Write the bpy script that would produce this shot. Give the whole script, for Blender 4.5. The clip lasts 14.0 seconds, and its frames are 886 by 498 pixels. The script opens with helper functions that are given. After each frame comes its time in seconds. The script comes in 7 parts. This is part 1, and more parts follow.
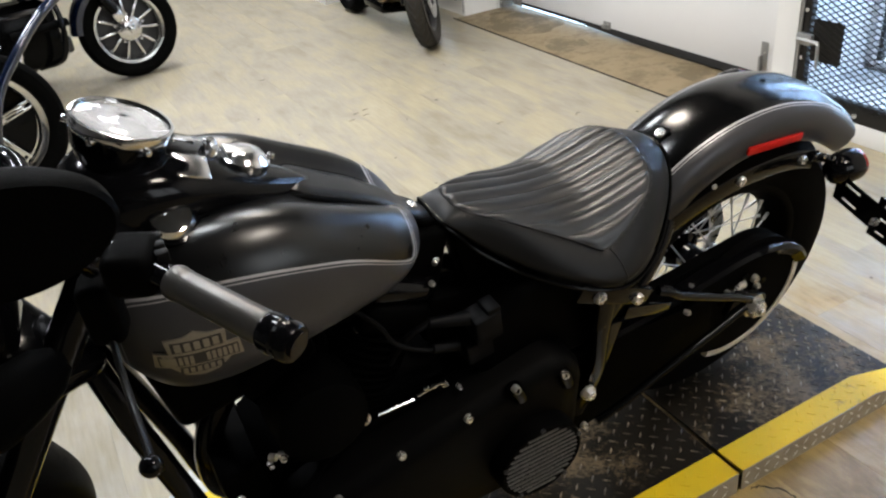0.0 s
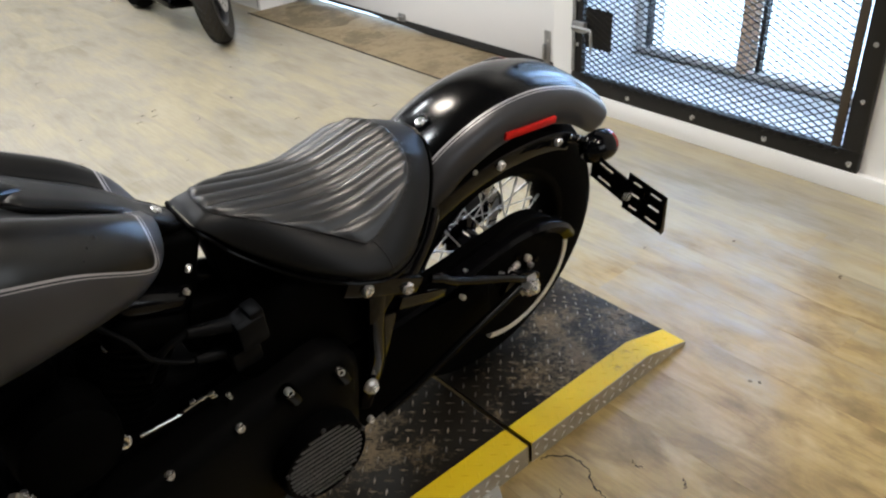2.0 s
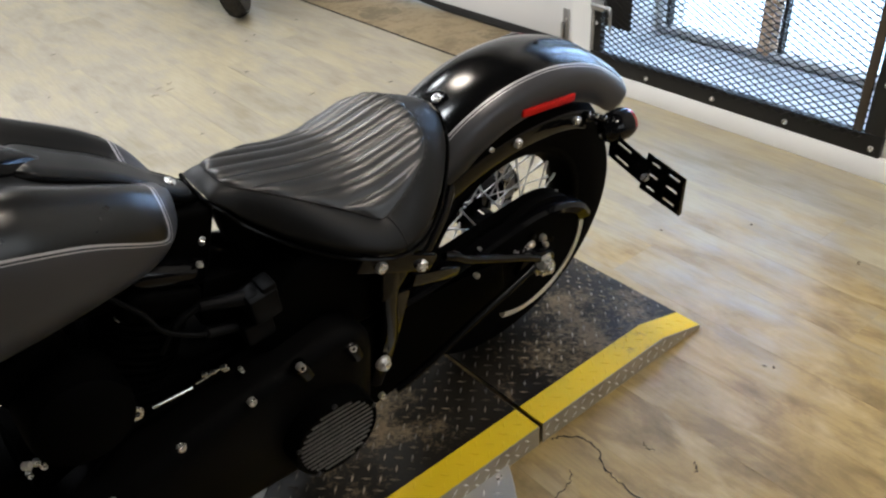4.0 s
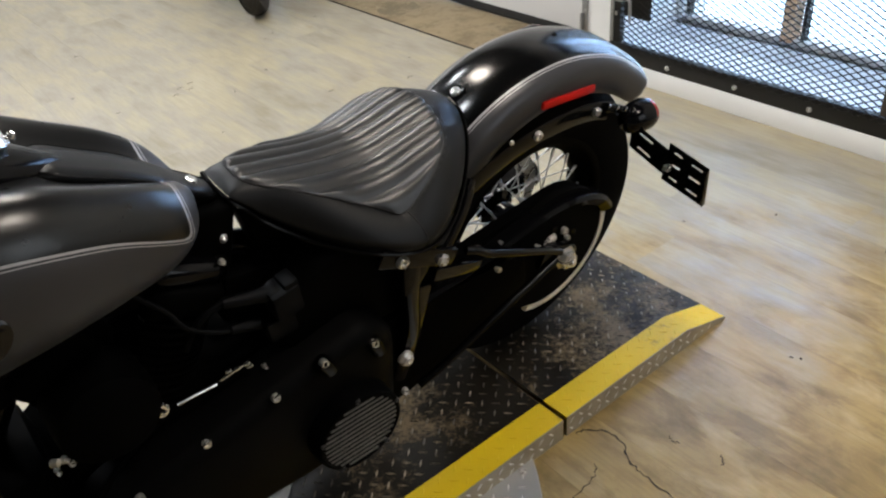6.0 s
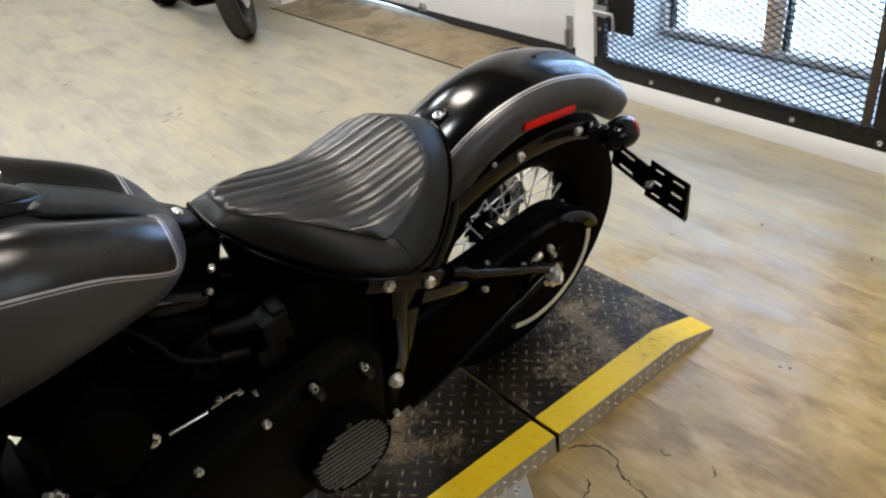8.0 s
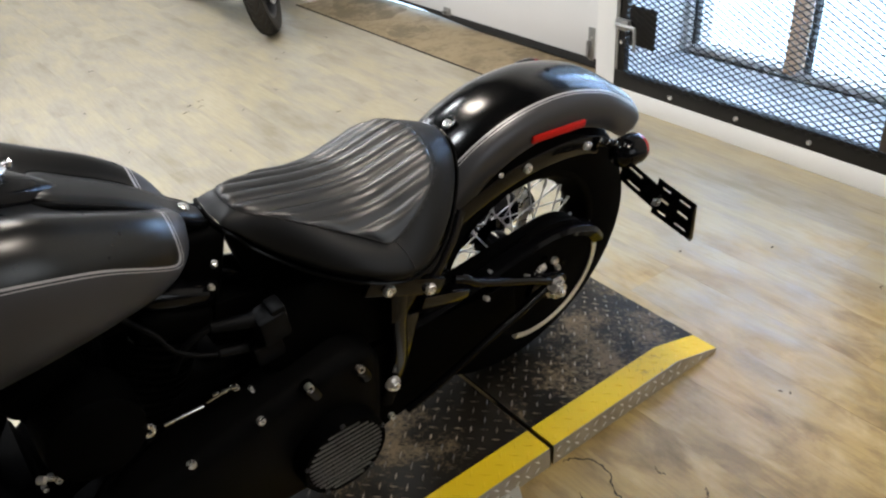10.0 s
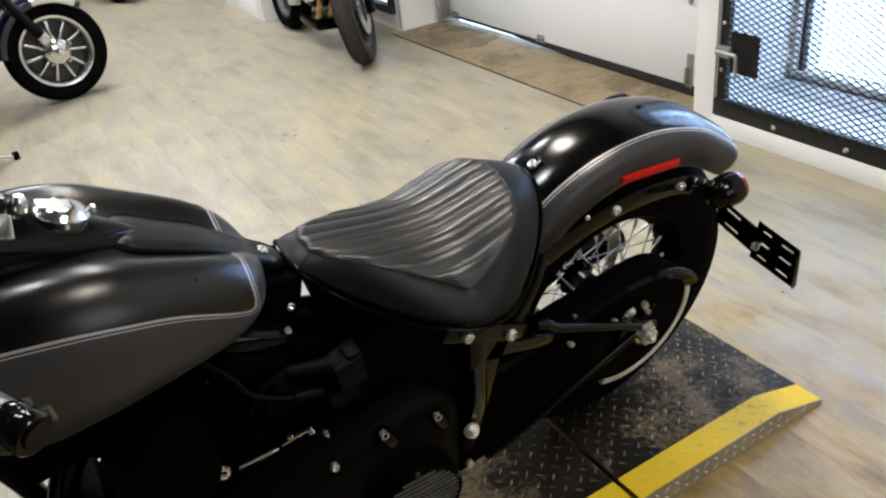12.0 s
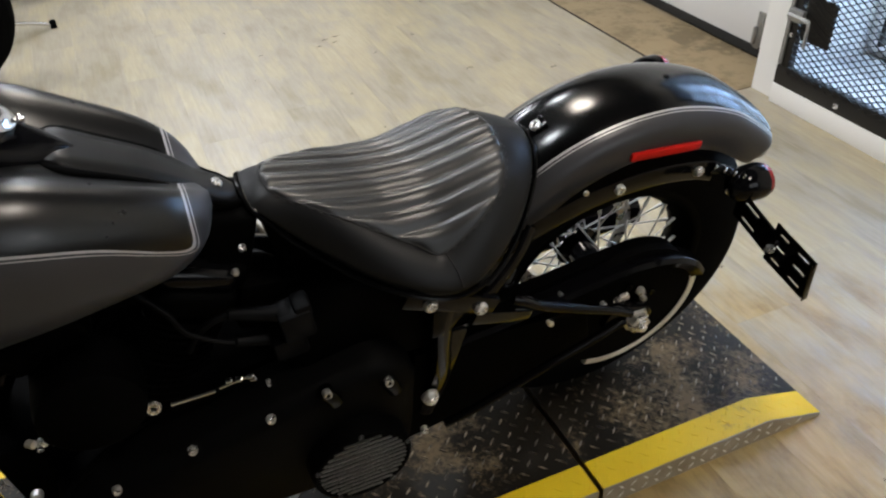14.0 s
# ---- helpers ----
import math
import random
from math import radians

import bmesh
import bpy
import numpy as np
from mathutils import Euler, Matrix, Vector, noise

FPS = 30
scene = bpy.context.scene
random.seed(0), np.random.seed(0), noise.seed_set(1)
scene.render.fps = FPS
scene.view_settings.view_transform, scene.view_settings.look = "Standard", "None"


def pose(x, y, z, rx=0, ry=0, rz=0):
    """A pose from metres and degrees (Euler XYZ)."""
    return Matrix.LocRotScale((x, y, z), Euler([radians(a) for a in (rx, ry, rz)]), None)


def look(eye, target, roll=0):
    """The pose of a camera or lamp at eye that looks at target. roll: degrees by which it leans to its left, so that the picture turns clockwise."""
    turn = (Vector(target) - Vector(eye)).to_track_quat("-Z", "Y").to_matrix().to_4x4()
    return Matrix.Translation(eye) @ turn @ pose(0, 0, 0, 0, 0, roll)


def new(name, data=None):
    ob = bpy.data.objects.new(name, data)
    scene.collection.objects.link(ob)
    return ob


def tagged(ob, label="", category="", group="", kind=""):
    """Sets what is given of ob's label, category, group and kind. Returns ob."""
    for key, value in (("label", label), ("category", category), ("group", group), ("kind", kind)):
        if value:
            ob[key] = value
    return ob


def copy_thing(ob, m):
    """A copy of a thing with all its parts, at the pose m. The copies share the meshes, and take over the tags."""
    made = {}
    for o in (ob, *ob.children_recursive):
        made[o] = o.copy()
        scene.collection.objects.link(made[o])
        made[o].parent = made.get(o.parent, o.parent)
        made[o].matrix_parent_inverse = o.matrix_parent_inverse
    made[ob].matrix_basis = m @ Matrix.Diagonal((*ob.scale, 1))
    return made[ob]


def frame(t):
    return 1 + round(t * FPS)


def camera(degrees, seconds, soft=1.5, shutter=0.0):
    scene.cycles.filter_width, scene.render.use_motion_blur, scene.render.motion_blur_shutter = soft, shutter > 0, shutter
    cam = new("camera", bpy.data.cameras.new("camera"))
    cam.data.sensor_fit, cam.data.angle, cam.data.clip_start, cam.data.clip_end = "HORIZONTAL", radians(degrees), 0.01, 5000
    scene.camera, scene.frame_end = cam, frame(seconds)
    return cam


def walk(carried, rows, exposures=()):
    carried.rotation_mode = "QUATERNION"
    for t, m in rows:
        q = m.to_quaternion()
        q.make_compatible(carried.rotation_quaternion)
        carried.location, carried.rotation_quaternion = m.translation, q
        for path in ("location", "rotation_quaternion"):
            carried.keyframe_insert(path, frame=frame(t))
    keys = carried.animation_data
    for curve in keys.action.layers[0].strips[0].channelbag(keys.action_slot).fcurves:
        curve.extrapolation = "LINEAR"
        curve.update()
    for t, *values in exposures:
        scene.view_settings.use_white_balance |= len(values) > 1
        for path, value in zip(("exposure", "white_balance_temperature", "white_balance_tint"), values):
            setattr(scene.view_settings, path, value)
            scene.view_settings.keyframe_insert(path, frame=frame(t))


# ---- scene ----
cam = camera(57.9, 14.0, soft=2.25)
PATH = [
    (0, (-1.149, -1.083, 1.407), (-0.41, 0.473, 0.391), -6.8),
    (0.5, (-1.095, -1.096, 1.426), (-0.088, 0.346, 0.474), -4.1),
    (1, (-1.062, -1.094, 1.41), (0.012, 0.281, 0.433), -5.5),
    (1.5, (-1.054, -1.111, 1.402), (0.045, 0.248, 0.429), -5.2),
    (2, (-1.044, -1.131, 1.388), (0.028, 0.182, 0.326), -4.0),
    (2.5, (-1.04, -1.117, 1.382), (0.009, 0.188, 0.288), -2.9),
    (5, (-1.042, -1.126, 1.372), (-0.028, 0.192, 0.262), -4.0),
    (5.5, (-1.041, -1.127, 1.363), (-0.043, 0.182, 0.228), -3.8),
    (6, (-1.039, -1.12, 1.376), (-0.057, 0.223, 0.265), -5.4),
    (6.5, (-1.046, -1.122, 1.379), (-0.044, 0.184, 0.242), -5.1),
    (7, (-1.035, -1.123, 1.366), (-0.018, 0.167, 0.225), -3.8),
    (7.5, (-1.038, -1.12, 1.392), (0.003, 0.209, 0.32), -5.3),
    (8, (-1.029, -1.137, 1.395), (-0.024, 0.212, 0.314), -6.7),
    (10.5, (-1.012, -1.16, 1.408), (-0.038, 0.221, 0.338), -4.2),
    (11, (-1.02, -1.165, 1.408), (-0.058, 0.241, 0.361), -7.5),
    (11.5, (-1.024, -1.154, 1.405), (-0.139, 0.338, 0.41), -11.1),
    (12, (-0.963, -1.122, 1.415), (-0.156, 0.406, 0.408), -7.3),
    (12.5, (-1.029, -1.094, 1.4), (-0.191, 0.401, 0.369), -8.0),
    (13, (-1.08, -1.101, 1.356), (-0.213, 0.254, 0.167), -8.9),
    (13.5, (-0.917, -1.112, 1.371), (-0.189, 0.362, 0.233), -4.7),
    (14, (-0.804, -1.059, 1.405), (-0.155, 0.427, 0.234), -1.2),
]
walk(cam, [(t, look(eye, target, roll)) for t, eye, target, roll in PATH],
     ((0, -0.05), (1, -0.10), (2, -0.14), (5, -0.25), (6.5, -0.20), (7, -0.14), (8, -0.10), (11, -0.11), (12.5, -0.11), (13.2, -0.16), (14, -0.34)))

# ---- light ----
ROOM_X0, ROOM_X1, ROOM_Y0, ROOM_Y1, CEIL = -4.2, 1.58, -3.2, 10.4, 3.3

world = bpy.data.worlds.new("sky")
scene.world = world
world.use_nodes = True
wn = world.node_tree.nodes
sky = wn.new("ShaderNodeTexSky")
sky.sky_type, sky.sun_disc = "NISHITA", False
sky.sun_elevation, sky.sun_rotation = radians(35), radians(120)
world.node_tree.links.new(sky.outputs[0], wn["Background"].inputs[0])
wn["Background"].inputs[1].default_value = 0.12


def area_lamp(name, m, sx, sy, power, colour):
    data = bpy.data.lights.new(name, "AREA")
    data.shape, data.size, data.size_y, data.energy, data.color = "RECTANGLE", sx, sy, power, colour
    ob = new(name, data)
    ob.matrix_world = m
    return ob


# daylight that comes in through the caged window
area_lamp("window_daylight", look((2.46, 0.45, 1.2), (0.6, 0.4, 0.35)), 1.3, 2.0, 112, (0.34, 0.57, 1.0))


# ---- materials ----
def material(name, c1, c2=None, scale=8.0, rough=0.5, metal=0.0, bump=0.0, bscale=60.0, coat=0.0, stretch=(1, 1, 1), rvar=0.08, ior=1.5):
    """Two colours mixed by coarse and fine noise, with roughness variation and fine relief."""
    m = bpy.data.materials.new(name)
    m.use_nodes = True
    n, l = m.node_tree.nodes, m.node_tree.links
    b = n["Principled BSDF"]
    b.inputs["Metallic"].default_value = metal
    b.inputs["IOR"].default_value = ior
    b.inputs["Coat Weight"].default_value = coat
    b.inputs["Coat Roughness"].default_value = 0.06
    tc = n.new("ShaderNodeTexCoord")
    mp = n.new("ShaderNodeMapping")
    mp.inputs["Scale"].default_value = stretch
    l.new(tc.outputs["Object"], mp.inputs[0])
    big = n.new("ShaderNodeTexNoise")
    big.inputs["Scale"].default_value, big.inputs["Detail"].default_value = scale, 6
    l.new(mp.outputs[0], big.inputs["Vector"])
    mix = n.new("ShaderNodeMix")
    mix.data_type = "RGBA"
    c2 = c2 or tuple(v * 0.75 for v in c1)
    mix.inputs[6].default_value, mix.inputs[7].default_value = (*c1, 1), (*c2, 1)
    l.new(big.outputs[0], mix.inputs[0])
    l.new(mix.outputs[2], b.inputs["Base Color"])
    rr = n.new("ShaderNodeMapRange")
    rr.inputs["To Min"].default_value, rr.inputs["To Max"].default_value = max(0.02, rough - rvar), min(1, rough + rvar)
    l.new(big.outputs[0], rr.inputs[0])
    l.new(rr.outputs[0], b.inputs["Roughness"])
    if bump:
        fine = n.new("ShaderNodeTexNoise")
        fine.inputs["Scale"].default_value, fine.inputs["Detail"].default_value = bscale, 4
        l.new(mp.outputs[0], fine.inputs["Vector"])
        bp = n.new("ShaderNodeBump")
        bp.inputs["Strength"].default_value, bp.inputs["Distance"].default_value = bump, 0.002
        l.new(fine.outputs[0], bp.inputs["Height"])
        l.new(bp.outputs[0], b.inputs["Normal"])
    return m


def glow(name, colour, strength):
    m = bpy.data.materials.new(name)
    m.use_nodes = True
    b = m.node_tree.nodes["Principled BSDF"]
    b.inputs["Base Color"].default_value = (0.8, 0.8, 0.8, 1)
    b.inputs["Emission Color"].default_value, b.inputs["Emission Strength"].default_value = (*colour, 1), strength
    return m


def math_node(n, l, op, a, b=None, c=None):
    x = n.new("ShaderNodeMath")
    x.operation = op
    for i, v in enumerate((a, b, c)):
        if v is None:
            continue
        if isinstance(v, (int, float)):
            x.inputs[i].default_value = v
        else:
            l.new(v, x.inputs[i])
    return x.outputs[0]


BLACK_DENIM, GREY_SATIN, PINSTRIPE = (0.0014, 0.0014, 0.0015), (0.038, 0.038, 0.041), (0.34, 0.33, 0.33)


def two_tone(name, kind):
    """Satin two-tone paint: black panel, charcoal flank and a pair of pale pinstripes along the border."""
    m = bpy.data.materials.new(name)
    m.use_nodes = True
    n, l = m.node_tree.nodes, m.node_tree.links
    b = n["Principled BSDF"]
    tc = n.new("ShaderNodeTexCoord")
    sep = n.new("ShaderNodeSeparateXYZ")
    l.new(tc.outputs["Object"], sep.inputs[0])
    x, y, z = sep.outputs
    if kind == "tank":
        bow = math_node(n, l, "POWER", math_node(n, l, "ADD", x, 1.06), 2.0)
        border = math_node(n, l, "MULTIPLY_ADD", bow, -1.35, 0.9015)          # height of the border along the flank
        d1 = math_node(n, l, "SUBTRACT", z, border)
        d2 = math_node(n, l, "SUBTRACT", -0.759, x)
        d = math_node(n, l, "SMOOTH_MIN", d1, d2, 0.030)
        d3 = math_node(n, l, "SUBTRACT", -1.174, x)
        d = math_node(n, l, "SMOOTH_MAX", d, d3, 0.05)
    else:
        d = math_node(n, l, "SUBTRACT", math_node(n, l, "MULTIPLY_ADD", x, 0.02, 0.0695), math_node(n, l, "ABSOLUTE", y))
    inside = math_node(n, l, "GREATER_THAN", d, 0.0)
    s1 = math_node(n, l, "LESS_THAN", math_node(n, l, "ABSOLUTE", math_node(n, l, "ADD", d, 0.001)), 0.0016)
    s2 = math_node(n, l, "LESS_THAN", math_node(n, l, "ABSOLUTE", math_node(n, l, "ADD", d, 0.006)), 0.0007)
    line = math_node(n, l, "MAXIMUM", s1, s2)
    m1, m2 = n.new("ShaderNodeMix"), n.new("ShaderNodeMix")
    m1.data_type = m2.data_type = "RGBA"
    m1.inputs[6].default_value, m1.inputs[7].default_value = (*GREY_SATIN, 1), (*BLACK_DENIM, 1)
    m2.inputs[7].default_value = (*PINSTRIPE, 1)
    l.new(inside, m1.inputs[0])
    l.new(m1.outputs[2], m2.inputs[6])
    l.new(line, m2.inputs[0])
    l.new(m2.outputs[2], b.inputs["Base Color"])
    dust = n.new("ShaderNodeTexNoise")
    dust.inputs["Scale"].default_value, dust.inputs["Detail"].default_value = 30, 8
    l.new(tc.outputs["Object"], dust.inputs["Vector"])
    rr = n.new("ShaderNodeMapRange")
    rr.inputs["To Min"].default_value, rr.inputs["To Max"].default_value = (0.26, 0.30) if kind == "tank" else (0.155, 0.18)
    l.new(dust.outputs[0], rr.inputs[0])
    l.new(math_node(n, l, "MULTIPLY_ADD", math_node(n, l, "SUBTRACT", 1.0, inside), 0.17, rr.outputs[0]), b.inputs["Roughness"])
    l.new(math_node(n, l, "MULTIPLY_ADD", inside, -0.28, 0.28), b.inputs["Metallic"])
    b.inputs["IOR"].default_value = 1.42 if kind == "tank" else 1.35
    return m


def plank_material():
    m = bpy.data.materials.new("vinyl_plank")
    m.use_nodes = True
    n, l = m.node_tree.nodes, m.node_tree.links
    b = n["Principled BSDF"]
    tc, info = n.new("ShaderNodeTexCoord"), n.new("ShaderNodeObjectInfo")
    shift = n.new("ShaderNodeVectorMath")
    shift.operation = "MULTIPLY_ADD"
    l.new(info.outputs["Random"], shift.inputs[0])
    shift.inputs[1].default_value = (37, 53, 11)
    l.new(tc.outputs["Object"], shift.inputs[2])

    def noise_at(sx, sy, detail, rough=0.55):
        mp = n.new("ShaderNodeMapping")
        mp.inputs["Scale"].default_value = (sx, sy, 1)
        l.new(shift.outputs[0], mp.inputs[0])
        t = n.new("ShaderNodeTexNoise")
        t.inputs["Scale"].default_value, t.inputs["Detail"].default_value, t.inputs["Roughness"].default_value = 1, detail, rough
        l.new(mp.outputs[0], t.inputs["Vector"])
        return t.outputs[0]

    blotch, streak, grain = noise_at(7, 2.8, 5, 0.55), noise_at(18, 2.6, 6, 0.62), noise_at(120, 8, 5, 0.65)
    ramp = n.new("ShaderNodeValToRGB")
    e = ramp.color_ramp.elements
    e[0].position, e[0].color = 0.31, (0.232, 0.198, 0.122, 1)
    e[1].position, e[1].color = 0.72, (0.375, 0.332, 0.236, 1)
    k = e.new(0.47)
    k.color = (0.300, 0.268, 0.206, 1)
    k = e.new(0.58)
    k.color = (0.346, 0.298, 0.194, 1)
    v = math_node(n, l, "MULTIPLY_ADD", blotch, 0.86, math_node(n, l, "MULTIPLY_ADD", streak, 0.36, -0.11))
    v = math_node(n, l, "ADD", v, math_node(n, l, "MULTIPLY_ADD", info.outputs["Random"], 0.035, -0.0175))
    l.new(v, ramp.inputs[0])
    dark = n.new("ShaderNodeMix")
    dark.data_type, dark.blend_type = "RGBA", "MULTIPLY"
    dark.inputs[0].default_value = 1
    g = n.new("ShaderNodeMapRange")
    g.inputs["From Min"].default_value, g.inputs["From Max"].default_value = 0.32, 0.6
    g.inputs["To Min"].default_value, g.inputs["To Max"].default_value = 0.86, 1.04
    l.new(grain, g.inputs[0])
    # worn, browner surface where wheels and boots pass beside the lift
    geo, wear = n.new("ShaderNodeNewGeometry"), n.new("ShaderNodeTexNoise")
    wmap = n.new("ShaderNodeMapping")
    wmap.inputs["Scale"].default_value = (7, 3.2, 1)
    wmap.inputs["Rotation"].default_value = (0, 0, radians(6))
    l.new(geo.outputs["Position"], wmap.inputs[0])
    l.new(wmap.outputs[0], wear.inputs["Vector"])
    wear.inputs["Scale"].default_value, wear.inputs["Detail"].default_value, wear.inputs["Roughness"].default_value = 1, 6, 0.58
    far = n.new("ShaderNodeVectorMath")
    far.operation = "DISTANCE"
    l.new(geo.outputs["Position"], far.inputs[0])
    far.inputs[1].default_value = (-0.15, -0.85, 0)
    reach = n.new("ShaderNodeMapRange")
    reach.inputs["From Min"].default_value, reach.inputs["From Max"].default_value = 0.4, 1.85
    reach.inputs["To Min"].default_value, reach.inputs["To Max"].default_value = 0.38, -0.30
    l.new(far.outputs["Value"], reach.inputs[0])
    worn = n.new("ShaderNodeMapRange")
    worn.inputs["From Min"].default_value, worn.inputs["From Max"].default_value = 0.42, 0.70
    worn.inputs["To Max"].default_value = 0.9
    patch_tone = math_node(n, l, "MULTIPLY_ADD", info.outputs["Random"], 0.16, -0.08)
    patch_tone = math_node(n, l, "ADD", patch_tone, math_node(n, l, "MULTIPLY_ADD", streak, 0.3, -0.15))
    l.new(math_node(n, l, "ADD", math_node(n, l, "ADD", wear.outputs[0], patch_tone), reach.outputs[0]), worn.inputs[0])
    brown = n.new("ShaderNodeMix")
    brown.data_type = "RGBA"
    brown.inputs[7].default_value = (0.330, 0.228, 0.078, 1)
    l.new(worn.outputs[0], brown.inputs[0])
    l.new(ramp.outputs[0], brown.inputs[6])
    smear = n.new("ShaderNodeMapRange")
    smear.inputs["From Min"].default_value, smear.inputs["From Max"].default_value = 0.46, 0.66
    smear.inputs["To Min"].default_value, smear.inputs["To Max"].default_value = 0.0, 0.75
    l.new(noise_at(9, 5.5, 6, 0.65), smear.inputs[0])
    soil = n.new("ShaderNodeMix")
    soil.data_type = "RGBA"
    soil.inputs[7].default_value = (0.115, 0.070, 0.022, 1)
    l.new(math_node(n, l, "MULTIPLY", smear.outputs[0], worn.outputs[0]), soil.inputs[0])
    l.new(brown.outputs[2], soil.inputs[6])
    figure_map = n.new("ShaderNodeMapping")
    figure_map.inputs["Scale"].default_value = (8.5, 3.2, 1)
    l.new(shift.outputs[0], figure_map.inputs[0])
    figure = n.new("ShaderNodeTexNoise")
    figure.inputs["Scale"].default_value, figure.inputs["Detail"].default_value = 1, 8
    figure.inputs["Roughness"].default_value, figure.inputs["Distortion"].default_value = 0.55, 1.2
    l.new(figure_map.outputs[0], figure.inputs["Vector"])
    rub = n.new("ShaderNodeMapRange")
    rub.inputs["From Min"].default_value, rub.inputs["From Max"].default_value = 0.52, 0.68
    rub.inputs["To Min"].default_value, rub.inputs["To Max"].default_value = 0.0, 0.7
    l.new(figure.outputs[0], rub.inputs[0])
    pale = n.new("ShaderNodeMix")
    pale.data_type = "RGBA"
    pale.inputs[7].default_value = (0.47, 0.36, 0.19, 1)
    l.new(math_node(n, l, "MULTIPLY", rub.outputs[0], worn.outputs[0]), pale.inputs[0])
    l.new(soil.outputs[2], pale.inputs[6])
    vein = n.new("ShaderNodeMapRange")
    vein.inputs["From Min"].default_value, vein.inputs["From Max"].default_value = 0.48, 0.36
    vein.inputs["To Min"].default_value, vein.inputs["To Max"].default_value = 0.0, 0.6
    l.new(figure.outputs[0], vein.inputs[0])
    veined = n.new("ShaderNodeMix")
    veined.data_type = "RGBA"
    veined.inputs[7].default_value = (0.130, 0.082, 0.028, 1)
    l.new(math_node(n, l, "MULTIPLY", vein.outputs[0], math_node(n, l, "MULTIPLY_ADD", worn.outputs[0], 0.8, 0.06)), veined.inputs[0])
    l.new(pale.outputs[2], veined.inputs[6])
    l.new(veined.outputs[2], dark.inputs[6])
    l.new(g.outputs[0], dark.inputs[7])
    l.new(dark.outputs[2], b.inputs["Base Color"])
    rr = n.new("ShaderNodeMapRange")
    rr.inputs["To Min"].default_value, rr.inputs["To Max"].default_value = 0.32, 0.46
    b.inputs["IOR"].default_value = 1.52
    l.new(blotch, rr.inputs[0])
    l.new(rr.outputs[0], b.inputs["Roughness"])
    bp = n.new("ShaderNodeBump")
    bp.inputs["Strength"].default_value, bp.inputs["Distance"].default_value = 0.10, 0.001
    l.new(grain, bp.inputs["Height"])
    l.new(bp.outputs[0], b.inputs["Normal"])
    return m


def worn_paint(name, paint, under, amount, rough=0.5, scale=30, metal_under=0.0, ior=1.45, coarse=5, edge=0.10):
    """Paint worn through in specks to what lies under it."""
    m = bpy.data.materials.new(name)
    m.use_nodes = True
    n, l = m.node_tree.nodes, m.node_tree.links
    b = n["Principled BSDF"]
    b.inputs["IOR"].default_value = ior
    tc = n.new("ShaderNodeTexCoord")
    a, c = n.new("ShaderNodeTexNoise"), n.new("ShaderNodeTexNoise")
    a.inputs["Scale"].default_value, a.inputs["Detail"].default_value, a.inputs["Roughness"].default_value = scale, 10, 0.7
    c.inputs["Scale"].default_value, c.inputs["Detail"].default_value = coarse, 6
    l.new(tc.outputs["Object"], a.inputs["Vector"])
    l.new(tc.outputs["Object"], c.inputs["Vector"])
    v = math_node(n, l, "MULTIPLY_ADD", c.outputs[0], 0.6, math_node(n, l, "MULTIPLY", a.outputs[0], 0.5))
    mr = n.new("ShaderNodeMapRange")
    mr.inputs["From Min"].default_value, mr.inputs["From Max"].default_value = amount, amount + edge
    l.new(v, mr.inputs[0])
    tint, mix = n.new("ShaderNodeMix"), n.new("ShaderNodeMix")
    tint.data_type = mix.data_type = "RGBA"
    tint.inputs[6].default_value, tint.inputs[7].default_value = (*paint, 1), (*[q * 0.72 for q in paint], 1)
    l.new(c.outputs[0], tint.inputs[0])
    l.new(tint.outputs[2], mix.inputs[6])
    mix.inputs[7].default_value = (*under, 1)
    l.new(mr.outputs[0], mix.inputs[0])
    l.new(mix.outputs[2], b.inputs["Base Color"])
    l.new(math_node(n, l, "MULTIPLY", mr.outputs[0], metal_under), b.inputs["Metallic"])
    rr = n.new("ShaderNodeMapRange")
    rr.inputs["To Min"].default_value, rr.inputs["To Max"].default_value = rough - 0.1, rough + 0.15
    l.new(a.outputs[0], rr.inputs[0])
    l.new(rr.outputs[0], b.inputs["Roughness"])
    bp = n.new("ShaderNodeBump")
    bp.inputs["Strength"].default_value, bp.inputs["Distance"].default_value = 0.3, 0.001
    l.new(a.outputs[0], bp.inputs["Height"])
    l.new(bp.outputs[0], b.inputs["Normal"])
    return m


def leather_material(name, rough, ior):
    m = material(name, (0.0033, 0.0034, 0.0036), (0.0057, 0.0059, 0.0062), 7, rough, 0, 0, rvar=0.04, ior=ior)
    n, l = m.node_tree.nodes, m.node_tree.links
    tc, vor = n.new("ShaderNodeTexCoord"), n.new("ShaderNodeTexVoronoi")
    vor.inputs["Scale"].default_value = 420
    l.new(tc.outputs["Object"], vor.inputs["Vector"])
    wr = n.new("ShaderNodeTexNoise")
    wr.inputs["Scale"].default_value, wr.inputs["Detail"].default_value = 38, 5
    l.new(tc.outputs["Object"], wr.inputs["Vector"])
    h = math_node(n, l, "MULTIPLY_ADD", wr.outputs[0], 0.9, vor.outputs["Distance"])
    bp = n.new("ShaderNodeBump")
    bp.inputs["Strength"].default_value, bp.inputs["Distance"].default_value = 0.07, 0.0012
    l.new(h, bp.inputs["Height"])
    l.new(bp.outputs[0], n["Principled BSDF"].inputs["Normal"])
    return m


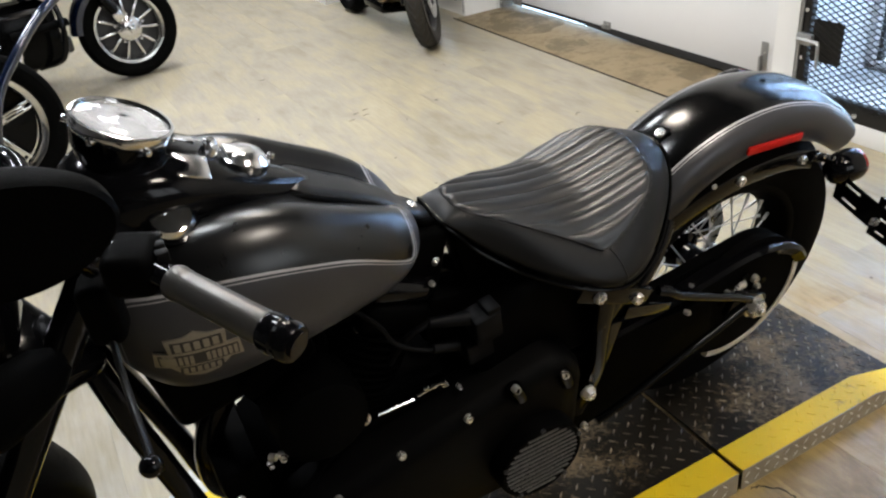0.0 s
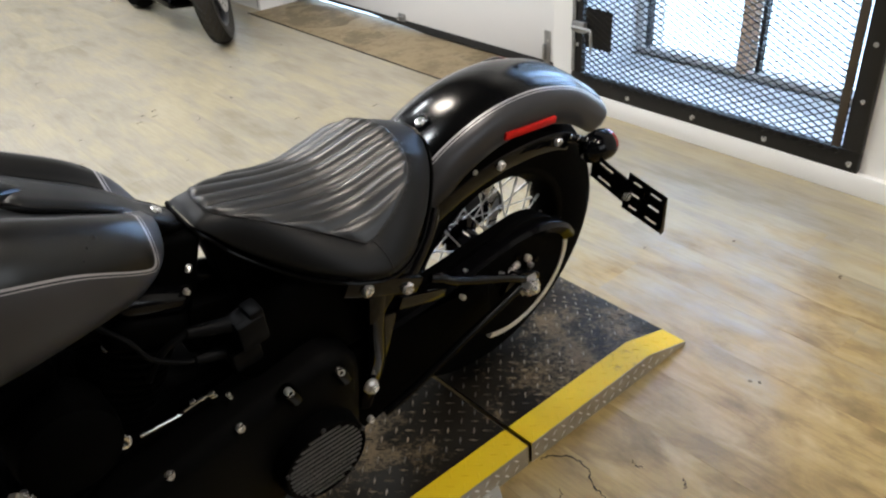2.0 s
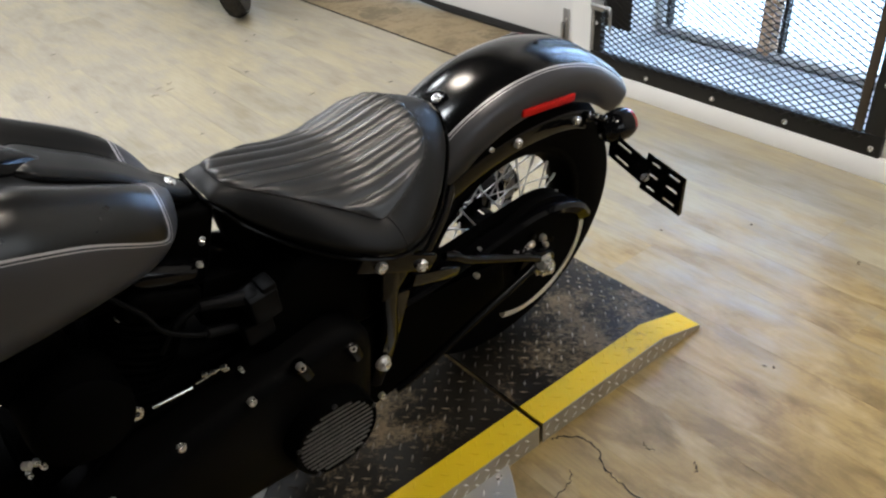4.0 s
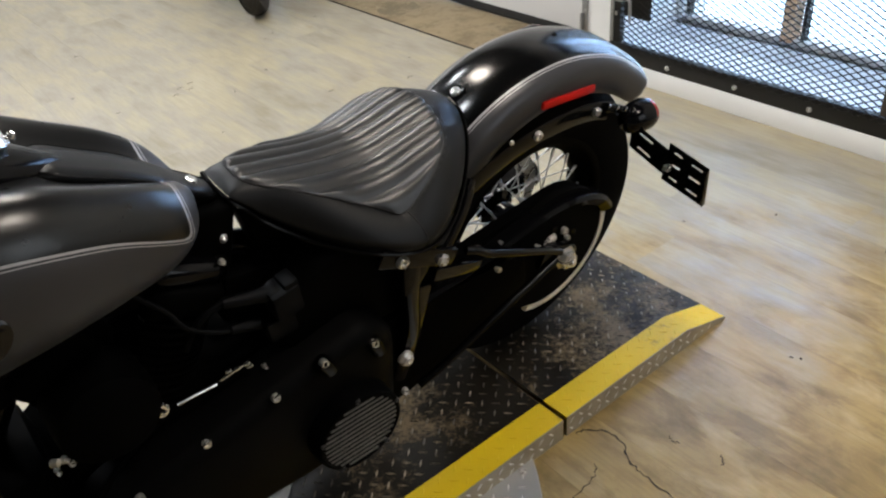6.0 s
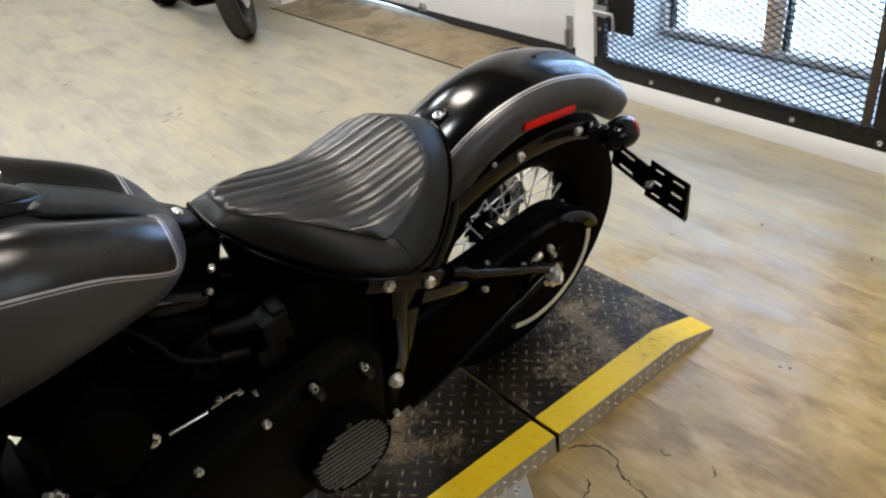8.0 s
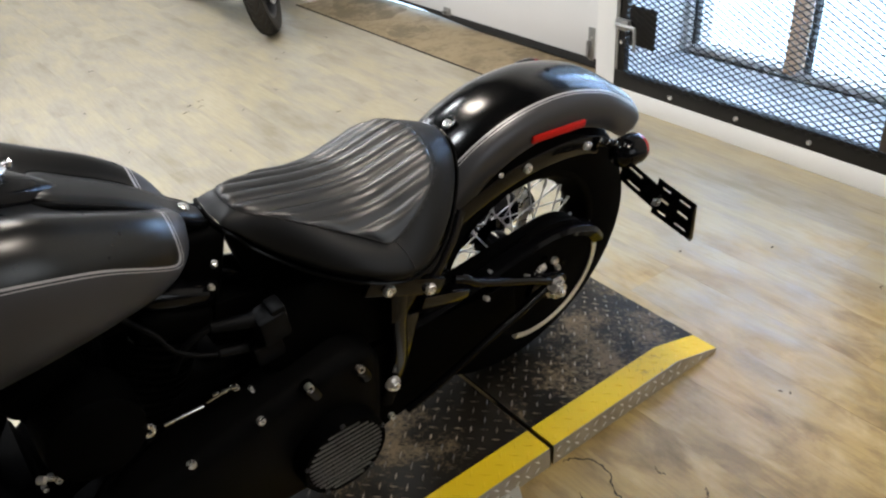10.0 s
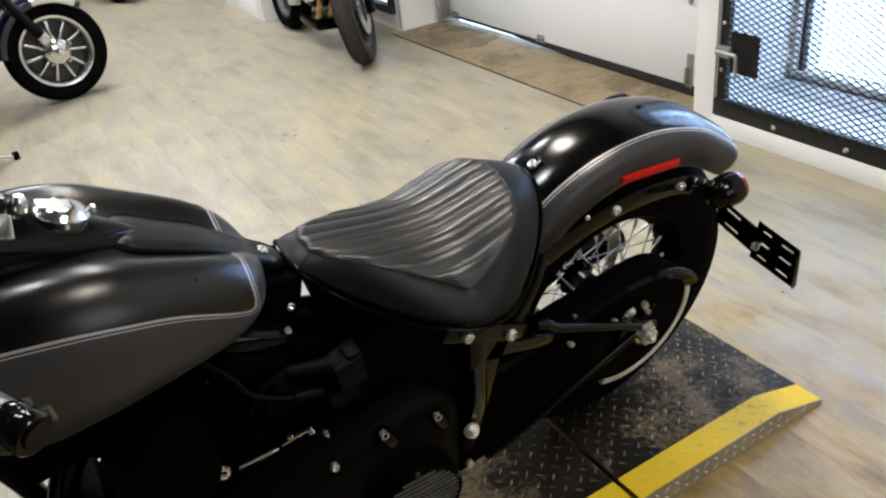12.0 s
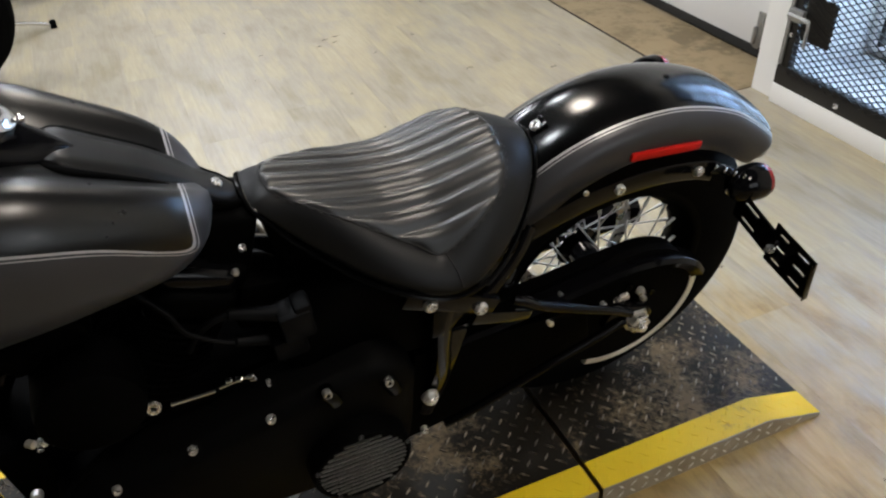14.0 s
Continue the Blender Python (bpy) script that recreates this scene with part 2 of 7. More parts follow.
def glass_material():
    m = bpy.data.materials.new("clear_glass")
    m.use_nodes = True
    b = m.node_tree.nodes["Principled BSDF"]
    b.inputs["Base Color"].default_value = (1, 1, 1, 1)
    b.inputs["Roughness"].default_value, b.inputs["Transmission Weight"].default_value, b.inputs["IOR"].default_value = 0.02, 1, 1.45
    return m


M = {
    "tank": two_tone("tank_two_tone", "tank"),
    "fender": two_tone("fender_two_tone", "fender"),
    "leather": leather_material("pleated_leather", 0.36, 1.53),
    "skirt": leather_material("smooth_leather", 0.44, 1.29),
    "seam": material("seam_thread", (0.008, 0.0075, 0.007), None, 40, 0.6),
    "gloss": material("gloss_black", (0.0025, 0.0025, 0.003), None, 6, 0.10, 0, coat=0.0, rvar=0.04, ior=1.25),
    "satin": material("satin_black", (0.0012, 0.0012, 0.0012), None, 12, 0.18, rvar=0.03, ior=1.17),
    "wrinkle": material("wrinkle_black", (0.0007, 0.0007, 0.0007), (0.0012, 0.0012, 0.0012), 20, 0.5, 0, 0.35, 700, ior=1.07),
    "enamel": material("black_enamel", (0.002, 0.002, 0.002), None, 8, 0.10, rvar=0.03, ior=1.42),
    "primary": material("textured_black_casting", (0.0015, 0.0015, 0.0015), (0.0010, 0.0010, 0.0010), 9, 0.45, 0, 0.4, 620, ior=1.11),
    "greysatin": material("charcoal_satin", (0.007, 0.007, 0.007), (0.005, 0.005, 0.005), 14, 0.36, 0.0, ior=1.26),
    "chrome": material("chrome", (0.80, 0.80, 0.80), (0.70, 0.70, 0.70), 10, 0.08, 1.0, rvar=0.04),
    "steel": material("zinc_steel", (0.70, 0.69, 0.67), (0.50, 0.49, 0.47), 60, 0.28, 0.8, 0.1, 300),
    "alu": material("cast_aluminium", (0.58, 0.58, 0.57), (0.42, 0.42, 0.41), 30, 0.36, 1.0, 0.1, 400),
    "rubber": material("tyre_rubber", (0.0018, 0.0018, 0.0018), (0.0032, 0.0031, 0.0030), 30, 0.75, 0, 0.3, 250, ior=1.08),
    "spoke": material("zinc_spoke", (0.66, 0.66, 0.65), (0.52, 0.52, 0.51), 30, 0.34, 0.6),
    "fin": material("black_fin_edge", (0.30, 0.30, 0.29), (0.12, 0.12, 0.117), 60, 0.30, 0.9),
    "bezel": material("bright_bezel", (0.72, 0.72, 0.72), (0.62, 0.62, 0.62), 20, 0.17, 1.0),
    "crackmat": material("dark_crack", (0.035, 0.026, 0.016), (0.012, 0.010, 0.008), 60, 0.9),
    "dull": material("dull_diamond_plate", (0.24, 0.235, 0.22), (0.15, 0.14, 0.12), 16, 0.45, 0.6, 0.2, 200),
    "palerim": material("pale_pulley_metal", (0.62, 0.61, 0.57), (0.50, 0.49, 0.45), 30, 0.5, 0.2),
    "wornrubber": material("worn_tyre_tread", (0.034, 0.028, 0.019), (0.020, 0.017, 0.013), 25, 0.8, 0, 0.3, 250),
    "grip": material("brushed_grip", (0.125, 0.120, 0.115), (0.08, 0.077, 0.074), 30, 0.38, 0.75, 0.1, 500),
    "badge": material("badge_pewter", (0.36, 0.33, 0.27), (0.24, 0.22, 0.19), 80, 0.4, 0.8, 0.2, 300),
    "badgedark": material("badge_recess", (0.025, 0.022, 0.02), None, 50, 0.5),
    "red": material("red_reflector", (0.48, 0.009, 0.006), (0.38, 0.007, 0.005), 90, 0.35, 0, 0.1, 500, ior=1.3),
    "redlens": material("red_lens", (0.22, 0.008, 0.008), None, 40, 0.12),
    "amber": material("amber_lens", (0.6, 0.10, 0.01), None, 40, 0.15),
    "dial": material("gauge_face", (0.24, 0.24, 0.24), (0.15, 0.15, 0.15), 12, 0.4),
    "glass": glass_material(),
    "plank": plank_material(),
    "joint": material("dark_floor_joint", (0.20, 0.155, 0.10), None, 20, 0.8),
    "concrete": worn_paint("stained_concrete", (0.27, 0.205, 0.115), (0.15, 0.108, 0.056), 0.53, 0.6, 20, 0.0, 1.45, 5, 0.16),
    # brown of the threshold stains, also of the shadow painted there
    "patch_tone": worn_paint("dirt_and_shadow_film", (0.15, 0.112, 0.060), (0.24, 0.185, 0.108), 0.52, 0.6, 34, 0.0, 1.4, 7, 0.10),
    "plate": worn_paint("worn_black_plate", (0.0125, 0.0102, 0.0070), (0.125, 0.094, 0.055), 0.57, 0.40, 75, 0.0, 1.20, 7, 0.10),
    "yellow": worn_paint("yellow_paint", (0.76, 0.52, 0.008), (0.17, 0.12, 0.03), 0.655, 0.45, 45, 0.0, 1.36),
    # rubbed tread marks, made paler still to put their glints into the colour
    "platemark": worn_paint("rubbed_glinting_marks", (0.045, 0.038, 0.027), (0.30, 0.245, 0.17), 0.52, 0.34, 60, 0.2, 1.5, 9, 0.12),
    "coil": material("dull_coil_plastic", (0.0032, 0.0035, 0.0041), (0.0020, 0.0021, 0.0024), 20, 0.5, ior=1.16),
    "bare": material("bare_diamond_plate", (0.44, 0.435, 0.42), (0.34, 0.335, 0.32), 14, 0.42, 0.45, 0.2, 200),
    "baremark": material("rubbed_bare_marks", (0.80, 0.79, 0.77), (0.60, 0.59, 0.57), 40, 0.30, 0.5, 0.1, 300),
    "sideplate": material("scuffed_side_plate", (0.40, 0.36, 0.28), (0.20, 0.17, 0.12), 22, 0.45, 0.35, 0.2, 200),
    "wall": material("white_wall_paint", (0.80, 0.79, 0.76), (0.74, 0.73, 0.70), 2.5, 0.55, 0, 0.15, 90),
    "door": material("white_door_skin", (0.78, 0.775, 0.76), (0.72, 0.715, 0.70), 1.6, 0.45, 0, 0.12, 160),
    "ceil": material("ceiling_paint", (0.035, 0.034, 0.032), (0.024, 0.023, 0.022), 2, 0.85, 0, 0.1, 60),
    "darkwall": material("dark_wall_paint", (0.09, 0.086, 0.082), (0.07, 0.067, 0.064), 2.5, 0.6, 0, 0.15, 90),
    "darksteel": material("blackened_steel", (0.007, 0.0068, 0.0065), (0.018, 0.016, 0.014), 14, 0.45, 0.3, 0.25, 120),
    "galv": material("galvanised_steel", (0.42, 0.42, 0.41), (0.30, 0.30, 0.29), 30, 0.45, 0.8, 0.15, 150),
    "mullion": material("weathered_timber", (0.80, 0.50, 0.30), (0.62, 0.38, 0.22), 9, 0.7, 0, 0.3, 60, stretch=(4, 4, 1)),
    "frame": material("grey_window_frame", (0.78, 0.75, 0.71), (0.55, 0.51, 0.47), 12, 0.55, 0, 0.2, 80),
    "sill": material("dusty_sill", (0.62, 0.62, 0.62), (0.40, 0.385, 0.36), 7, 0.6, 0, 0.3, 60),
    "rust": material("rusty_angle_iron", (0.085, 0.062, 0.038), (0.035, 0.028, 0.020), 12, 0.6, 0.2, 0.3, 90),
    "seal": material("black_door_seal", (0.012, 0.012, 0.012), None, 15, 0.6),
    "outside": glow("overcast_daylight", (0.50, 0.72, 1.0), 4.8),
    "shopfront": glow("shopfront_daylight", (0.86, 0.93, 1.0), 3.0),
    "lamp": glow("lamp_lens", (1.0, 0.90, 0.79), 78),
    "cool": glow("lamp_lens_cool", (0.90, 0.95, 1.0), 71),
    "daylight": glow("lamp_lens_daylight", (0.90, 0.93, 1.0), 70),
    "white": material("white_fairing", (0.78, 0.78, 0.78), (0.72, 0.72, 0.72), 10, 0.2, coat=0.4),
    "navy": material("navy_paint", (0.004, 0.009, 0.028), None, 8, 0.15, 0.1, coat=0.6),
    "gold": material("bronze_pipe", (0.42, 0.27, 0.10), (0.26, 0.16, 0.07), 15, 0.28, 1.0),
    "casting": material("dark_casting", (0.045, 0.045, 0.047), (0.028, 0.028, 0.03), 15, 0.42, 0.5, 0.2, 200),
    "mirror": material("mirror_glass", (0.9, 0.9, 0.9), (0.9, 0.9, 0.9), 3, 0.02, 1.0, rvar=0.0),
    "ink": material("ink", (0.05, 0.05, 0.06), None, 9, 0.8),
    "plastic": material("dark_plastic", (0.0045, 0.0045, 0.0048), None, 20, 0.5, 0, 0.2, 300, ior=1.2),
}


# ---- mesh tools ----
def finish(bm, sharp=38):
    bm.normal_update()
    lim = radians(sharp)
    for e in bm.edges:
        e.smooth = len(e.link_faces) == 2 and e.calc_face_angle(0) < lim
    for f in bm.faces:
        f.smooth = True


def mesh_of(name, bm, mat, sharp=38):
    finish(bm, sharp)
    me = bpy.data.meshes.new(name)
    bm.to_mesh(me)
    bm.free()
    me.materials.append(mat)
    return me


def part(name, bm, mat, parent=None, label="", sharp=38):
    ob = new(name, mesh_of(name, bm, mat, sharp))
    ob.parent = parent
    return tagged(ob, label)


def thing(name, m, label, category, group="", kind=""):
    ob = new(name)
    ob.empty_display_size = 0.1
    ob.matrix_world = m
    return tagged(ob, label, category, group, kind)


def B():
    return bmesh.new()


def box(bm, c, s, bevel=0.0, m=None, seg=2):
    """A box by centre and size, its edges rounded."""
    r = bmesh.ops.create_cube(bm, size=1)
    vs = r["verts"]
    for v in vs:
        v.co = Vector((v.co.x * s[0], v.co.y * s[1], v.co.z * s[2]))
    if bevel:
        es = list({e for v in vs for e in v.link_edges})
        out = bmesh.ops.bevel(bm, geom=es, offset=bevel, segments=seg, affect="EDGES", profile=0.5)
        vs = list({v for f in out["faces"] for v in f.verts} | {v for v in vs if v.is_valid})
    t = Matrix.Translation(c) @ (m or Matrix())
    bmesh.ops.transform(bm, matrix=t, verts=vs)
    return bm


def rings(bm, loops, closed=True, cap=True):
    """Skin a row of loops of equal count."""
    vs = [[bm.verts.new(p) for p in lp] for lp in loops]
    n = len(vs[0])
    for a, b in zip(vs, vs[1:]):
        for i in range(n if closed else n - 1):
            j = (i + 1) % n
            bm.faces.new((a[i], a[j], b[j], b[i]))
    if cap and closed:
        for lp in (vs[0][::-1], vs[-1]):
            try:
                bm.faces.new(lp)
            except ValueError:
                pass
    return vs


def fix(bm):
    bmesh.ops.remove_doubles(bm, verts=bm.verts, dist=1e-6)
    bmesh.ops.recalc_face_normals(bm, faces=bm.faces)
    return bm


def frame_for(d):
    d = Vector(d).normalized()
    up = Vector((0, 0, 1)) if abs(d.z) < 0.9 else Vector((1, 0, 0))
    u = d.cross(up).normalized()
    return u, d.cross(u).normalized(), d


def rod(bm, p0, p1, r, r2=None, seg=16, bevel=0.0):
    p0, p1 = Vector(p0), Vector(p1)
    u, w, d = frame_for(p1 - p0)
    r2 = r if r2 is None else r2
    ln = (p1 - p0).length
    st = [(0, r), (ln, r2)] if not bevel else [(0, r - bevel), (bevel, r), (ln - bevel, r2), (ln, r2 - bevel)]
    loops = [[p0 + d * h + (u * math.cos(2 * math.pi * i / seg) + w * math.sin(2 * math.pi * i / seg)) * q for i in range(seg)] for h, q in st]
    rings(bm, loops)
    return bm


def lathe(bm, c, axis, profile, seg=48):
    """Turn a profile of (radius, height along the axis) round the axis through c."""
    c = Vector(c)
    u, w, d = frame_for(axis)
    loops = [[c + d * h + (u * math.cos(2 * math.pi * i / seg) + w * math.sin(2 * math.pi * i / seg)) * max(r, 1e-5) for i in range(seg)] for r, h in profile]
    rings(bm, loops, cap=False)
    return fix(bm)


def smooth_path(pts, n=8):
    pts = [Vector(p) for p in pts]
    p = [2 * pts[0] - pts[1]] + pts + [2 * pts[-1] - pts[-2]]
    out = []
    for i in range(1, len(p) - 2):
        for k in range(n):
            t = k / n
            a, b, c, d = p[i - 1], p[i], p[i + 1], p[i + 2]
            out.append(0.5 * ((2 * b) + (c - a) * t + (2 * a - 5 * b + 4 * c - d) * t * t + (3 * b - a - 3 * c + d) * t ** 3))
    return out + [pts[-1]]


def tube(bm, pts, r, seg=12, n=8, flat=1.0, closed=False):
    """A round bar swept along a smooth path; r may be one radius or one for each end."""
    ps = smooth_path(pts, n) if n > 1 else [Vector(p) for p in pts]
    r0, r1 = r if isinstance(r, tuple) else (r, r)
    loops, prev = [], None
    for i, p in enumerate(ps):
        d = (ps[min(i + 1, len(ps) - 1)] - ps[max(i - 1, 0)]).normalized()
        if prev is None:
            u, w, _ = frame_for(d)
        else:
            u = (prev - d * prev.dot(d)).normalized()
            w = d.cross(u)
        prev = u
        q = r0 + (r1 - r0) * i / (len(ps) - 1)
        loops.append([p + (u * math.cos(2 * math.pi * k / seg) * flat + w * math.sin(2 * math.pi * k / seg)) * q for k in range(seg)])
    rings(bm, loops)
    return bm


def interp(table, x):
    xs = [a for a, _ in table]
    return float(np.interp(x, xs, [b for _, b in table]))


def smooth_interp(table, x):
    """Monotone-ish cubic through a small table."""
    if x <= table[0][0]:
        return table[0][1]
    for i in range(len(table) - 1):
        x0, y0 = table[i]
        x1, y1 = table[i + 1]
        if x <= x1:
            t = (x - x0) / (x1 - x0)
            m0 = (y1 - table[i - 1][1]) / (x1 - table[i - 1][0]) if i else (y1 - y0) / (x1 - x0)
            m1 = (table[i + 2][1] - y0) / (table[i + 2][0] - x0) if i + 2 < len(table) else (y1 - y0) / (x1 - x0)
            h = x1 - x0
            return (2 * t ** 3 - 3 * t ** 2 + 1) * y0 + (t ** 3 - 2 * t ** 2 + t) * h * m0 + (-2 * t ** 3 + 3 * t ** 2) * y1 + (t ** 3 - t ** 2) * h * m1
    return table[-1][1]


def extrude_outline(bm, outline, y0, y1, bevel=0.0):
    """A solid from an outline of (x, z) points between two y planes, with the outer rim rounded towards y0."""
    n = len(outline)
    c = Vector((sum(p[0] for p in outline) / n, 0, sum(p[1] for p in outline) / n))
    loops = []
    st = [(y1, 0.0)] + ([(y0 + bevel, 0.0), (y0 + bevel * 0.3, bevel * 0.35), (y0, bevel)] if bevel else [(y0, 0.0)])
    for y, inset in st:
        lp = []
        for i, (x, z) in enumerate(outline):
            a, b = Vector((outline[i - 1][0], 0, outline[i - 1][1])), Vector((outline[(i + 1) % n][0], 0, outline[(i + 1) % n][1]))
            t = (b - a).normalized()
            nn = Vector((t.z, 0, -t.x))
            p = Vector((x, 0, z))
            if nn.dot(c - p) < 0:
                nn = -nn
            q = p + nn * inset
            lp.append(Vector((q.x, y, q.z)))
        loops.append(lp)
    rings(bm, loops)
    return fix(bm)


def hull_outline(circles, n=64):
    """Outline (x, z) of the convex hull of circles (x, z, r)."""
    out = []
    for i in range(n):
        a = 2 * math.pi * i / n
        d = (math.cos(a), math.sin(a))
        best = max(circles, key=lambda k: k[0] * d[0] + k[1] * d[1] + k[2])
        out.append((best[0] + best[2] * d[0], best[1] + best[2] * d[1]))
    return out


def bolt(parent, c, axis, r=0.008, h=0.006, mat="steel", name="bolt", label="", socket=True):
    bm = B()
    c = Vector(c)
    prof = [(0, h * 0.55), (r * 0.45, h * 0.55), (r * 0.5, h * 0.95), (r * 0.8, h), (r, h * 0.6), (r, 0), (0, 0)] if socket else [(0, h), (r * 0.6, h), (r, h * 0.5), (r, 0), (0, 0)]
    lathe(bm, c, axis, prof, 14)
    return part(name, bm, M[mat], parent, label)


def hex_nut(parent, c, axis, r, h, mat="steel", label=""):
    bm = B()
    lathe(bm, c, axis, [(0, h), (r * 0.62, h), (r * 0.66, h * 0.8), (r * 0.9, h * 0.8), (r, h * 0.65), (r, 0.002), (r * 1.25, 0.002), (r * 1.25, 0), (0, 0)], 6)
    return part("nut", bm, M[mat], parent, label, 20)


# ---- structure ----
def structure(name, bm, mat, label, category, sharp=38):
    return tagged(part(name, bm, mat, None, "", sharp), label, category, "", "structure")


def slab(name, lo, hi, mat, label, category, bevel=0.0):
    c = [(a + b) / 2 for a, b in zip(lo, hi)]
    s = [b - a for a, b in zip(lo, hi)]
    return structure(name, box(B(), c, s, bevel), mat, label, category)


DOOR_X, DOOR_Y0, DOOR_Y1 = 1.80, 1.20, 3.62
GATE_Y0, GATE_Y1 = -0.18, 1.085
WALL2_X = 1.47

floor = slab("floor", (ROOM_X0, ROOM_Y0, -0.12), (2.0, ROOM_Y1, -0.0045), M["joint"], "wood-look vinyl plank floor, yellowish beige and grey, worn", "floor")
slab("ground_outside", (2.0, -6, -0.14), (9, 10, -0.01), M["concrete"], "pale concrete ground outside the building", "ground")
slab("wall_west", (ROOM_X0 - 0.15, ROOM_Y0, 0), (ROOM_X0, ROOM_Y1, CEIL), M["darkwall"], "plain dark painted showroom wall", "wall")
SH_X0, SH_X1, SH_Z0, SH_Z1 = -0.30, 1.50, 1.05, 2.60
for nm, a, b in (("low", (ROOM_X0, 0), (1.73, SH_Z0)), ("high", (ROOM_X0, SH_Z1), (1.73, CEIL)), ("west", (ROOM_X0, SH_Z0), (SH_X0, SH_Z1)), ("east", (SH_X1, SH_Z0), (1.73, SH_Z1))):
    slab("wall_south_" + nm, (a[0], ROOM_Y0 - 0.15, a[1]), (b[0], ROOM_Y0, b[1]), M["darkwall"], "plain dark painted showroom wall", "wall")
shop = thing("window_4", pose(0, 0, 0), "wide shopfront window with a dark frame and daylight behind it", "window", kind="structure")
for x in (SH_X0 + 0.025, (SH_X0 + SH_X1) / 2, SH_X1 - 0.025):
    part("window_frame", box(B(), (x, ROOM_Y0 - 0.07, (SH_Z0 + SH_Z1) / 2), (0.05, 0.06, SH_Z1 - SH_Z0), 0.004), M["darksteel"], shop)
for z in (SH_Z0 + 0.025, SH_Z1 - 0.025):
    for x0, x1 in ((SH_X0 + 0.05, (SH_X0 + SH_X1) / 2 - 0.025), ((SH_X0 + SH_X1) / 2 + 0.025, SH_X1 - 0.05)):
        part("window_frame", box(B(), ((x0 + x1) / 2, ROOM_Y0 - 0.07, z), (x1 - x0, 0.06, 0.05), 0.004), M["darksteel"], shop)
slab("backdrop_shopfront", (SH_X0 - 0.1, ROOM_Y0 - 0.20, SH_Z0 - 0.1), (SH_X1 + 0.1, ROOM_Y0 - 0.18, SH_Z1 + 0.1), M["shopfront"], "plain overcast daylight outside the shopfront window", "backdrop")
slab("wall_north", (ROOM_X0, ROOM_Y1, 0), (1.73, ROOM_Y1 + 0.15, CEIL), M["darkwall"], "plain dark painted showroom wall", "wall")
slab("ceiling", (ROOM_X0 - 0.15, ROOM_Y0 - 0.15, CEIL), (2.0, ROOM_Y1 + 0.15, CEIL + 0.12), M["ceil"], "plain dark painted ceiling", "ceiling")


def wall_with_opening(name, x0, x1, y0, y1, oy0, oy1, oz0, oz1, label):
    bm = B()
    xc, xs = (x0 + x1) / 2, x1 - x0
    for a, b, c, d in ((y0, oy0, 0, CEIL), (oy1, y1, 0, CEIL), (oy0, oy1, 0, oz0), (oy0, oy1, oz1, CEIL)):
        if b - a > 1e-4 and d - c > 1e-4:
            box(bm, (xc, (a + b) / 2, (c + d) / 2), (xs, b - a, d - c))
    return structure(name, bm, M["wall"], label, "wall")


wall_with_opening("wall_east", 1.58, 1.84, ROOM_Y0, 1.21, GATE_Y0 + 0.05, GATE_Y1 - 0.012, 0.115, 2.25, "white painted wall with a caged window opening")
wall_with_opening("wall_door", 1.72, 1.98, 1.21, 3.65, 1.22, 3.64, 0.0, 2.45, "white wall round the garage door opening")
wall_with_opening("wall_northeast", WALL2_X, WALL2_X + 0.25, 3.65, ROOM_Y1, 3.74, 4.30, 0.115, 2.0, "white painted wall with a low window")

# garage door: insulated steel panels, seal, brackets and hinges
door_1 = thing("door_1", pose(0, 0, 0), "closed white sectional garage door with a black bottom seal", "garage door", kind="structure")
for k in range(5):
    z0, z1 = 0.045 + 0.478 * k, 0.045 + 0.478 * (k + 1) - 0.004
    part("panel", box(B(), (DOOR_X + 0.02, (DOOR_Y0 + DOOR_Y1) / 2, (z0 + z1) / 2), (0.04, DOOR_Y1 - DOOR_Y0, z1 - z0), 0.004), M["door"], door_1)
bm = B()
rings(bm, [[Vector((DOOR_X + dx, y, z)) for dx, z in ((0.002, lo), (0.036, lo), (0.036, 0.052), (-0.004, 0.055), (-0.006, lo + 0.010))] for y, lo in ((DOOR_Y1, 0.036), (2.9, 0.034), (2.35, 0.010), (DOOR_Y0, 0.006))])
part("seal", fix(bm), M["seal"], door_1, "black rubber bottom seal")
for y, w, h, zb in ((1.442, 0.036, 0.16, 0.045), (3.50, 0.08, 0.05, 0.03), (2.575, 0.06, 0.045, 0.045)):
    bm = box(B(), (DOOR_X - 0.004, y, zb + h / 2), (0.006, w, h), 0.0015)
    box(bm, (DOOR_X - 0.014, y + w * 0.3, zb + h * 0.35), (0.018, w * 0.35, h * 0.5), 0.003)
    br = part("bracket", bm, M["galv"], door_1, "galvanised bottom bracket")
    bolt(br, (DOOR_X - 0.008, y - w * 0.2, zb + h * 0.7), (-1, 0, 0), 0.006, 0.004)
for y in (1.45, 2.575, 3.56):
    bm = B()
    rings(bm, [[Vector((x, y + a, z)) for a, z in ((-0.03, 0.545), (0.03, 0.545), (0.022, 0.50), (0.004, 0.43), (-0.004, 0.43), (-0.022, 0.50))] for x in (DOOR_X - 0.014, DOOR_X - 0.002)])
    rod(bm, (DOOR_X - 0.018, y - 0.04, 0.521), (DOOR_X - 0.018, y + 0.04, 0.521), 0.007)
    part("hinge", fix(bm), M["galv"], door_1, "grey door hinge")

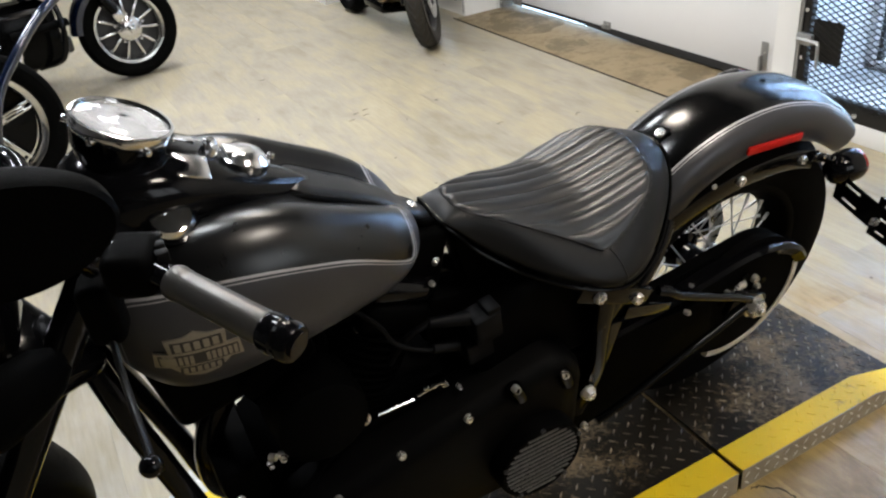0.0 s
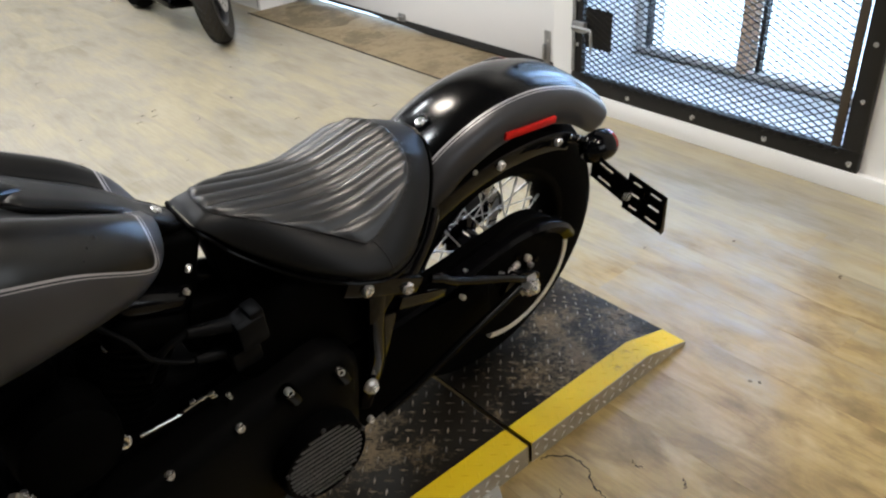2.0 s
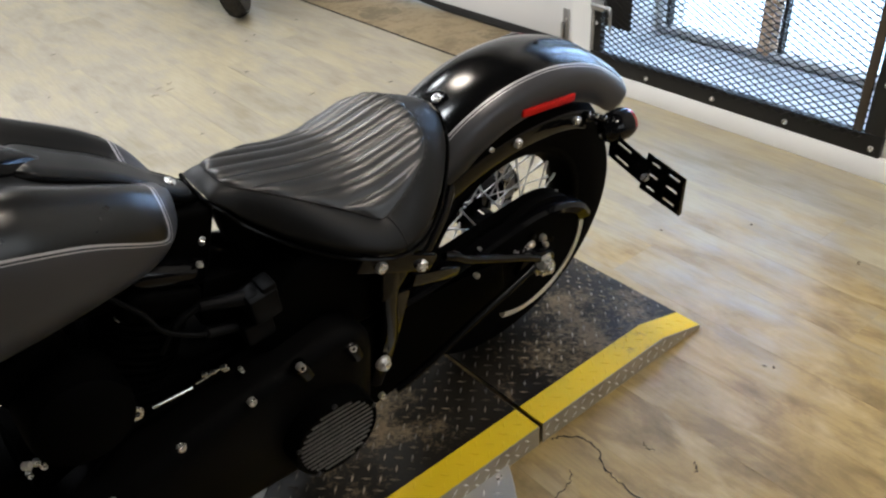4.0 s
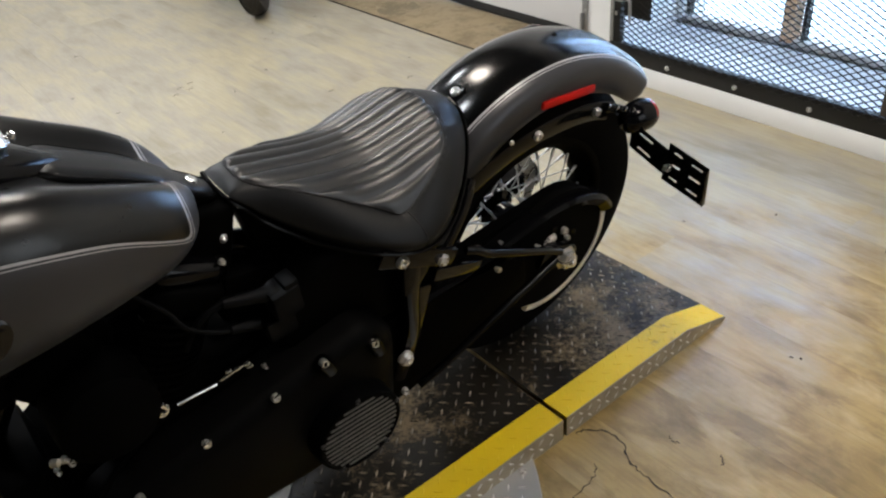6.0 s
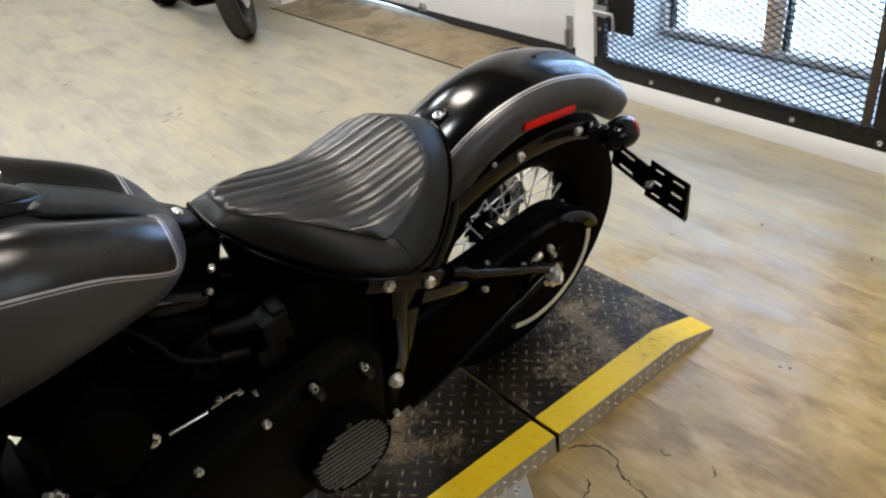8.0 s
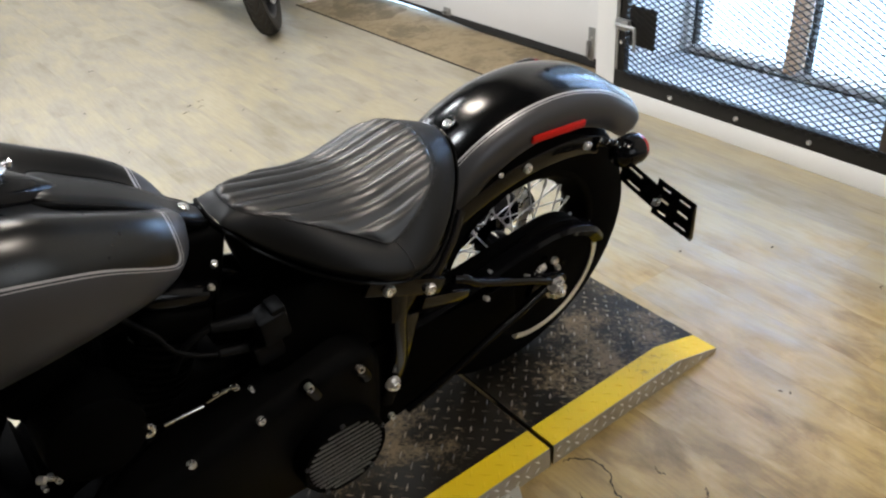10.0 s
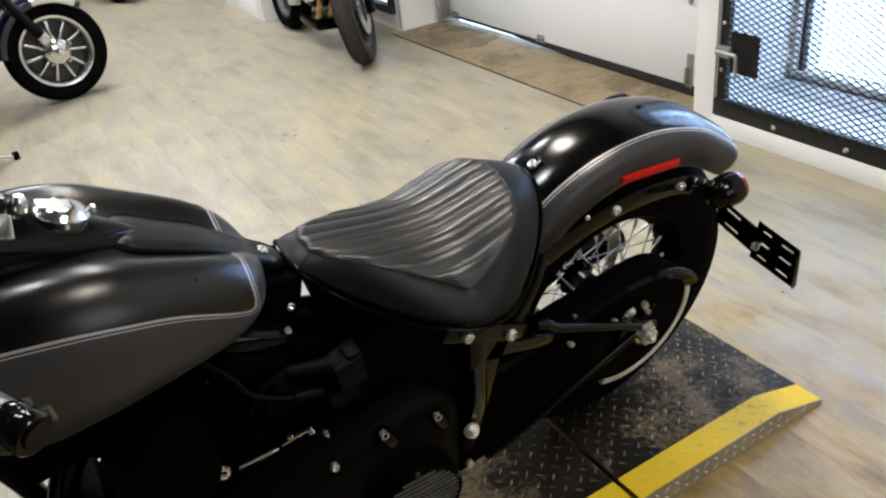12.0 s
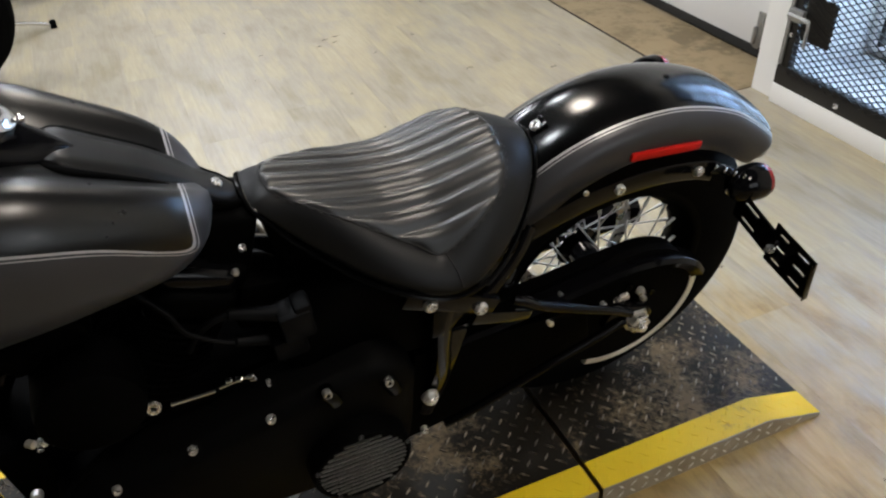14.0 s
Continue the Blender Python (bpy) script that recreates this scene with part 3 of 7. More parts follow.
slab("backdrop_door_gap", (DOOR_X + 0.05, 2.2, 0.005), (DOOR_X + 0.06, 3.62, 0.06), M["outside"], "daylight showing under the garage door", "backdrop")
bm = box(B(), (DOOR_X - 0.035, 3.585, 1.2), (0.06, 0.012, 2.3), 0.002)
box(bm, (DOOR_X - 0.062, 3.57, 1.2), (0.006, 0.04, 2.3), 0.002)
box(bm, (DOOR_X - 0.045, 3.585, 0.10), (0.075, 0.05, 0.16), 0.004)
track = tagged(part("door_track", bm, M["galv"], None), "galvanised door track standing beside the garage door", "door track", "", "structure")
bolt(track, (DOOR_X - 0.084, 3.585, 0.06), (-1, 0, 0), 0.008, 0.005)
bolt(track, (DOOR_X - 0.084, 3.585, 0.14), (-1, 0, 0), 0.008, 0.005)
bm = tube(B(), [(1.475, 3.69, 0.0), (1.462, 3.66, 0.08), (1.462, 3.655, 0.3), (1.47, 3.66, 0.9), (1.462, 3.66, 2.0)], 0.005, 8)
tagged(part("cable", bm, M["galv"], None), "thin grey cable running up the white wall corner", "cable", "", "")

slab("threshold", (1.387, 1.21, -0.004), (1.98, 3.64, 0.004), M["concrete"], "brown stained concrete strip in front of the garage door", "threshold", 0.002)
slab("trim_threshold", (1.381, 1.21, -0.004), (1.387, 3.66, 0.0050), M["crackmat"], "dark edging strip along the concrete threshold", "trim")

slab("baseboard", (1.5545, ROOM_Y0, 0), (1.580, GATE_Y1, 0.0775), M["wall"], "white painted plinth under the caged window", "baseboard", 0.002)


def stain(cx, cy, rx, ry, z, seed, label):
    """A thin brown film with a ragged edge, for dried dirt and a painted shadow."""
    rnd = random.Random(seed)
    ph = [rnd.uniform(0, 6.28) for _ in range(5)]
    pts = []
    for i in range(48):
        a = 2 * math.pi * i / 48
        r = 1 + sum(0.16 / (k + 1) * math.sin((k + 2) * a + ph[k]) for k in range(5))
        pts.append((cx + rx * r * math.cos(a), cy + ry * r * math.sin(a)))
    bm = B()
    rings(bm, [[Vector((x, y, h)) for x, y in pts] for h in (z, z + 0.0006)])
    return structure("trim_stain", fix(bm), M["patch_tone"], label, "stain")


# the first patch paints the roadster's shadow, the other two are stains
stain(1.63, 3.22, 0.17, 0.36, 0.0041, 3, "roadster's shadow painted as a dark brown patch on the concrete")
stain(1.55, 2.62, 0.10, 0.20, 0.0041, 8, "brown stain on the concrete threshold")
stain(1.72, 1.75, 0.11, 0.24, 0.0041, 11, "brown stain on the concrete threshold")

# caged window: expanded-metal gate, alcove and glazing behind it
gate = thing("window_1", pose(0, 0, 0), "black steel security gate of expanded metal over a bright window", "window gate", kind="structure")
fx = 1.571
for nm, c, s in (
    ("bottom_rail", (fx, (GATE_Y0 + GATE_Y1) / 2, 0.116), (0.03, GATE_Y1 - GATE_Y0, 0.075)),
    ("top_rail", (fx, (GATE_Y0 + GATE_Y1) / 2, 2.22), (0.03, GATE_Y1 - GATE_Y0, 0.075)),
    ("left_rail", (fx, GATE_Y1 - 0.0275, 1.169), (0.03, 0.055, 2.027)),
    ("right_rail", (fx, GATE_Y0 + 0.033, 1.169), (0.03, 0.066, 2.027)),
):
    part("rail", box(B(), c, s, 0.003), M["darksteel"], gate)
part("angle", box(B(), (fx - 0.018, GATE_Y0 + 0.085, 1.17), (0.012, 0.03, 2.02), 0.002), M["rust"], gate, "rusty brown angle iron")
part("angle", box(B(), (fx - 0.02, GATE_Y1 - 0.018, 1.17), (0.008, 0.012, 2.02), 0.002), M["galv"], gate, "grey edge strip")
for y in (0.777, 0.464, 0.162, -0.150):
    bolt(gate, (fx - 0.015, y, 0.107), (-1, 0, 0), 0.010, 0.007)
for z in (0.28, 0.47, 0.95, 1.5):
    bolt(gate, (fx - 0.015, GATE_Y1 - 0.035, z), (-1, 0, 0), 0.008, 0.006)
    bolt(gate, (fx - 0.015, GATE_Y0 + 0.03, z + 0.05), (-1, 0, 0), 0.008, 0.006)


def expanded_metal(y0, y1, z0, z1, py, pz, x, w, t):
    """Two families of slanting strands, clipped to the opening."""
    verts, faces = [], []
    slope = pz / py
    for sgn in (1, -1):
        k0 = int((z0 - slope * (y1 - y0)) / pz) - 1
        for k in range(k0, int((z1 + slope * (y1 - y0)) / pz) + 2):
            c = k * pz
            # z = c + sgn * slope * (y - y0), kept inside z0..z1
            pts = []
            ya, yb = y0, y1
            za, zb = c + sgn * slope * (ya - y0), c + sgn * slope * (yb - y0)
            lo, hi = min(za, zb), max(za, zb)
            if hi <= z0 or lo >= z1:
                continue

            def y_at(z):
                return y0 + (z - c) / (sgn * slope)

            cand = sorted((y_at(z0), y_at(z1)))
            ya, yb = max(y0, cand[0]), min(y1, cand[1])
            if yb - ya < 0.004:
                continue
            za, zb = c + sgn * slope * (ya - y0), c + sgn * slope * (yb - y0)
            b = len(verts)
            xo = x + sgn * 0.0012
            for (y, z) in ((ya, za), (yb, zb)):
                verts += [(xo - t / 2, y, z - w / 2), (xo + t / 2, y, z - w / 2), (xo + t / 2, y, z + w / 2), (xo - t / 2, y, z + w / 2)]
            for q in ((0, 1, 5, 4), (1, 2, 6, 5), (2, 3, 7, 6), (3, 0, 4, 7)):
                faces.append([b + i for i in q])
    me = bpy.data.meshes.new("mesh_panel")
    me.from_pydata(verts, [], faces)
    me.materials.append(M["darksteel"])
    ob = new("mesh_panel", me)
    ob.parent = gate
    return tagged(ob, "black diamond-pattern expanded metal", "", "", "stuff")


expanded_metal(GATE_Y0 + 0.066, GATE_Y1 - 0.055, 0.132, 2.183, 0.046, 0.0235, fx - 0.0185, 0.0042, 0.004)

part("lock_plate", box(B(), (fx - 0.012, 0.945, 0.36), (0.006, 0.135, 0.165), 0.002), M["darksteel"], gate, "square black steel lock plate")
bm = box(B(), (fx - 0.028, 1.035, 0.36), (0.022, 0.07, 0.045), 0.004)
rod(bm, (fx - 0.045, 1.06, 0.36), (fx - 0.045, 0.96, 0.36), 0.008)
tube(bm, [(fx - 0.045, 0.965, 0.36), (fx - 0.05, 0.955, 0.345), (fx - 0.05, 0.952, 0.265)], 0.007, 10)
part("latch", bm, M["galv"], gate, "galvanised slide latch with a bent handle")

AX = 2.07
alc = B()
box(alc, (1.955, 0.45, 0.055), (0.23, 1.5, 0.11), 0.004)
structure("window_sill", alc, M["sill"], "dusty pale sill of the window alcove", "window sill")
for nm, y0, y1 in (("alcove_cheek_a", -0.24, -0.13), ("alcove_cheek_b", 1.095, 1.20)):
    slab("wall_" + nm, (1.84, y0, 0), (2.25, y1, 2.3), M["wall"], "white side of the window alcove", "wall")
slab("wall_alcove_top", (1.84, -0.13, 2.2), (2.25, 1.095, 2.3), M["wall"], "white head of the window alcove", "wall")
win = thing("window_2", pose(0, 0, 0), "old timber-framed window with clear panes in bright daylight", "window", kind="structure")
part("window_sill", box(B(), (AX + 0.01, 0.4825, 0.125), (0.07, 1.22, 0.030), 0.004), M["frame"], win, "weathered grey bottom rail")
part("window_sill", box(B(), (AX + 0.03, 0.4825, 0.09), (0.16, 1.22, 0.04), 0.004), M["frame"], win)
for y, w, mt in ((1.080, 0.028, "frame"), (0.552, 0.050, "mullion"), (-0.10, 0.06, "frame")):
    part("window_frame", box(B(), (AX, y, 1.165), (0.085, w, 2.07), 0.004), M[mt], win)
for y in (1.059, 0.497, -0.06):
    part("window_frame", box(B(), (AX + 0.012, y, 1.165), (0.04, 0.018, 2.07), 0.003), M["darksteel"], win, "narrow dark sash edge")
part("window_frame", box(B(), (AX, 0.4825, 2.17), (0.10, 1.22, 0.06), 0.004), M["frame"], win)
for y0, y1 in ((-0.07, 0.525), (0.578, 1.051)):
    p = part("pane", box(B(), (AX + 0.03, (y0 + y1) / 2, 1.16), (0.004, y1 - y0, 1.96)), M["glass"], win)
    p.visible_shadow = False
slab("backdrop", (2.5, -1.6, -0.3), (2.52, 5.2, 3.6), M["outside"], "plain overcast daylight outside the windows", "backdrop")

w3 = thing("window_3", pose(0, 0, 0), "low window with a black frame beside the garage door", "window", kind="structure")
for c, s in (((WALL2_X - 0.005, 4.02, 0.1275), (0.05, 0.60, 0.05)), ((WALL2_X - 0.005, 3.745, 1.07), (0.05, 0.05, 1.835)), ((WALL2_X - 0.005, 4.295, 1.07), (0.05, 0.05, 1.835)), ((WALL2_X - 0.005, 4.02, 2.0), (0.05, 0.60, 0.05))):
    part("window_frame", box(B(), c, s, 0.004), M["seal"], w3)
for c, s in (((WALL2_X + 0.10, 4.02, 0.18), (0.04, 0.5, 0.05)), ((WALL2_X + 0.10, 3.80, 1.07), (0.04, 0.03, 1.8)), ((WALL2_X + 0.10, 4.0, 1.07), (0.04, 0.03, 1.8))):
    part("window_frame", box(B(), c, s, 0.003), M["frame"], w3, "pale inner sash")
p = part("pane", box(B(), (WALL2_X + 0.11, 4.02, 1.06), (0.004, 0.5, 1.8)), M["glass"], w3)
p.visible_shadow = False


# ---- ceiling lamps ----
def ceiling_lamp(kind, k):
    """A round lamp; k scales its width."""
    lamp = thing("ceiling_lamp", pose(0, 0, 0), "round surface-mounted ceiling lamp, switched on", "ceiling lamp", "ceiling lamps")
    part("housing", lathe(B(), (0, 0, 0), (0, 0, -1), [(0, 0), (0.10 * k, 0), (0.13 * k, 0.05), (0.19 * k, 0.11), (0.19 * k, 0.13), (0.175 * k, 0.13), (0.175 * k, 0.115)], 32), M["wall"], lamp)
    part("diffuser", lathe(B(), (0, 0, 0), (0, 0, -1), [(0, 0.122), (0.12 * k, 0.121), (0.175 * k, 0.116)], 32), M[kind], lamp, "glowing lamp diffuser")
    return lamp


LAMPS = [(0.15, 2.40, "cool", 1.0), (0.20, 1.25, "lamp", 0.97), (-0.93, 0.55, "cool", 0.9), (0.28, -1.50, "lamp", 1.12),
         (-0.4, 4.3, "daylight", 1.35), (-2.4, 3.0, "daylight", 1.45), (0.2, 6.6, "daylight", 1.5), (-2.6, 6.2, "daylight", 1.3)]
for x, y, kind, k in LAMPS:
    ceiling_lamp(kind, k * 1.45).matrix_world = pose(x, y, CEIL - 0.01)


# ---- motorcycle lift on a turntable ----
RAMP_Z, RY0, RY1, BAND = 0.058, -0.245, 0.375, 0.072


def lozenges(x0, x1, y0, y1, height_at, pitch=0.030, size=0.0118, w=0.0026, h=0.0018, inside=None):
    """Raised diamond-plate marks, each pointing at the middle of its neighbour."""
    verts, faces = [], []
    r = math.sqrt(0.5)
    cx, cy = (x0 + x1) / 2, (y0 + y1) / 2
    reach = int(((x1 - x0) + (y1 - y0)) * 0.75 / pitch) + 1
    for i in range(-reach, reach + 1):
        for j in range(-reach, reach + 1):
            x, y = cx + (i - j) * pitch * r, cy + (i + j) * pitch * r
            if not (x0 + 0.009 < x < x1 - 0.009 and y0 + 0.009 < y < y1 - 0.009) or (inside and not inside(x, y)):
                continue
            a = math.pi / 4 if (i + j) % 2 else -math.pi / 4
            u, v = Vector((math.cos(a), math.sin(a))), Vector((-math.sin(a), math.cos(a)))
            b = len(verts)
            for s, q, up in ((-1, 0, 0), (0, -1, 0), (1, 0, 0), (0, 1, 0), (-0.45, 0, 1), (0.45, 0, 1)):
                px, py = x + u.x * s * size + v.x * q * w, y + u.y * s * size + v.y * q * w
                verts.append((px, py, height_at(px) + 0.0002 + up * h))
            faces += [[b + k for k in f] for f in ((0, 1, 5, 4), (1, 2, 5), (2, 3, 4, 5), (3, 0, 4))]
    return verts, faces


def marks(parent, args, mat, **kw):
    v, f = lozenges(*args, **kw)
    me = bpy.data.meshes.new("tread_relief")
    me.from_pydata(v, [], f)
    me.materials.append(mat)
    ob = new("tread_relief", me)
    ob.parent = parent
    return tagged(ob, "", "", "", "stuff")


def ramp_height(x):
    return RAMP_Z if x <= 0.325 else RAMP_Z + (0.010 - RAMP_Z) * (x - 0.325) / (0.487 - 0.325)


def deck(name, label, xs):
    """A stretch of raised track, black in the middle and yellow along both edges."""
    top = thing(name, pose(0, 0, 0), label, "lift ramp", "turntable lift")
    for y0, y1, mt, nm in ((RY0 + BAND, RY1 - BAND, "plate", "deck_plate"), (RY0, RY0 + BAND, "yellow", "edge_band"), (RY1 - BAND, RY1, "yellow", "edge_band")):
        bm = B()
        rings(bm, [[Vector((x, y0, ramp_height(x) - 0.006)), Vector((x, y1, ramp_height(x) - 0.006)), Vector((x, y1, ramp_height(x))), Vector((x, y0, ramp_height(x)))] for x in xs])
        pl = part(nm, fix(bm), M[mt], top, "worn yellow painted edge" if mt == "yellow" else "worn black diamond plate")
        marks(pl, (xs[0], xs[-1], y0, y1, ramp_height), M["platemark" if mt == "plate" else mt], h=0.0023 if mt == "plate" else 0.0010)
    for y in (RY0, RY1):
        bm = B()
        s = -1 if y == RY0 else 1
        rings(bm, [[Vector((x, y, 0.0005)), Vector((x, y + s * 0.002, 0.0005)), Vector((x, y + s * 0.002, ramp_height(x) - 0.001)), Vector((x, y, ramp_height(x) - 0.001))] for x in xs])
        sp = part("side_plate", fix(bm), M["sideplate"], top, "scuffed bare steel side")
        vs, fs = [], []
        nmk = int((xs[-1] - xs[0]) / 0.03)
        for i in range(nmk):
            for r in range(2):
                x, z = xs[0] + 0.015 + i * 0.03, 0.016 + 0.024 * r
                if z > ramp_height(x) - 0.012:
                    continue
                a = 0.75 if (i + r) % 2 else -0.75
                b = len(vs)
                for q, p2, up in ((-1, 0, 0), (0, -1, 0), (1, 0, 0), (0, 1, 0), (-0.4, 0, 1), (0.4, 0, 1)):
                    dx, dz = q * 0.011, p2 * 0.003
                    vs.append((x + dx * math.cos(a) - dz * math.sin(a), y + s * (0.0022 + up * 0.0014), z + dx * math.sin(a) + dz * math.cos(a)))
                fs += [[b + k for k in f] for f in ((0, 1, 5, 4), (1, 2, 5), (2, 3, 4, 5), (3, 0, 4))]
        me = bpy.data.meshes.new("tread_relief")
        me.from_pydata(vs, [], fs)
        me.materials.append(M["baremark"])
        ob = new("tread_relief", me)
        ob.parent = sp
        tagged(ob, "", "", "", "stuff")
    return top


deck("ramp_end", "black diamond-plate ramp end with yellow edges, sloping to the floor", [-0.105, 0.1, 0.325, 0.487])
deck("ramp_track", "black diamond-plate lift track with yellow edges", [-2.3, -1.2, -0.117])

TC, TR = Vector((-0.75, 0.05, 0)), 0.615
disc = thing("turntable", pose(0, 0, 0), "round bare-metal diamond-plate turntable lying on the floor", "turntable")
dp = part("disc", lathe(B(), TC, (0, 0, 1), [(0, 0.010), (TR - 0.002, 0.010), (TR, 0.008), (TR, 0.0005), (0, 0.0005)], 96), M["bare"], disc)
marks(dp, (TC.x - TR, TC.x + TR, TC.y - TR, TC.y + TR, lambda x: 0.010), M["baremark"], inside=lambda x, y: (x - TC.x) ** 2 + (y - TC.y) ** 2 < (TR - 0.015) ** 2 and not RY0 - 0.012 < y < RY1 + 0.012)
for a in (-32, -58, -85, -110, -140, 215, 35, 70, 110):
    r = TR - 0.03
    bolt(disc, (TC.x + r * math.cos(radians(a)), TC.y + r * math.sin(radians(a)), 0.010), (0, 0, 1), 0.008, 0.004)
sq = thing("inset_plate", pose(-0.751, 0.131, RAMP_Z, 0, 0, 45), "square bare diamond plate bolted askew onto the black track", "metal plate")
ip = part("plate", box(B(), (0, 0, 0.002), (0.30, 0.30, 0.004), 0.001), M["dull"], sq)
marks(ip, (-0.15, 0.15, -0.15, 0.15, lambda x: 0.004), M["dull"])


# ---- the motorcycle on the lift ----
# its own frame: x to the rear, y to its right, z up, the rear tyre standing at the origin; it leans on its side stand
bike = thing("motorcycle", pose(0, 0.0807, RAMP_Z, 10, 0, 0), "matte black and charcoal cruiser with a leather solo seat", "motorcycle")
AXLE = Vector((-0.002, 0, 0.359))


def tyre_profile(R, W, bead):
    """Half-open tyre section as (radius, offset) from bead to bead."""
    k = W / 2
    return [(bead - 0.006, -k * 0.62), (bead + 0.004, -k * 0.78), (bead + (R - bead) * 0.35, -k * 0.98), (bead + (R - bead) * 0.55, -k), (bead + (R - bead) * 0.75, -k * 0.93), (R - 0.030, -k * 0.80),
            (R - 0.011, -k * 0.52), (R - 0.001, -k * 0.2), (R, 0), (R - 0.001, k * 0.2), (R - 0.011, k * 0.52), (R - 0.030, k * 0.80), (bead + (R - bead) * 0.75, k * 0.93), (bead + (R - bead) * 0.55, k),
            (bead + (R - bead) * 0.35, k * 0.98), (bead + 0.004, k * 0.78), (bead - 0.006, k * 0.62)]


def spoke_wheel(parent, name, c, R, W, bead, spokes, label):
    c = Vector(c)
    rim = lathe(B(), c, (0, 1, 0), [(bead + 0.008, -W * 0.40), (bead - 0.004, -W * 0.40), (bead - 0.010, -W * 0.36), (bead - 0.014, -W * 0.28), (bead - 0.032, -W * 0.10), (bead - 0.034, 0), (bead - 0.032, W * 0.10),
                                         (bead - 0.014, W * 0.28), (bead - 0.010, W * 0.36), (bead - 0.004, W * 0.40), (bead + 0.008, W * 0.40), (bead + 0.004, W * 0.35), (bead - 0.02, W * 0.1), (bead - 0.02, -W * 0.1), (bead + 0.004, -W * 0.35), (bead + 0.008, -W * 0.40)], 72)
    wheel = part(name, rim, M["wrinkle"], parent, label)
    bm = lathe(B(), c, (0, 1, 0), tyre_profile(R, W, bead), 96)
    part("tyre", bm, M["rubber"], wheel, "black road tyre")
    part("hub", lathe(B(), c, (0, 1, 0), [(0.02, -0.075), (0.045, -0.075), (0.048, -0.068), (0.048, -0.058), (0.03, -0.05), (0.028, 0.05), (0.048, 0.058), (0.048, 0.068), (0.045, 0.075), (0.02, 0.075)], 40), M["gloss"], wheel, "gloss black hub")
    for i in range(spokes):
        a = 2 * math.pi * i / spokes
        side = -1 if i % 2 else 1
        lean = 0.62 if (i // 2) % 2 else -0.62
        h = a + lean
        p0 = c + Vector((math.cos(h) * 0.046, side * 0.06, math.sin(h) * 0.046))
        p1 = c + Vector((math.cos(a) * (bead - 0.03), side * 0.012, math.sin(a) * (bead - 0.03)))
        bm = rod(B(), p0, p1, 0.0017, None, 6)
        rod(bm, p1 + (p0 - p1).normalized() * 0.022, p1, 0.0036, None, 6)
        part("spoke", bm, M["spoke"], wheel)
    return wheel


rw = spoke_wheel(bike, "rear_wheel", AXLE, 0.350, 0.116, 0.222, 40, "black-rimmed rear wheel with bright wire spokes")
# belt pulley on the left, brake disc on the right
bm = B()
rings(bm, [[AXLE + Vector((r * math.cos(a), y, r * math.sin(a))) for r, y in ((0.150, -0.124), (0.163, -0.124), (0.165, -0.121), (0.165, -0.112), (0.150, -0.112))] for a in [radians(-112 + 4 * k) for k in range(38)]])
part("pulley_rim", fix(bm), M["palerim"], rw, "bare metal rim of the belt pulley")
bm = lathe(B(), AXLE, (0, 1, 0), [(0.04, -0.116), (0.120, -0.118), (0.152, -0.122), (0.152, -0.106), (0.04, -0.108), (0.04, -0.116)], 60)
part("pulley", bm, M["rubber"], rw, "black belt pulley")
for i in range(5):
    a = 2 * math.pi * i / 5 + 0.4
    bolt(rw, AXLE + Vector((0.062 * math.cos(a), -0.122, 0.062 * math.sin(a))), (0, -1, 0), 0.008, 0.005, "satin")
bm = lathe(B(), AXLE, (0, 1, 0), [(0.112, 0.078), (0.142, 0.078), (0.142, 0.083), (0.112, 0.083), (0.112, 0.078)], 60)
part("brake_disc", bm, M["steel"], rw, "bright steel brake disc")

# rear fender: a deep arc over the tyre, narrowing to the front
FEND = [(-0.340, 0.52), (-0.322, 0.59), (-0.286, 0.666), (-0.235, 0.726), (-0.160, 0.770), (-0.078, 0.795), (0.010, 0.802), (0.088, 0.791), (0.164, 0.766), (0.228, 0.728), (0.281, 0.686), (0.299, 0.641)]


def fender_section(hw, drop, nrm):
    """Cross-section points (y, offset inward): crowned top, rounded shoulders, flat skirts."""
    pts = []
    for i in range(25):
        s = -1 + 2 * i / 24
        a = abs(s)
        if a < 0.62:
            y = hw * 0.97 * (a / 0.62) ** 0.92
            off = 0.030 * (a / 0.62) ** 2.6
        else:
            t = (a - 0.62) / 0.38
            y = hw * (0.97 + 0.03 * math.sin(t * math.pi))
            off = 0.030 + drop * t
        pts.append((math.copysign(y, s), off))
    return pts


def sweep_fender(bm, path, hw_at, drop_at, thick=0.003):
    ps = smooth_path([(x, 0, z) for x, z in path], 6)
    outer, inner = [], []
    for i, p in enumerate(ps):
        d = (ps[min(i + 1, len(ps) - 1)] - ps[max(i - 1, 0)]).normalized()
        nin = Vector((d.z, 0, -d.x))
        if nin.dot(AXLE - p) < 0:
            nin = -nin
        t = i / (len(ps) - 1)
        sec = fender_section(hw_at(t), drop_at(t), nin)
        outer.append([p + nin * o + Vector((0, y, 0)) for y, o in sec])
        inner.append([p + nin * (o + thick) + Vector((0, y * 0.975, 0)) for y, o in sec])
    n = len(outer[0])
    loops = [a + b[::-1] for a, b in zip(outer, inner)]
    rings(bm, loops)
    return fix(bm)


def fdrop(t):
    return 0.055 if t < 0.85 else 0.055 - 0.035 * ((t - 0.85) / 0.15) ** 1.5


rf = part("rear_fender", sweep_fender(B(), FEND, lambda t: 0.0955 if t < 0.9 else 0.0955 - 0.016 * ((t - 0.9) / 0.1) ** 2, fdrop), M["fender"], bike, "satin black rear fender with charcoal flanks and pale pinstripes")
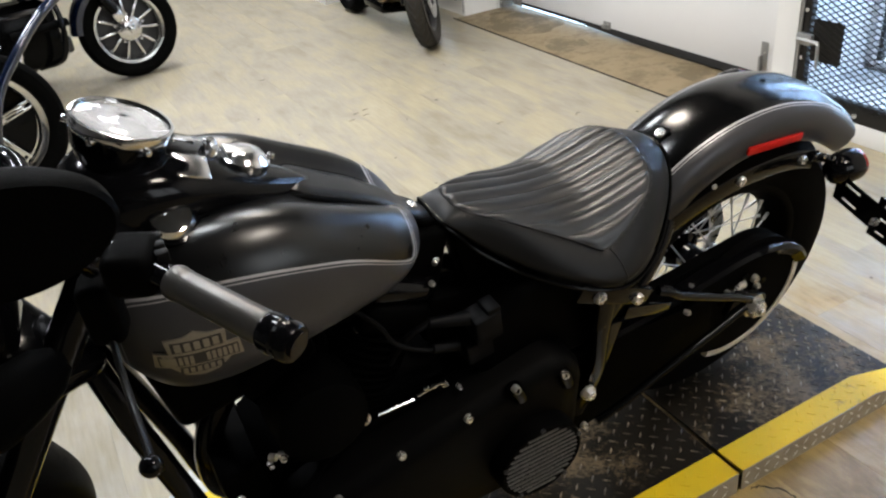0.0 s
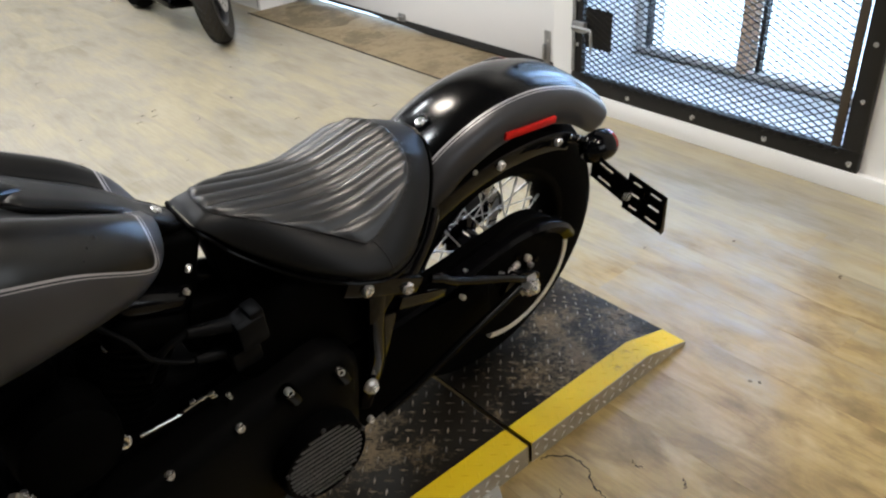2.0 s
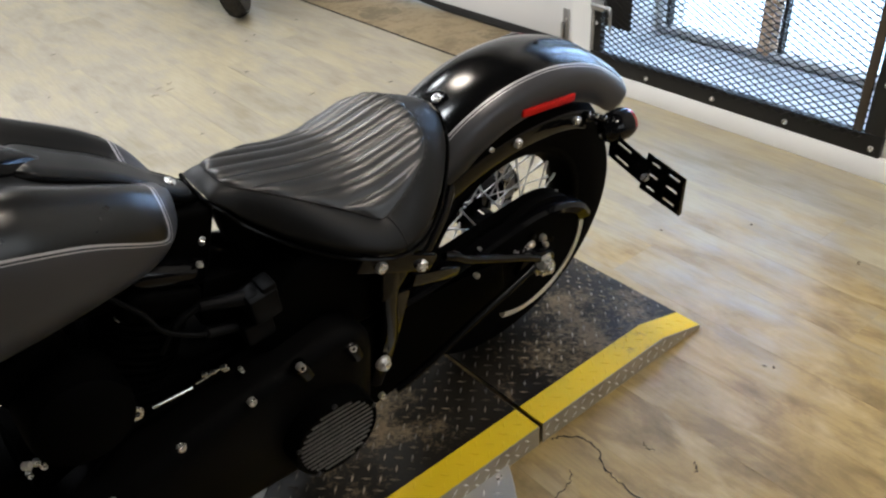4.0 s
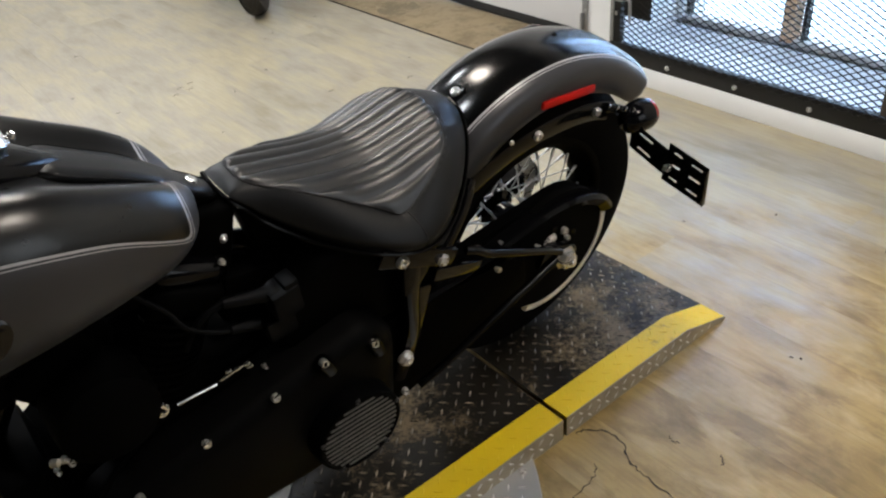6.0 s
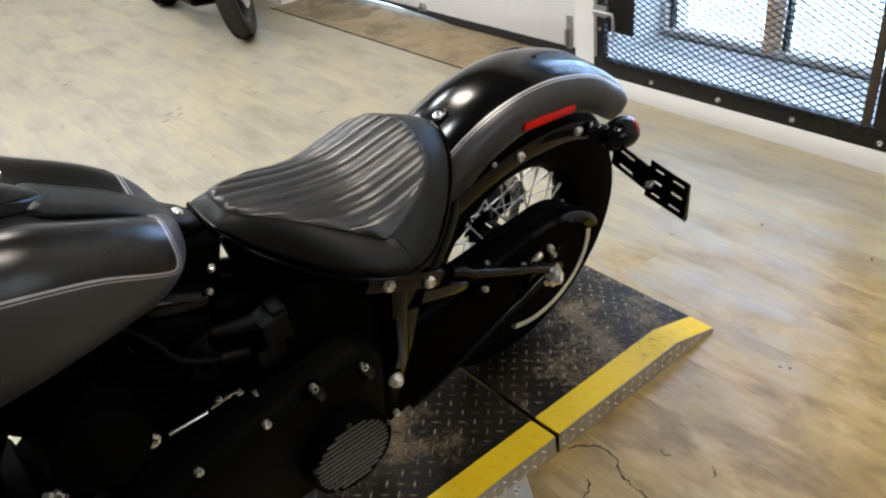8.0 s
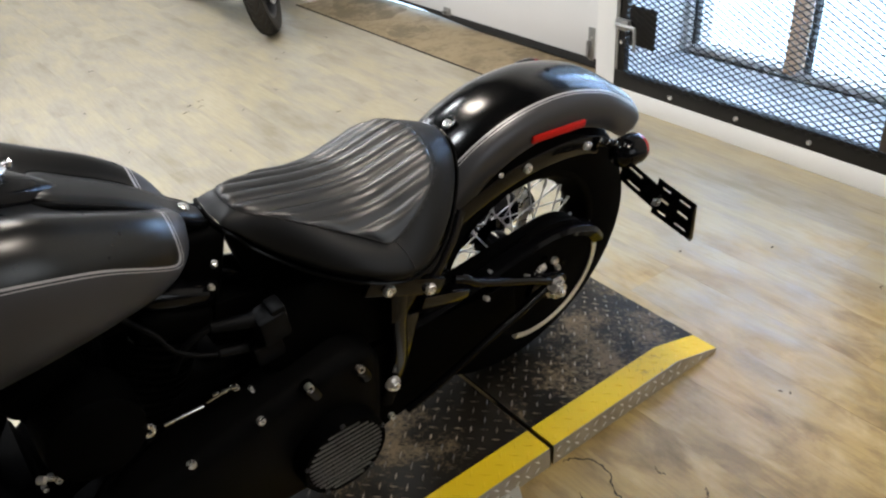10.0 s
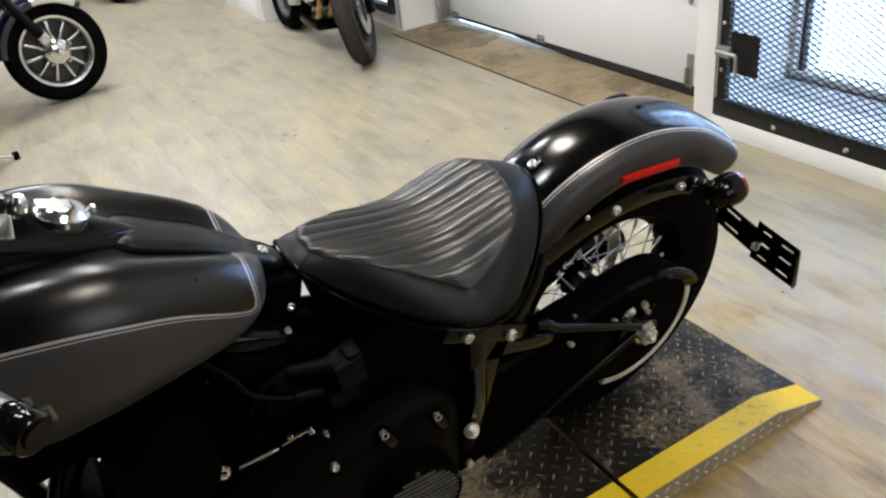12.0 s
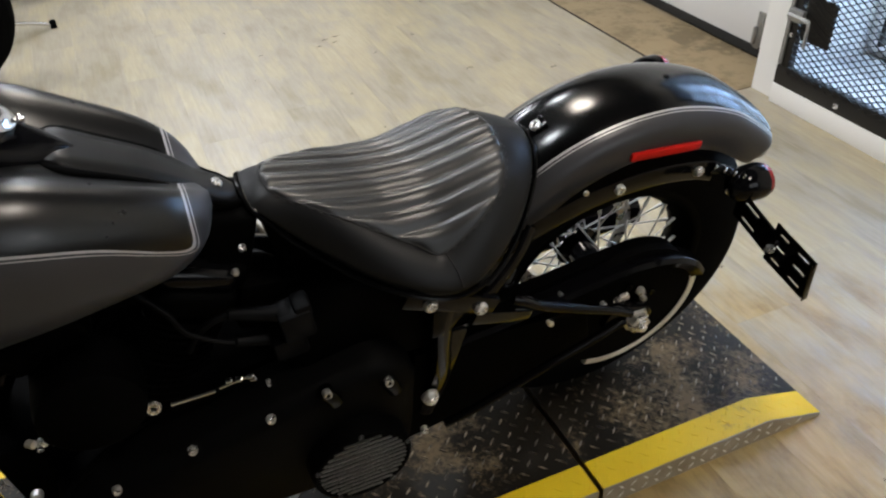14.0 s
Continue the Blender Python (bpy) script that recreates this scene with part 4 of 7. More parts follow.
# bolt that holds the seat on the fender, with its tab
bm = box(B(), (-0.20, 0, 0.7515), (0.05, 0.022, 0.006), 0.002, pose(0, 0, 0, 0, -38, 0))
part("seat_tab", bm, M["gloss"], rf)
bolt(rf, (-0.194, 0, 0.756), (-0.6, 0, 0.8), 0.010, 0.008, "steel", label="bright domed seat bolt")
bolt(rf, (0.05, 0.0, 0.7985), (0, 0, 1), 0.006, 0.002, "satin", "plug")


def bar_between(bm, p0, p1, h, t, bevel=0.004):
    """A flat bar from p0 to p1, h tall and t thick across y."""
    p0, p1 = Vector(p0), Vector(p1)
    d = p1 - p0
    ang = math.atan2(d.z, d.x)
    box(bm, (p0 + p1) / 2, (d.length, t, h), bevel, Matrix.Rotation(-ang, 4, "Y"))
    return bm


for s in (-1, 1):
    # strut along the fender's flank
    pts = [(-0.36, 0.580), (-0.27, 0.624), (-0.18, 0.661), (-0.091, 0.681), (0.0, 0.685), (0.071, 0.676), (0.115, 0.661)]
    ps = smooth_path([(x, s * 0.109, z) for x, z in pts], 5)
    loops = []
    for i, p in enumerate(ps):
        d = (ps[min(i + 1, len(ps) - 1)] - ps[max(i - 1, 0)]).normalized()
        nn = Vector((-d.z, 0, d.x))
        h = 0.020
        loops.append([p + nn * h + Vector((0, -0.004, 0)), p + nn * (h - 0.003) + Vector((0, s * 0.0055, 0)), p - nn * (h - 0.003) + Vector((0, s * 0.0055, 0)), p - nn * h + Vector((0, -0.004, 0)), p + Vector((0, -s * 0.006, 0))])
    bm = B()
    rings(bm, loops)
    st = part("fender_strut", fix(bm), M["gloss"], bike, "gloss black fender strut")
    bolt(st, (-0.091, s * 0.115, 0.685), (0, s, 0), 0.0095, 0.008)
    bolt(st, (0.071, s * 0.115, 0.677), (0, s, 0), 0.0095, 0.008)
    bolt(st, (-0.155, s * 0.112, 0.693), (0, s, 0), 0.005, 0.004)
    # red side reflector
    bm = B()
    a, b = Vector((-0.068, s * 0.0975, 0.7295)), Vector((0.076, s * 0.0970, 0.7190))
    bar_between(bm, a, b, 0.0165, 0.008, 0.003)
    part("reflector", bm, M["red"], rf, "red rectangular side reflector")
    # combined tail and turn lamp on a short chrome-studded stalk
    lift = 0.0 if s < 0 else 0.048      # the far one stands higher
    tip = Vector((0.180 - lift * 0.5, s * 0.142 + lift * 0.3, 0.640 + lift))
    ts = part("turn_signal", lathe(B(), tip, (1, 0, 0), [(0, -0.050), (0.014, -0.048), (0.026, -0.036), (0.033, -0.018), (0.034, 0.010), (0.033, 0.016), (0, 0.016)], 32), M["gloss"], bike, "black bullet turn signal with a red lens")
    part("lens", lathe(B(), tip, (1, 0, 0), [(0.033, 0.014), (0.030, 0.026), (0.018, 0.034), (0, 0.036)], 32), M["redlens"], ts, "dark red lens")
    part("stalk", tube(B(), [(0.10, s * 0.112, 0.672), (0.135, s * 0.120, 0.662), tip + Vector((-0.02, 0, 0.01))], 0.009, 12), M["gloss"], ts)
    for k in range(5):
        q = Vector((0.103, s * 0.121, 0.681)).lerp(Vector((0.165, s * 0.155, 0.662)), k / 4)
        part("ring", lathe(B(), q, (0.8, s * 0.5, -0.2), [(0, -0.002), (0.0048, -0.002), (0.006, 0), (0.0048, 0.002), (0, 0.002)], 14), M["chrome"], ts)

# side-mounted number plate bracket, slotted, with no plate on it
def slotted_plate(corners, nu, nv, slots, t):
    """A plate spanned by four corners with a grid of cells, of which the slot cells are left open."""
    a, b, c, d = [Vector(p) for p in corners]
    us = [0] + list(nu) + [1]
    vs = [0] + list(nv) + [1]

    def at(u, v):
        return (a * (1 - u) + b * u) * (1 - v) + (d * (1 - u) + c * u) * v

    nrm = (b - a).cross(d - a).normalized() * t / 2
    bm = B()
    for i in range(len(us) - 1):
        for j in range(len(vs) - 1):
            if (i, j) in slots:
                continue
            q = [at(us[i], vs[j]), at(us[i + 1], vs[j]), at(us[i + 1], vs[j + 1]), at(us[i], vs[j + 1])]
            rings(bm, [[p - nrm for p in q], [p + nrm for p in q]])
    return fix(bm)


arm = [(0.152, -0.150, 0.640), (0.164, -0.245, 0.612), (0.176, -0.238, 0.548), (0.158, -0.150, 0.580)]
wide = [(0.160, -0.240, 0.634), (0.170, -0.330, 0.618), (0.196, -0.320, 0.513), (0.184, -0.226, 0.530)]
lb = part("plate_bracket", slotted_plate(wide, (0.15, 0.36, 0.52, 0.60, 0.88), (0.12, 0.20, 0.44, 0.53, 0.80, 0.88), {(1, 1), (4, 1), (1, 3), (4, 3), (1, 5), (4, 5)}, 0.003), M["satin"], bike, "black slotted side-mount plate bracket without a plate")
part("arm", slotted_plate(arm, (0.2, 0.55), (0.14, 0.28, 0.72, 0.86), {(1, 1), (1, 3)}, 0.004), M["satin"], lb)
part("flange", bar_between(B(), Vector((0.172, -0.331, 0.612)), Vector((0.195, -0.321, 0.516)), 0.012, 0.003, 0.001), M["satin"], lb)
bolt(lb, (0.172, -0.242, 0.572), (-1, 0, 0), 0.008, 0.012)

# ---- seat ----
SEAT_TOP = [(-0.70, 0.782), (-0.66, 0.784), (-0.62, 0.776), (-0.57, 0.766), (-0.52, 0.756), (-0.47, 0.750), (-0.42, 0.750), (-0.37, 0.760), (-0.32, 0.773), (-0.28, 0.779), (-0.24, 0.771), (-0.20, 0.752)]
SEAT_IN = [(-0.646, 0.0), (-0.645, 0.016), (-0.640, 0.032), (-0.625, 0.046), (-0.598, 0.060), (-0.562, 0.079), (-0.522, 0.097), (-0.485, 0.1135), (-0.457, 0.1275), (-0.433, 0.1425), (-0.418, 0.1450), (-0.40, 0.1430), (-0.36, 0.1335), (-0.328, 0.118), (-0.307, 0.101), (-0.294, 0.080), (-0.285, 0.048), (-0.279, 0.0)]
SEAT_OUT = [(-0.678, 0.0), (-0.676, 0.030), (-0.668, 0.048), (-0.63, 0.069), (-0.58, 0.104), (-0.53, 0.144), (-0.48, 0.174), (-0.43, 0.188), (-0.38, 0.185), (-0.33, 0.167), (-0.28, 0.132), (-0.24, 0.088), (-0.216, 0.040), (-0.210, 0.0)]
SEAT_LOW = [(-0.678, 0.766), (-0.6646, 0.752), (-0.651, 0.738), (-0.6365, 0.719), (-0.6035, 0.691), (-0.5645, 0.667), (-0.5245, 0.652), (-0.49, 0.642), (-0.45, 0.631), (-0.40, 0.621), (-0.35, 0.628), (-0.30, 0.655), (-0.25, 0.706), (-0.21, 0.748)]


def closed_outline(table, n):
    """Points (x, y) evenly round an outline given as half widths along x."""
    left = smooth_path([(x, -w, 0) for x, w in table], 10)
    right = [Vector((p.x, -p.y, 0)) for p in left[::-1]][1:-1]
    pts = left + right
    pts.append(pts[0])
    acc = [0]
    for a, b in zip(pts, pts[1:]):
        acc.append(acc[-1] + (b - a).length)
    out = []
    for i in range(n):
        s = acc[-1] * i / n
        k = int(np.searchsorted(acc, s, side="right")) - 1
        k = min(k, len(pts) - 2)
        t = (s - acc[k]) / max(1e-9, acc[k + 1] - acc[k])
        out.append(pts[k].lerp(pts[k + 1], t))
    return out


PLEAT = 0.0298


def seat_top_z(x, y):
    w = max(0.02, smooth_interp(SEAT_OUT, x))
    return smooth_interp(SEAT_TOP, x) - (0.040 + 0.014 * math.exp(-((x + 0.46) / 0.09) ** 2)) * min(2.0, (y / 0.13) ** 2) - 0.006 * min(1, (y / w) ** 4)


def panel_span(y):
    """Where the pleated panel begins and ends along x at a given half width."""
    w = abs(y)
    peak = max(SEAT_IN, key=lambda p: p[1])[0]
    xs = [SEAT_IN[0][0] + (SEAT_IN[-1][0] - SEAT_IN[0][0]) * k / 400 for k in range(401)]
    xa = next((x for x in xs if smooth_interp(SEAT_IN, x) >= w), peak)
    xb = next((x for x in reversed(xs) if smooth_interp(SEAT_IN, x) >= w), peak)
    return xa, xb


def pleat_mesh():
    """Rolls of padded leather running lengthwise, pinched at both ends."""
    top = max(w for _, w in SEAT_IN) * 0.995
    nx, per = 120, 14
    ny = int(2 * top / PLEAT * per)
    loops = []
    for j in range(ny + 1):
        y = -top + 2 * top * j / ny
        xa, xb = panel_span(y)
        f = ((y - 0.0065) / PLEAT) % 1.0
        roll = 0.0068 * abs(math.sin(math.pi * f)) ** 0.70
        lp = []
        for i in range(nx + 1):
            t = 0.5 - 0.5 * math.cos(math.pi * i / nx)
            x = xa + (xb - xa) * t
            e = min(x - xa, xb - x)
            e = min(e, smooth_interp(SEAT_IN, x) - abs(y))
            fade = max(0.0, min(1.0, e / 0.012))
            fade = math.sqrt(fade * (2 - fade))
            wob = 0.0002 * math.sin(x * 90 + 7 * math.floor((y - 0.0065) / PLEAT)) * fade
            lp.append(Vector((x, y, seat_top_z(x, y) + roll * fade + wob - 0.001 * (1 - fade))))
        loops.append(lp)
    bm = B()
    rings(bm, loops, closed=False, cap=False)
    return fix(bm)


def seat_mesh():
    n, nsk = 320, 18
    inner, outer = closed_outline(SEAT_IN, n), closed_outline(SEAT_OUT, n)
    loops = [[Vector((p.x * 0.97 - 0.0135, p.y * 0.94, seat_top_z(p.x, p.y) - 0.010)) for p in inner]]
    for k in range(0, nsk + 1):
        t = k / nsk
        lp = []
        for p, o in zip(inner, outer):
            z0 = seat_top_z(p.x, p.y) - 0.0022
            z1 = smooth_interp(SEAT_LOW, o.x)
            a = t * math.pi / 2
            side = 0.62 * math.sin(a) + 0.38 * t
            down = 0.45 * t + 0.55 * (1 - math.cos(a))
            q = p.lerp(o, side)
            tuck = 0.012 * max(0, t - 0.8) / 0.2
            d = (o - Vector((-0.45, 0, 0))).normalized()
            lp.append(Vector((q.x - d.x * tuck, q.y - d.y * tuck, z0 + (z1 - z0) * down)))
        loops.append(lp)
    bm = B()
    rings(bm, loops, cap=False)
    return fix(bm), inner, outer, loops


bm, s_in, s_out, skirt = seat_mesh()
seat = part("seat", bm, M["skirt"], bike, "black leather solo seat with lengthwise tuck-and-roll pleats", 60)
part("pleated_panel", pleat_mesh(), M["leather"], seat, "pleated leather panel", 60)
for side in (-1, 1):
    corner = max(range(len(s_in)), key=lambda i: side * s_in[i].y)
    line = [lp[corner] + Vector((0, side * 0.0006, 0.0004)) for lp in skirt[1:]]
    part("skirt_seam", tube(B(), line, 0.0011, 6, 1), M["seam"], seat, "seam running down the seat's side")
loop = [(p.x, p.y, seat_top_z(p.x, p.y) + 0.0003) for p in s_in]
bm = tube(B(), loop + loop[:1], 0.0013, 8, 1)
part("piping", bm, M["seam"], seat, "stitched seam round the pleated panel")
for off in (0.0045,):
    n = len(s_in)
    for i in range(0, n, 4):
        a, b = s_in[i], s_in[(i + 2) % n]
        oa, ob_ = s_out[i], s_out[(i + 2) % n]
        da, db = (oa - a).normalized() * off, (ob_ - b).normalized() * off
        if a.y > 0.03:
            continue
        p0, p1 = a + da, b + db
        bm = rod(B(), (p0.x, p0.y, seat_top_z(a.x, a.y) + 0.0025), (p1.x, p1.y, seat_top_z(b.x, b.y) + 0.0015), 0.0006, None, 5)
        part("stitch", bm, M["seam"], seat)
bm = tube(B(), [(p.x * 0.998 - 0.0009, p.y * 0.985, smooth_interp(SEAT_LOW, p.x) + 0.001) for p in s_out] + [(s_out[0].x, s_out[0].y, smooth_interp(SEAT_LOW, s_out[0].x))], 0.004, 8, 1)
part("base_edge", bm, M["satin"], seat, "black plastic base edge")
bm = B()
pan = [Vector((p.x * 0.96 - 0.018, p.y * 0.93, smooth_interp(SEAT_LOW, p.x) - 0.002)) for p in s_out]
bm.faces.new([bm.verts.new(p) for p in pan])
part("seat_pan", bm, M["satin"], seat)

# ---- tank ----
TW = [(-1.192, 0.032), (-1.185, 0.078), (-1.165, 0.119), (-1.12, 0.158), (-1.06, 0.173), (-1.0, 0.1765), (-0.93, 0.169), (-0.86, 0.151), (-0.80, 0.133), (-0.76, 0.1105), (-0.735, 0.081), (-0.722, 0.041)]
TT = [(-1.192, 0.867), (-1.185, 0.892), (-1.165, 0.912), (-1.120, 0.929), (-1.060, 0.937), (-1.000, 0.933), (-0.930, 0.915), (-0.860, 0.879), (-0.800, 0.849), (-0.760, 0.827), (-0.735, 0.811), (-0.722, 0.794)]
TL = [(-1.192, 0.006), (-1.12, 0.030), (-1.0, 0.0445), (-0.90, 0.047), (-0.80, 0.042), (-0.755, 0.031), (-0.722, 0.008)]
TB = [(-1.192, 0.806), (-1.185, 0.775), (-1.165, 0.738), (-1.12, 0.705), (-1.06, 0.697), (-1.0, 0.704), (-0.93, 0.712), (-0.86, 0.7175), (-0.80, 0.7245), (-0.76, 0.738), (-0.735, 0.758), (-0.722, 0.779)]


def tank_loop(x, n=56):
    w, zt, zb = smooth_interp(TW, x), smooth_interp(TT, x), smooth_interp(TB, x)
    zm = zb + 0.55 * (zt - zb)
    lp = []
    for i in range(n):
        a = 2 * math.pi * i / n
        c, s = math.cos(a), math.sin(a)
        e = 2 / 2.0 if s > 0 else 2 / 2.3
        y = math.copysign(abs(c) ** e, c) * w
        z = zm + (math.copysign(abs(s) ** e, s)) * ((zt - zm) if s > 0 else 1.20 * (zm - zb))
        u = abs(c) ** e
        if s > 0:
            z += smooth_interp(TL, x) * math.sqrt(s) * (1 - math.exp(-(u / 0.52) ** 4))      # twin lobes with a valley under the console
        lp.append(Vector((x, y, z)))
    return lp


xs = [-1.192 + 0.47 * (1 - math.cos(math.pi * i / 44)) / 2 for i in range(45)]
bm = B()
rings(bm, [tank_loop(x) for x in xs])
tank = part("fuel_tank", fix(bm), M["tank"], bike, "satin black fuel tank with charcoal flanks and pale pinstripes", 50)


def tank_side_y(x, z):
    w, zt, zb = smooth_interp(TW, x), smooth_interp(TT, x), smooth_interp(TB, x)
    zm = zb + 0.55 * (zt - zb)
    h, k = ((zt - zm), 2.0) if z > zm else (1.20 * (zm - zb), 2.3)
    return -w * max(0.0, 1 - (abs(z - zm) / h) ** k) ** (1 / k)


# tank badge: a shield shape crossed by a bar, with unreadable raised bars for lettering
def on_tank(u, v, lift):
    x, z = -1.088 + u, 0.808 + v + u * 0.03
    return Vector((x, tank_side_y(x, z) - lift, z))


def tank_patch(outline, lift, thick):
    """A thin plate of the given outline laid over the tank's curved flank."""
    bm = B()
    bm.faces.new([bm.verts.new((u, v, 0)) for u, v in outline])
    bmesh.ops.triangulate(bm, faces=bm.faces)
    for _ in range(3 if len(outline) > 6 else 1):
        bmesh.ops.subdivide_edges(bm, edges=bm.edges, cuts=1, use_grid_fill=True)
    bmesh.ops.triangulate(bm, faces=bm.faces)
    for v in bm.verts:
        v.co = on_tank(v.co.x, v.co.y, lift)
    low = bmesh.ops.extrude_face_region(bm, geom=bm.faces[:])
    for v in low["geom"]:
        if isinstance(v, bmesh.types.BMVert):
            v.co.y += thick
    return fix(bm)


def strip(u0, u1, v0, v1):
    return [(u0, v0), ((u0 + u1) / 2, v0), (u1, v0), (u1, v1), ((u0 + u1) / 2, v1), (u0, v1)]


shield = [(-0.036, 0.034), (-0.014, 0.036), (0, 0.043), (0.014, 0.036), (0.036, 0.034), (0.034, 0.012), (0.050, 0.013), (0.052, -0.013), (0.036, -0.012), (0.020, -0.030), (0, -0.036), (-0.020, -0.030), (-0.036, -0.012), (-0.052, -0.013), (-0.050, 0.013), (-0.034, 0.012)]
badge = part("badge", tank_patch(shield, 0.004, 0.006), M["badge"], tank, "pewter-coloured shield badge with a cross bar")
part("field", tank_patch(strip(-0.047, 0.047, -0.0095, 0.0095), 0.0047, 0.002), M["badgedark"], badge, "dark recessed cross bar")
part("field", tank_patch(strip(-0.030, 0.030, 0.0145, 0.031), 0.0047, 0.002), M["badgedark"], badge, "dark recessed panel")
part("field", tank_patch(strip(-0.026, 0.026, -0.026, -0.0125), 0.0047, 0.002), M["badgedark"], badge, "dark recessed panel")
for v, count, pitch, half in ((0.0, 14, 0.0066, 0.0068), (0.0228, 5, 0.0112, 0.0062), (-0.0192, 6, 0.0080, 0.0048)):
    for k in range(count):
        u = (k - (count - 1) / 2) * pitch
        if count == 14 and k in (6, 7):
            continue
        part("bar", tank_patch(strip(u - pitch * 0.33, u + pitch * 0.33, v - half, v + half), 0.0055, 0.002), M["badge"], badge)

for s in (-1, 1):
    c = Vector((-1.068, s * 0.084, 0.950))
    cap = part("fuel_cap", lathe(B(), c, (0.10, s * 0.34, 0.93), [(0, 0.016), (0.017, 0.0155), (0.024, 0.013), (0.027, 0.008), (0.028, 0.0), (0.028, -0.03), (0, -0.03)], 40), M["chrome"], tank, "domed chrome fuel cap")
    part("ring", lathe(B(), c, (0.10, s * 0.34, 0.93), [(0.028, 0.004), (0.034, 0.002), (0.035, -0.02), (0.028, -0.02)], 40), M["gloss"], cap)

# console between the tank halves, with its gauge
CON = [(-1.185, 0.040, 0.977), (-1.165, 0.066, 1.002), (-1.120, 0.080, 1.022), (-1.060, 0.080, 1.015), (-1.000, 0.066, 0.985), (-0.950, 0.052, 0.951), (-0.910, 0.036, 0.927), (-0.880, 0.018, 0.908), (-0.866, 0.006, 0.897)]
bm = B()
cl = []
for i in range(33):
    x = -1.185 + 0.319 * i / 32
    w, zt = smooth_interp([(a, b) for a, b, _ in CON], x), smooth_interp([(a, c) for a, _, c in CON], x)
    zb = smooth_interp(TT, x) - 0.03
    lp = []
    for k in range(28):
        a = 2 * math.pi * k / 28
        c, s = math.cos(a), math.sin(a)
        e = 2 / 2.6
        y = math.copysign(abs(c) ** e, c) * w
        z = (zb + zt) / 2 + math.copysign(abs(s) ** e, s) * (zt - zb) / 2
        lp.append(Vector((x, y, z)))
    cl.append(lp)
rings(bm, cl)
con = part("console", fix(bm), M["gloss"], bike, "gloss black tank console with a round gauge", 50)
GC, GN = Vector((-1.090, 0, 1.032)), Vector((0.40, 0, 0.917)).normalized()
g = part("speedometer", lathe(B(), GC, GN, [(0.044, -0.03), (0.054, -0.01), (0.057, 0.008), (0.059, 0.016)], 56), M["gloss"], con, "round gauge with a chrome bezel")
part("bezel", lathe(B(), GC, GN, [(0.058, 0.011), (0.0600, 0.014), (0.0605, 0.021), (0.0590, 0.026), (0.0555, 0.027), (0.0535, 0.019)], 56), M["bezel"], g, "chrome bezel ring")
part("dial", lathe(B(), GC, GN, [(0, 0.017), (0.0545, 0.017)], 48), M["dial"], g, "grey gauge dial under glass")
part("glass", lathe(B(), GC, GN, [(0, 0.030), (0.022, 0.029), (0.042, 0.0265), (0.0545, 0.022), (0.0545, 0.020), (0, 0.025)], 48), M["glass"], g).visible_shadow = False
for k in range(6):
    a = k * math.pi / 3 + 0.3
    u0, w0, d0 = frame_for(GN)
    bolt(g, GC + GN * 0.012 + (u0 * math.cos(a) + w0 * math.sin(a)) * 0.0585, u0 * math.cos(a) + w0 * math.sin(a), 0.0045, 0.006, "chrome")
gu, gw, gd = frame_for(GN)
tip = GC + GN * 0.0178
for k in range(11):
    a = 2 * math.pi * (k / 14 + 0.11)
    q0, q1 = [tip + (gu * math.cos(a) + gw * math.sin(a)) * r for r in (0.042, 0.047)]
    part("tick", rod(B(), q0, q1, 0.0007, None, 5), M["steel"], g)
# ignition switch and indicator cover
CU = Vector((0.36, 0, 0.93)).normalized()
for x, r, h, mt, nm, lb2 in ((-0.948, 0.029, 0.014, "chrome", "ignition_switch", "chrome ignition switch"), (-0.993, 0.011, 0.022, "chrome", "key_barrel", "chrome lock barrel")):
    z = smooth_interp([(a, c) for a, _, c in CON], x) + (0.006 if r > 0.02 else -0.004)
    sw = part(nm, lathe(B(), (x, 0, z), CU, [(0, h), (r * 0.5, h), (r * 0.85, h * 0.8), (r, h * 0.4), (r * 1.15, 0.003), (r * 1.15, -0.004), (r * 1.1, -0.016), (0, -0.016)], 32), M["bezel"], con, lb2)
    if r > 0.02:
        part("flap", box(B(), (x - 0.005, 0, z + h + 0.002), (0.040, 0.022, 0.003), 0.001, pose(0, 0, 0, 0, 21, 0)), M["alu"], sw)
        bolt(sw, (x + 0.034, 0.0, z - 0.012), CU, 0.006, 0.008, "chrome")
for s in (-1, 1):
    x = -1.024
    bm = box(B(), (x, s * 0.040, 0.990), (0.046, 0.040, 0.008), 0.003, pose(0, 0, 0, s * -16, 24, 0))
    part("indicator_cover", bm, M["bezel"], con, "small chrome indicator cover")
# strap that runs from the console to the seat
SP = [(-0.905, 0.030, 0.906), (-0.885, 0.041, 0.902), (-0.860, 0.041, 0.889), (-0.840, 0.039, 0.878), (-0.790, 0.036, 0.850), (-0.745, 0.032, 0.817), (-0.720, 0.029, 0.795), (-0.700, 0.027, 0.781), (-0.684, 0.017, 0.770)]
bm = B()
sl = []
for i in range(46):
    x = -0.905 + 0.221 * i / 45
    w, zt = smooth_interp([(a, b) for a, b, _ in SP], x), smooth_interp([(a, c) for a, _, c in SP], x)
    sl.append([Vector((x, y * w, zt + o)) for y, o in ((-1, -0.03), (-1, -0.004), (-0.9, 0.001), (-0.5, 0.003), (0, 0.0035), (0.5, 0.003), (0.9, 0.001), (1, -0.004), (1, -0.03))])
rings(bm, sl)
strap = part("tank_strap", fix(bm), M["greysatin"], bike, "charcoal metal strap between tank and seat", 50)
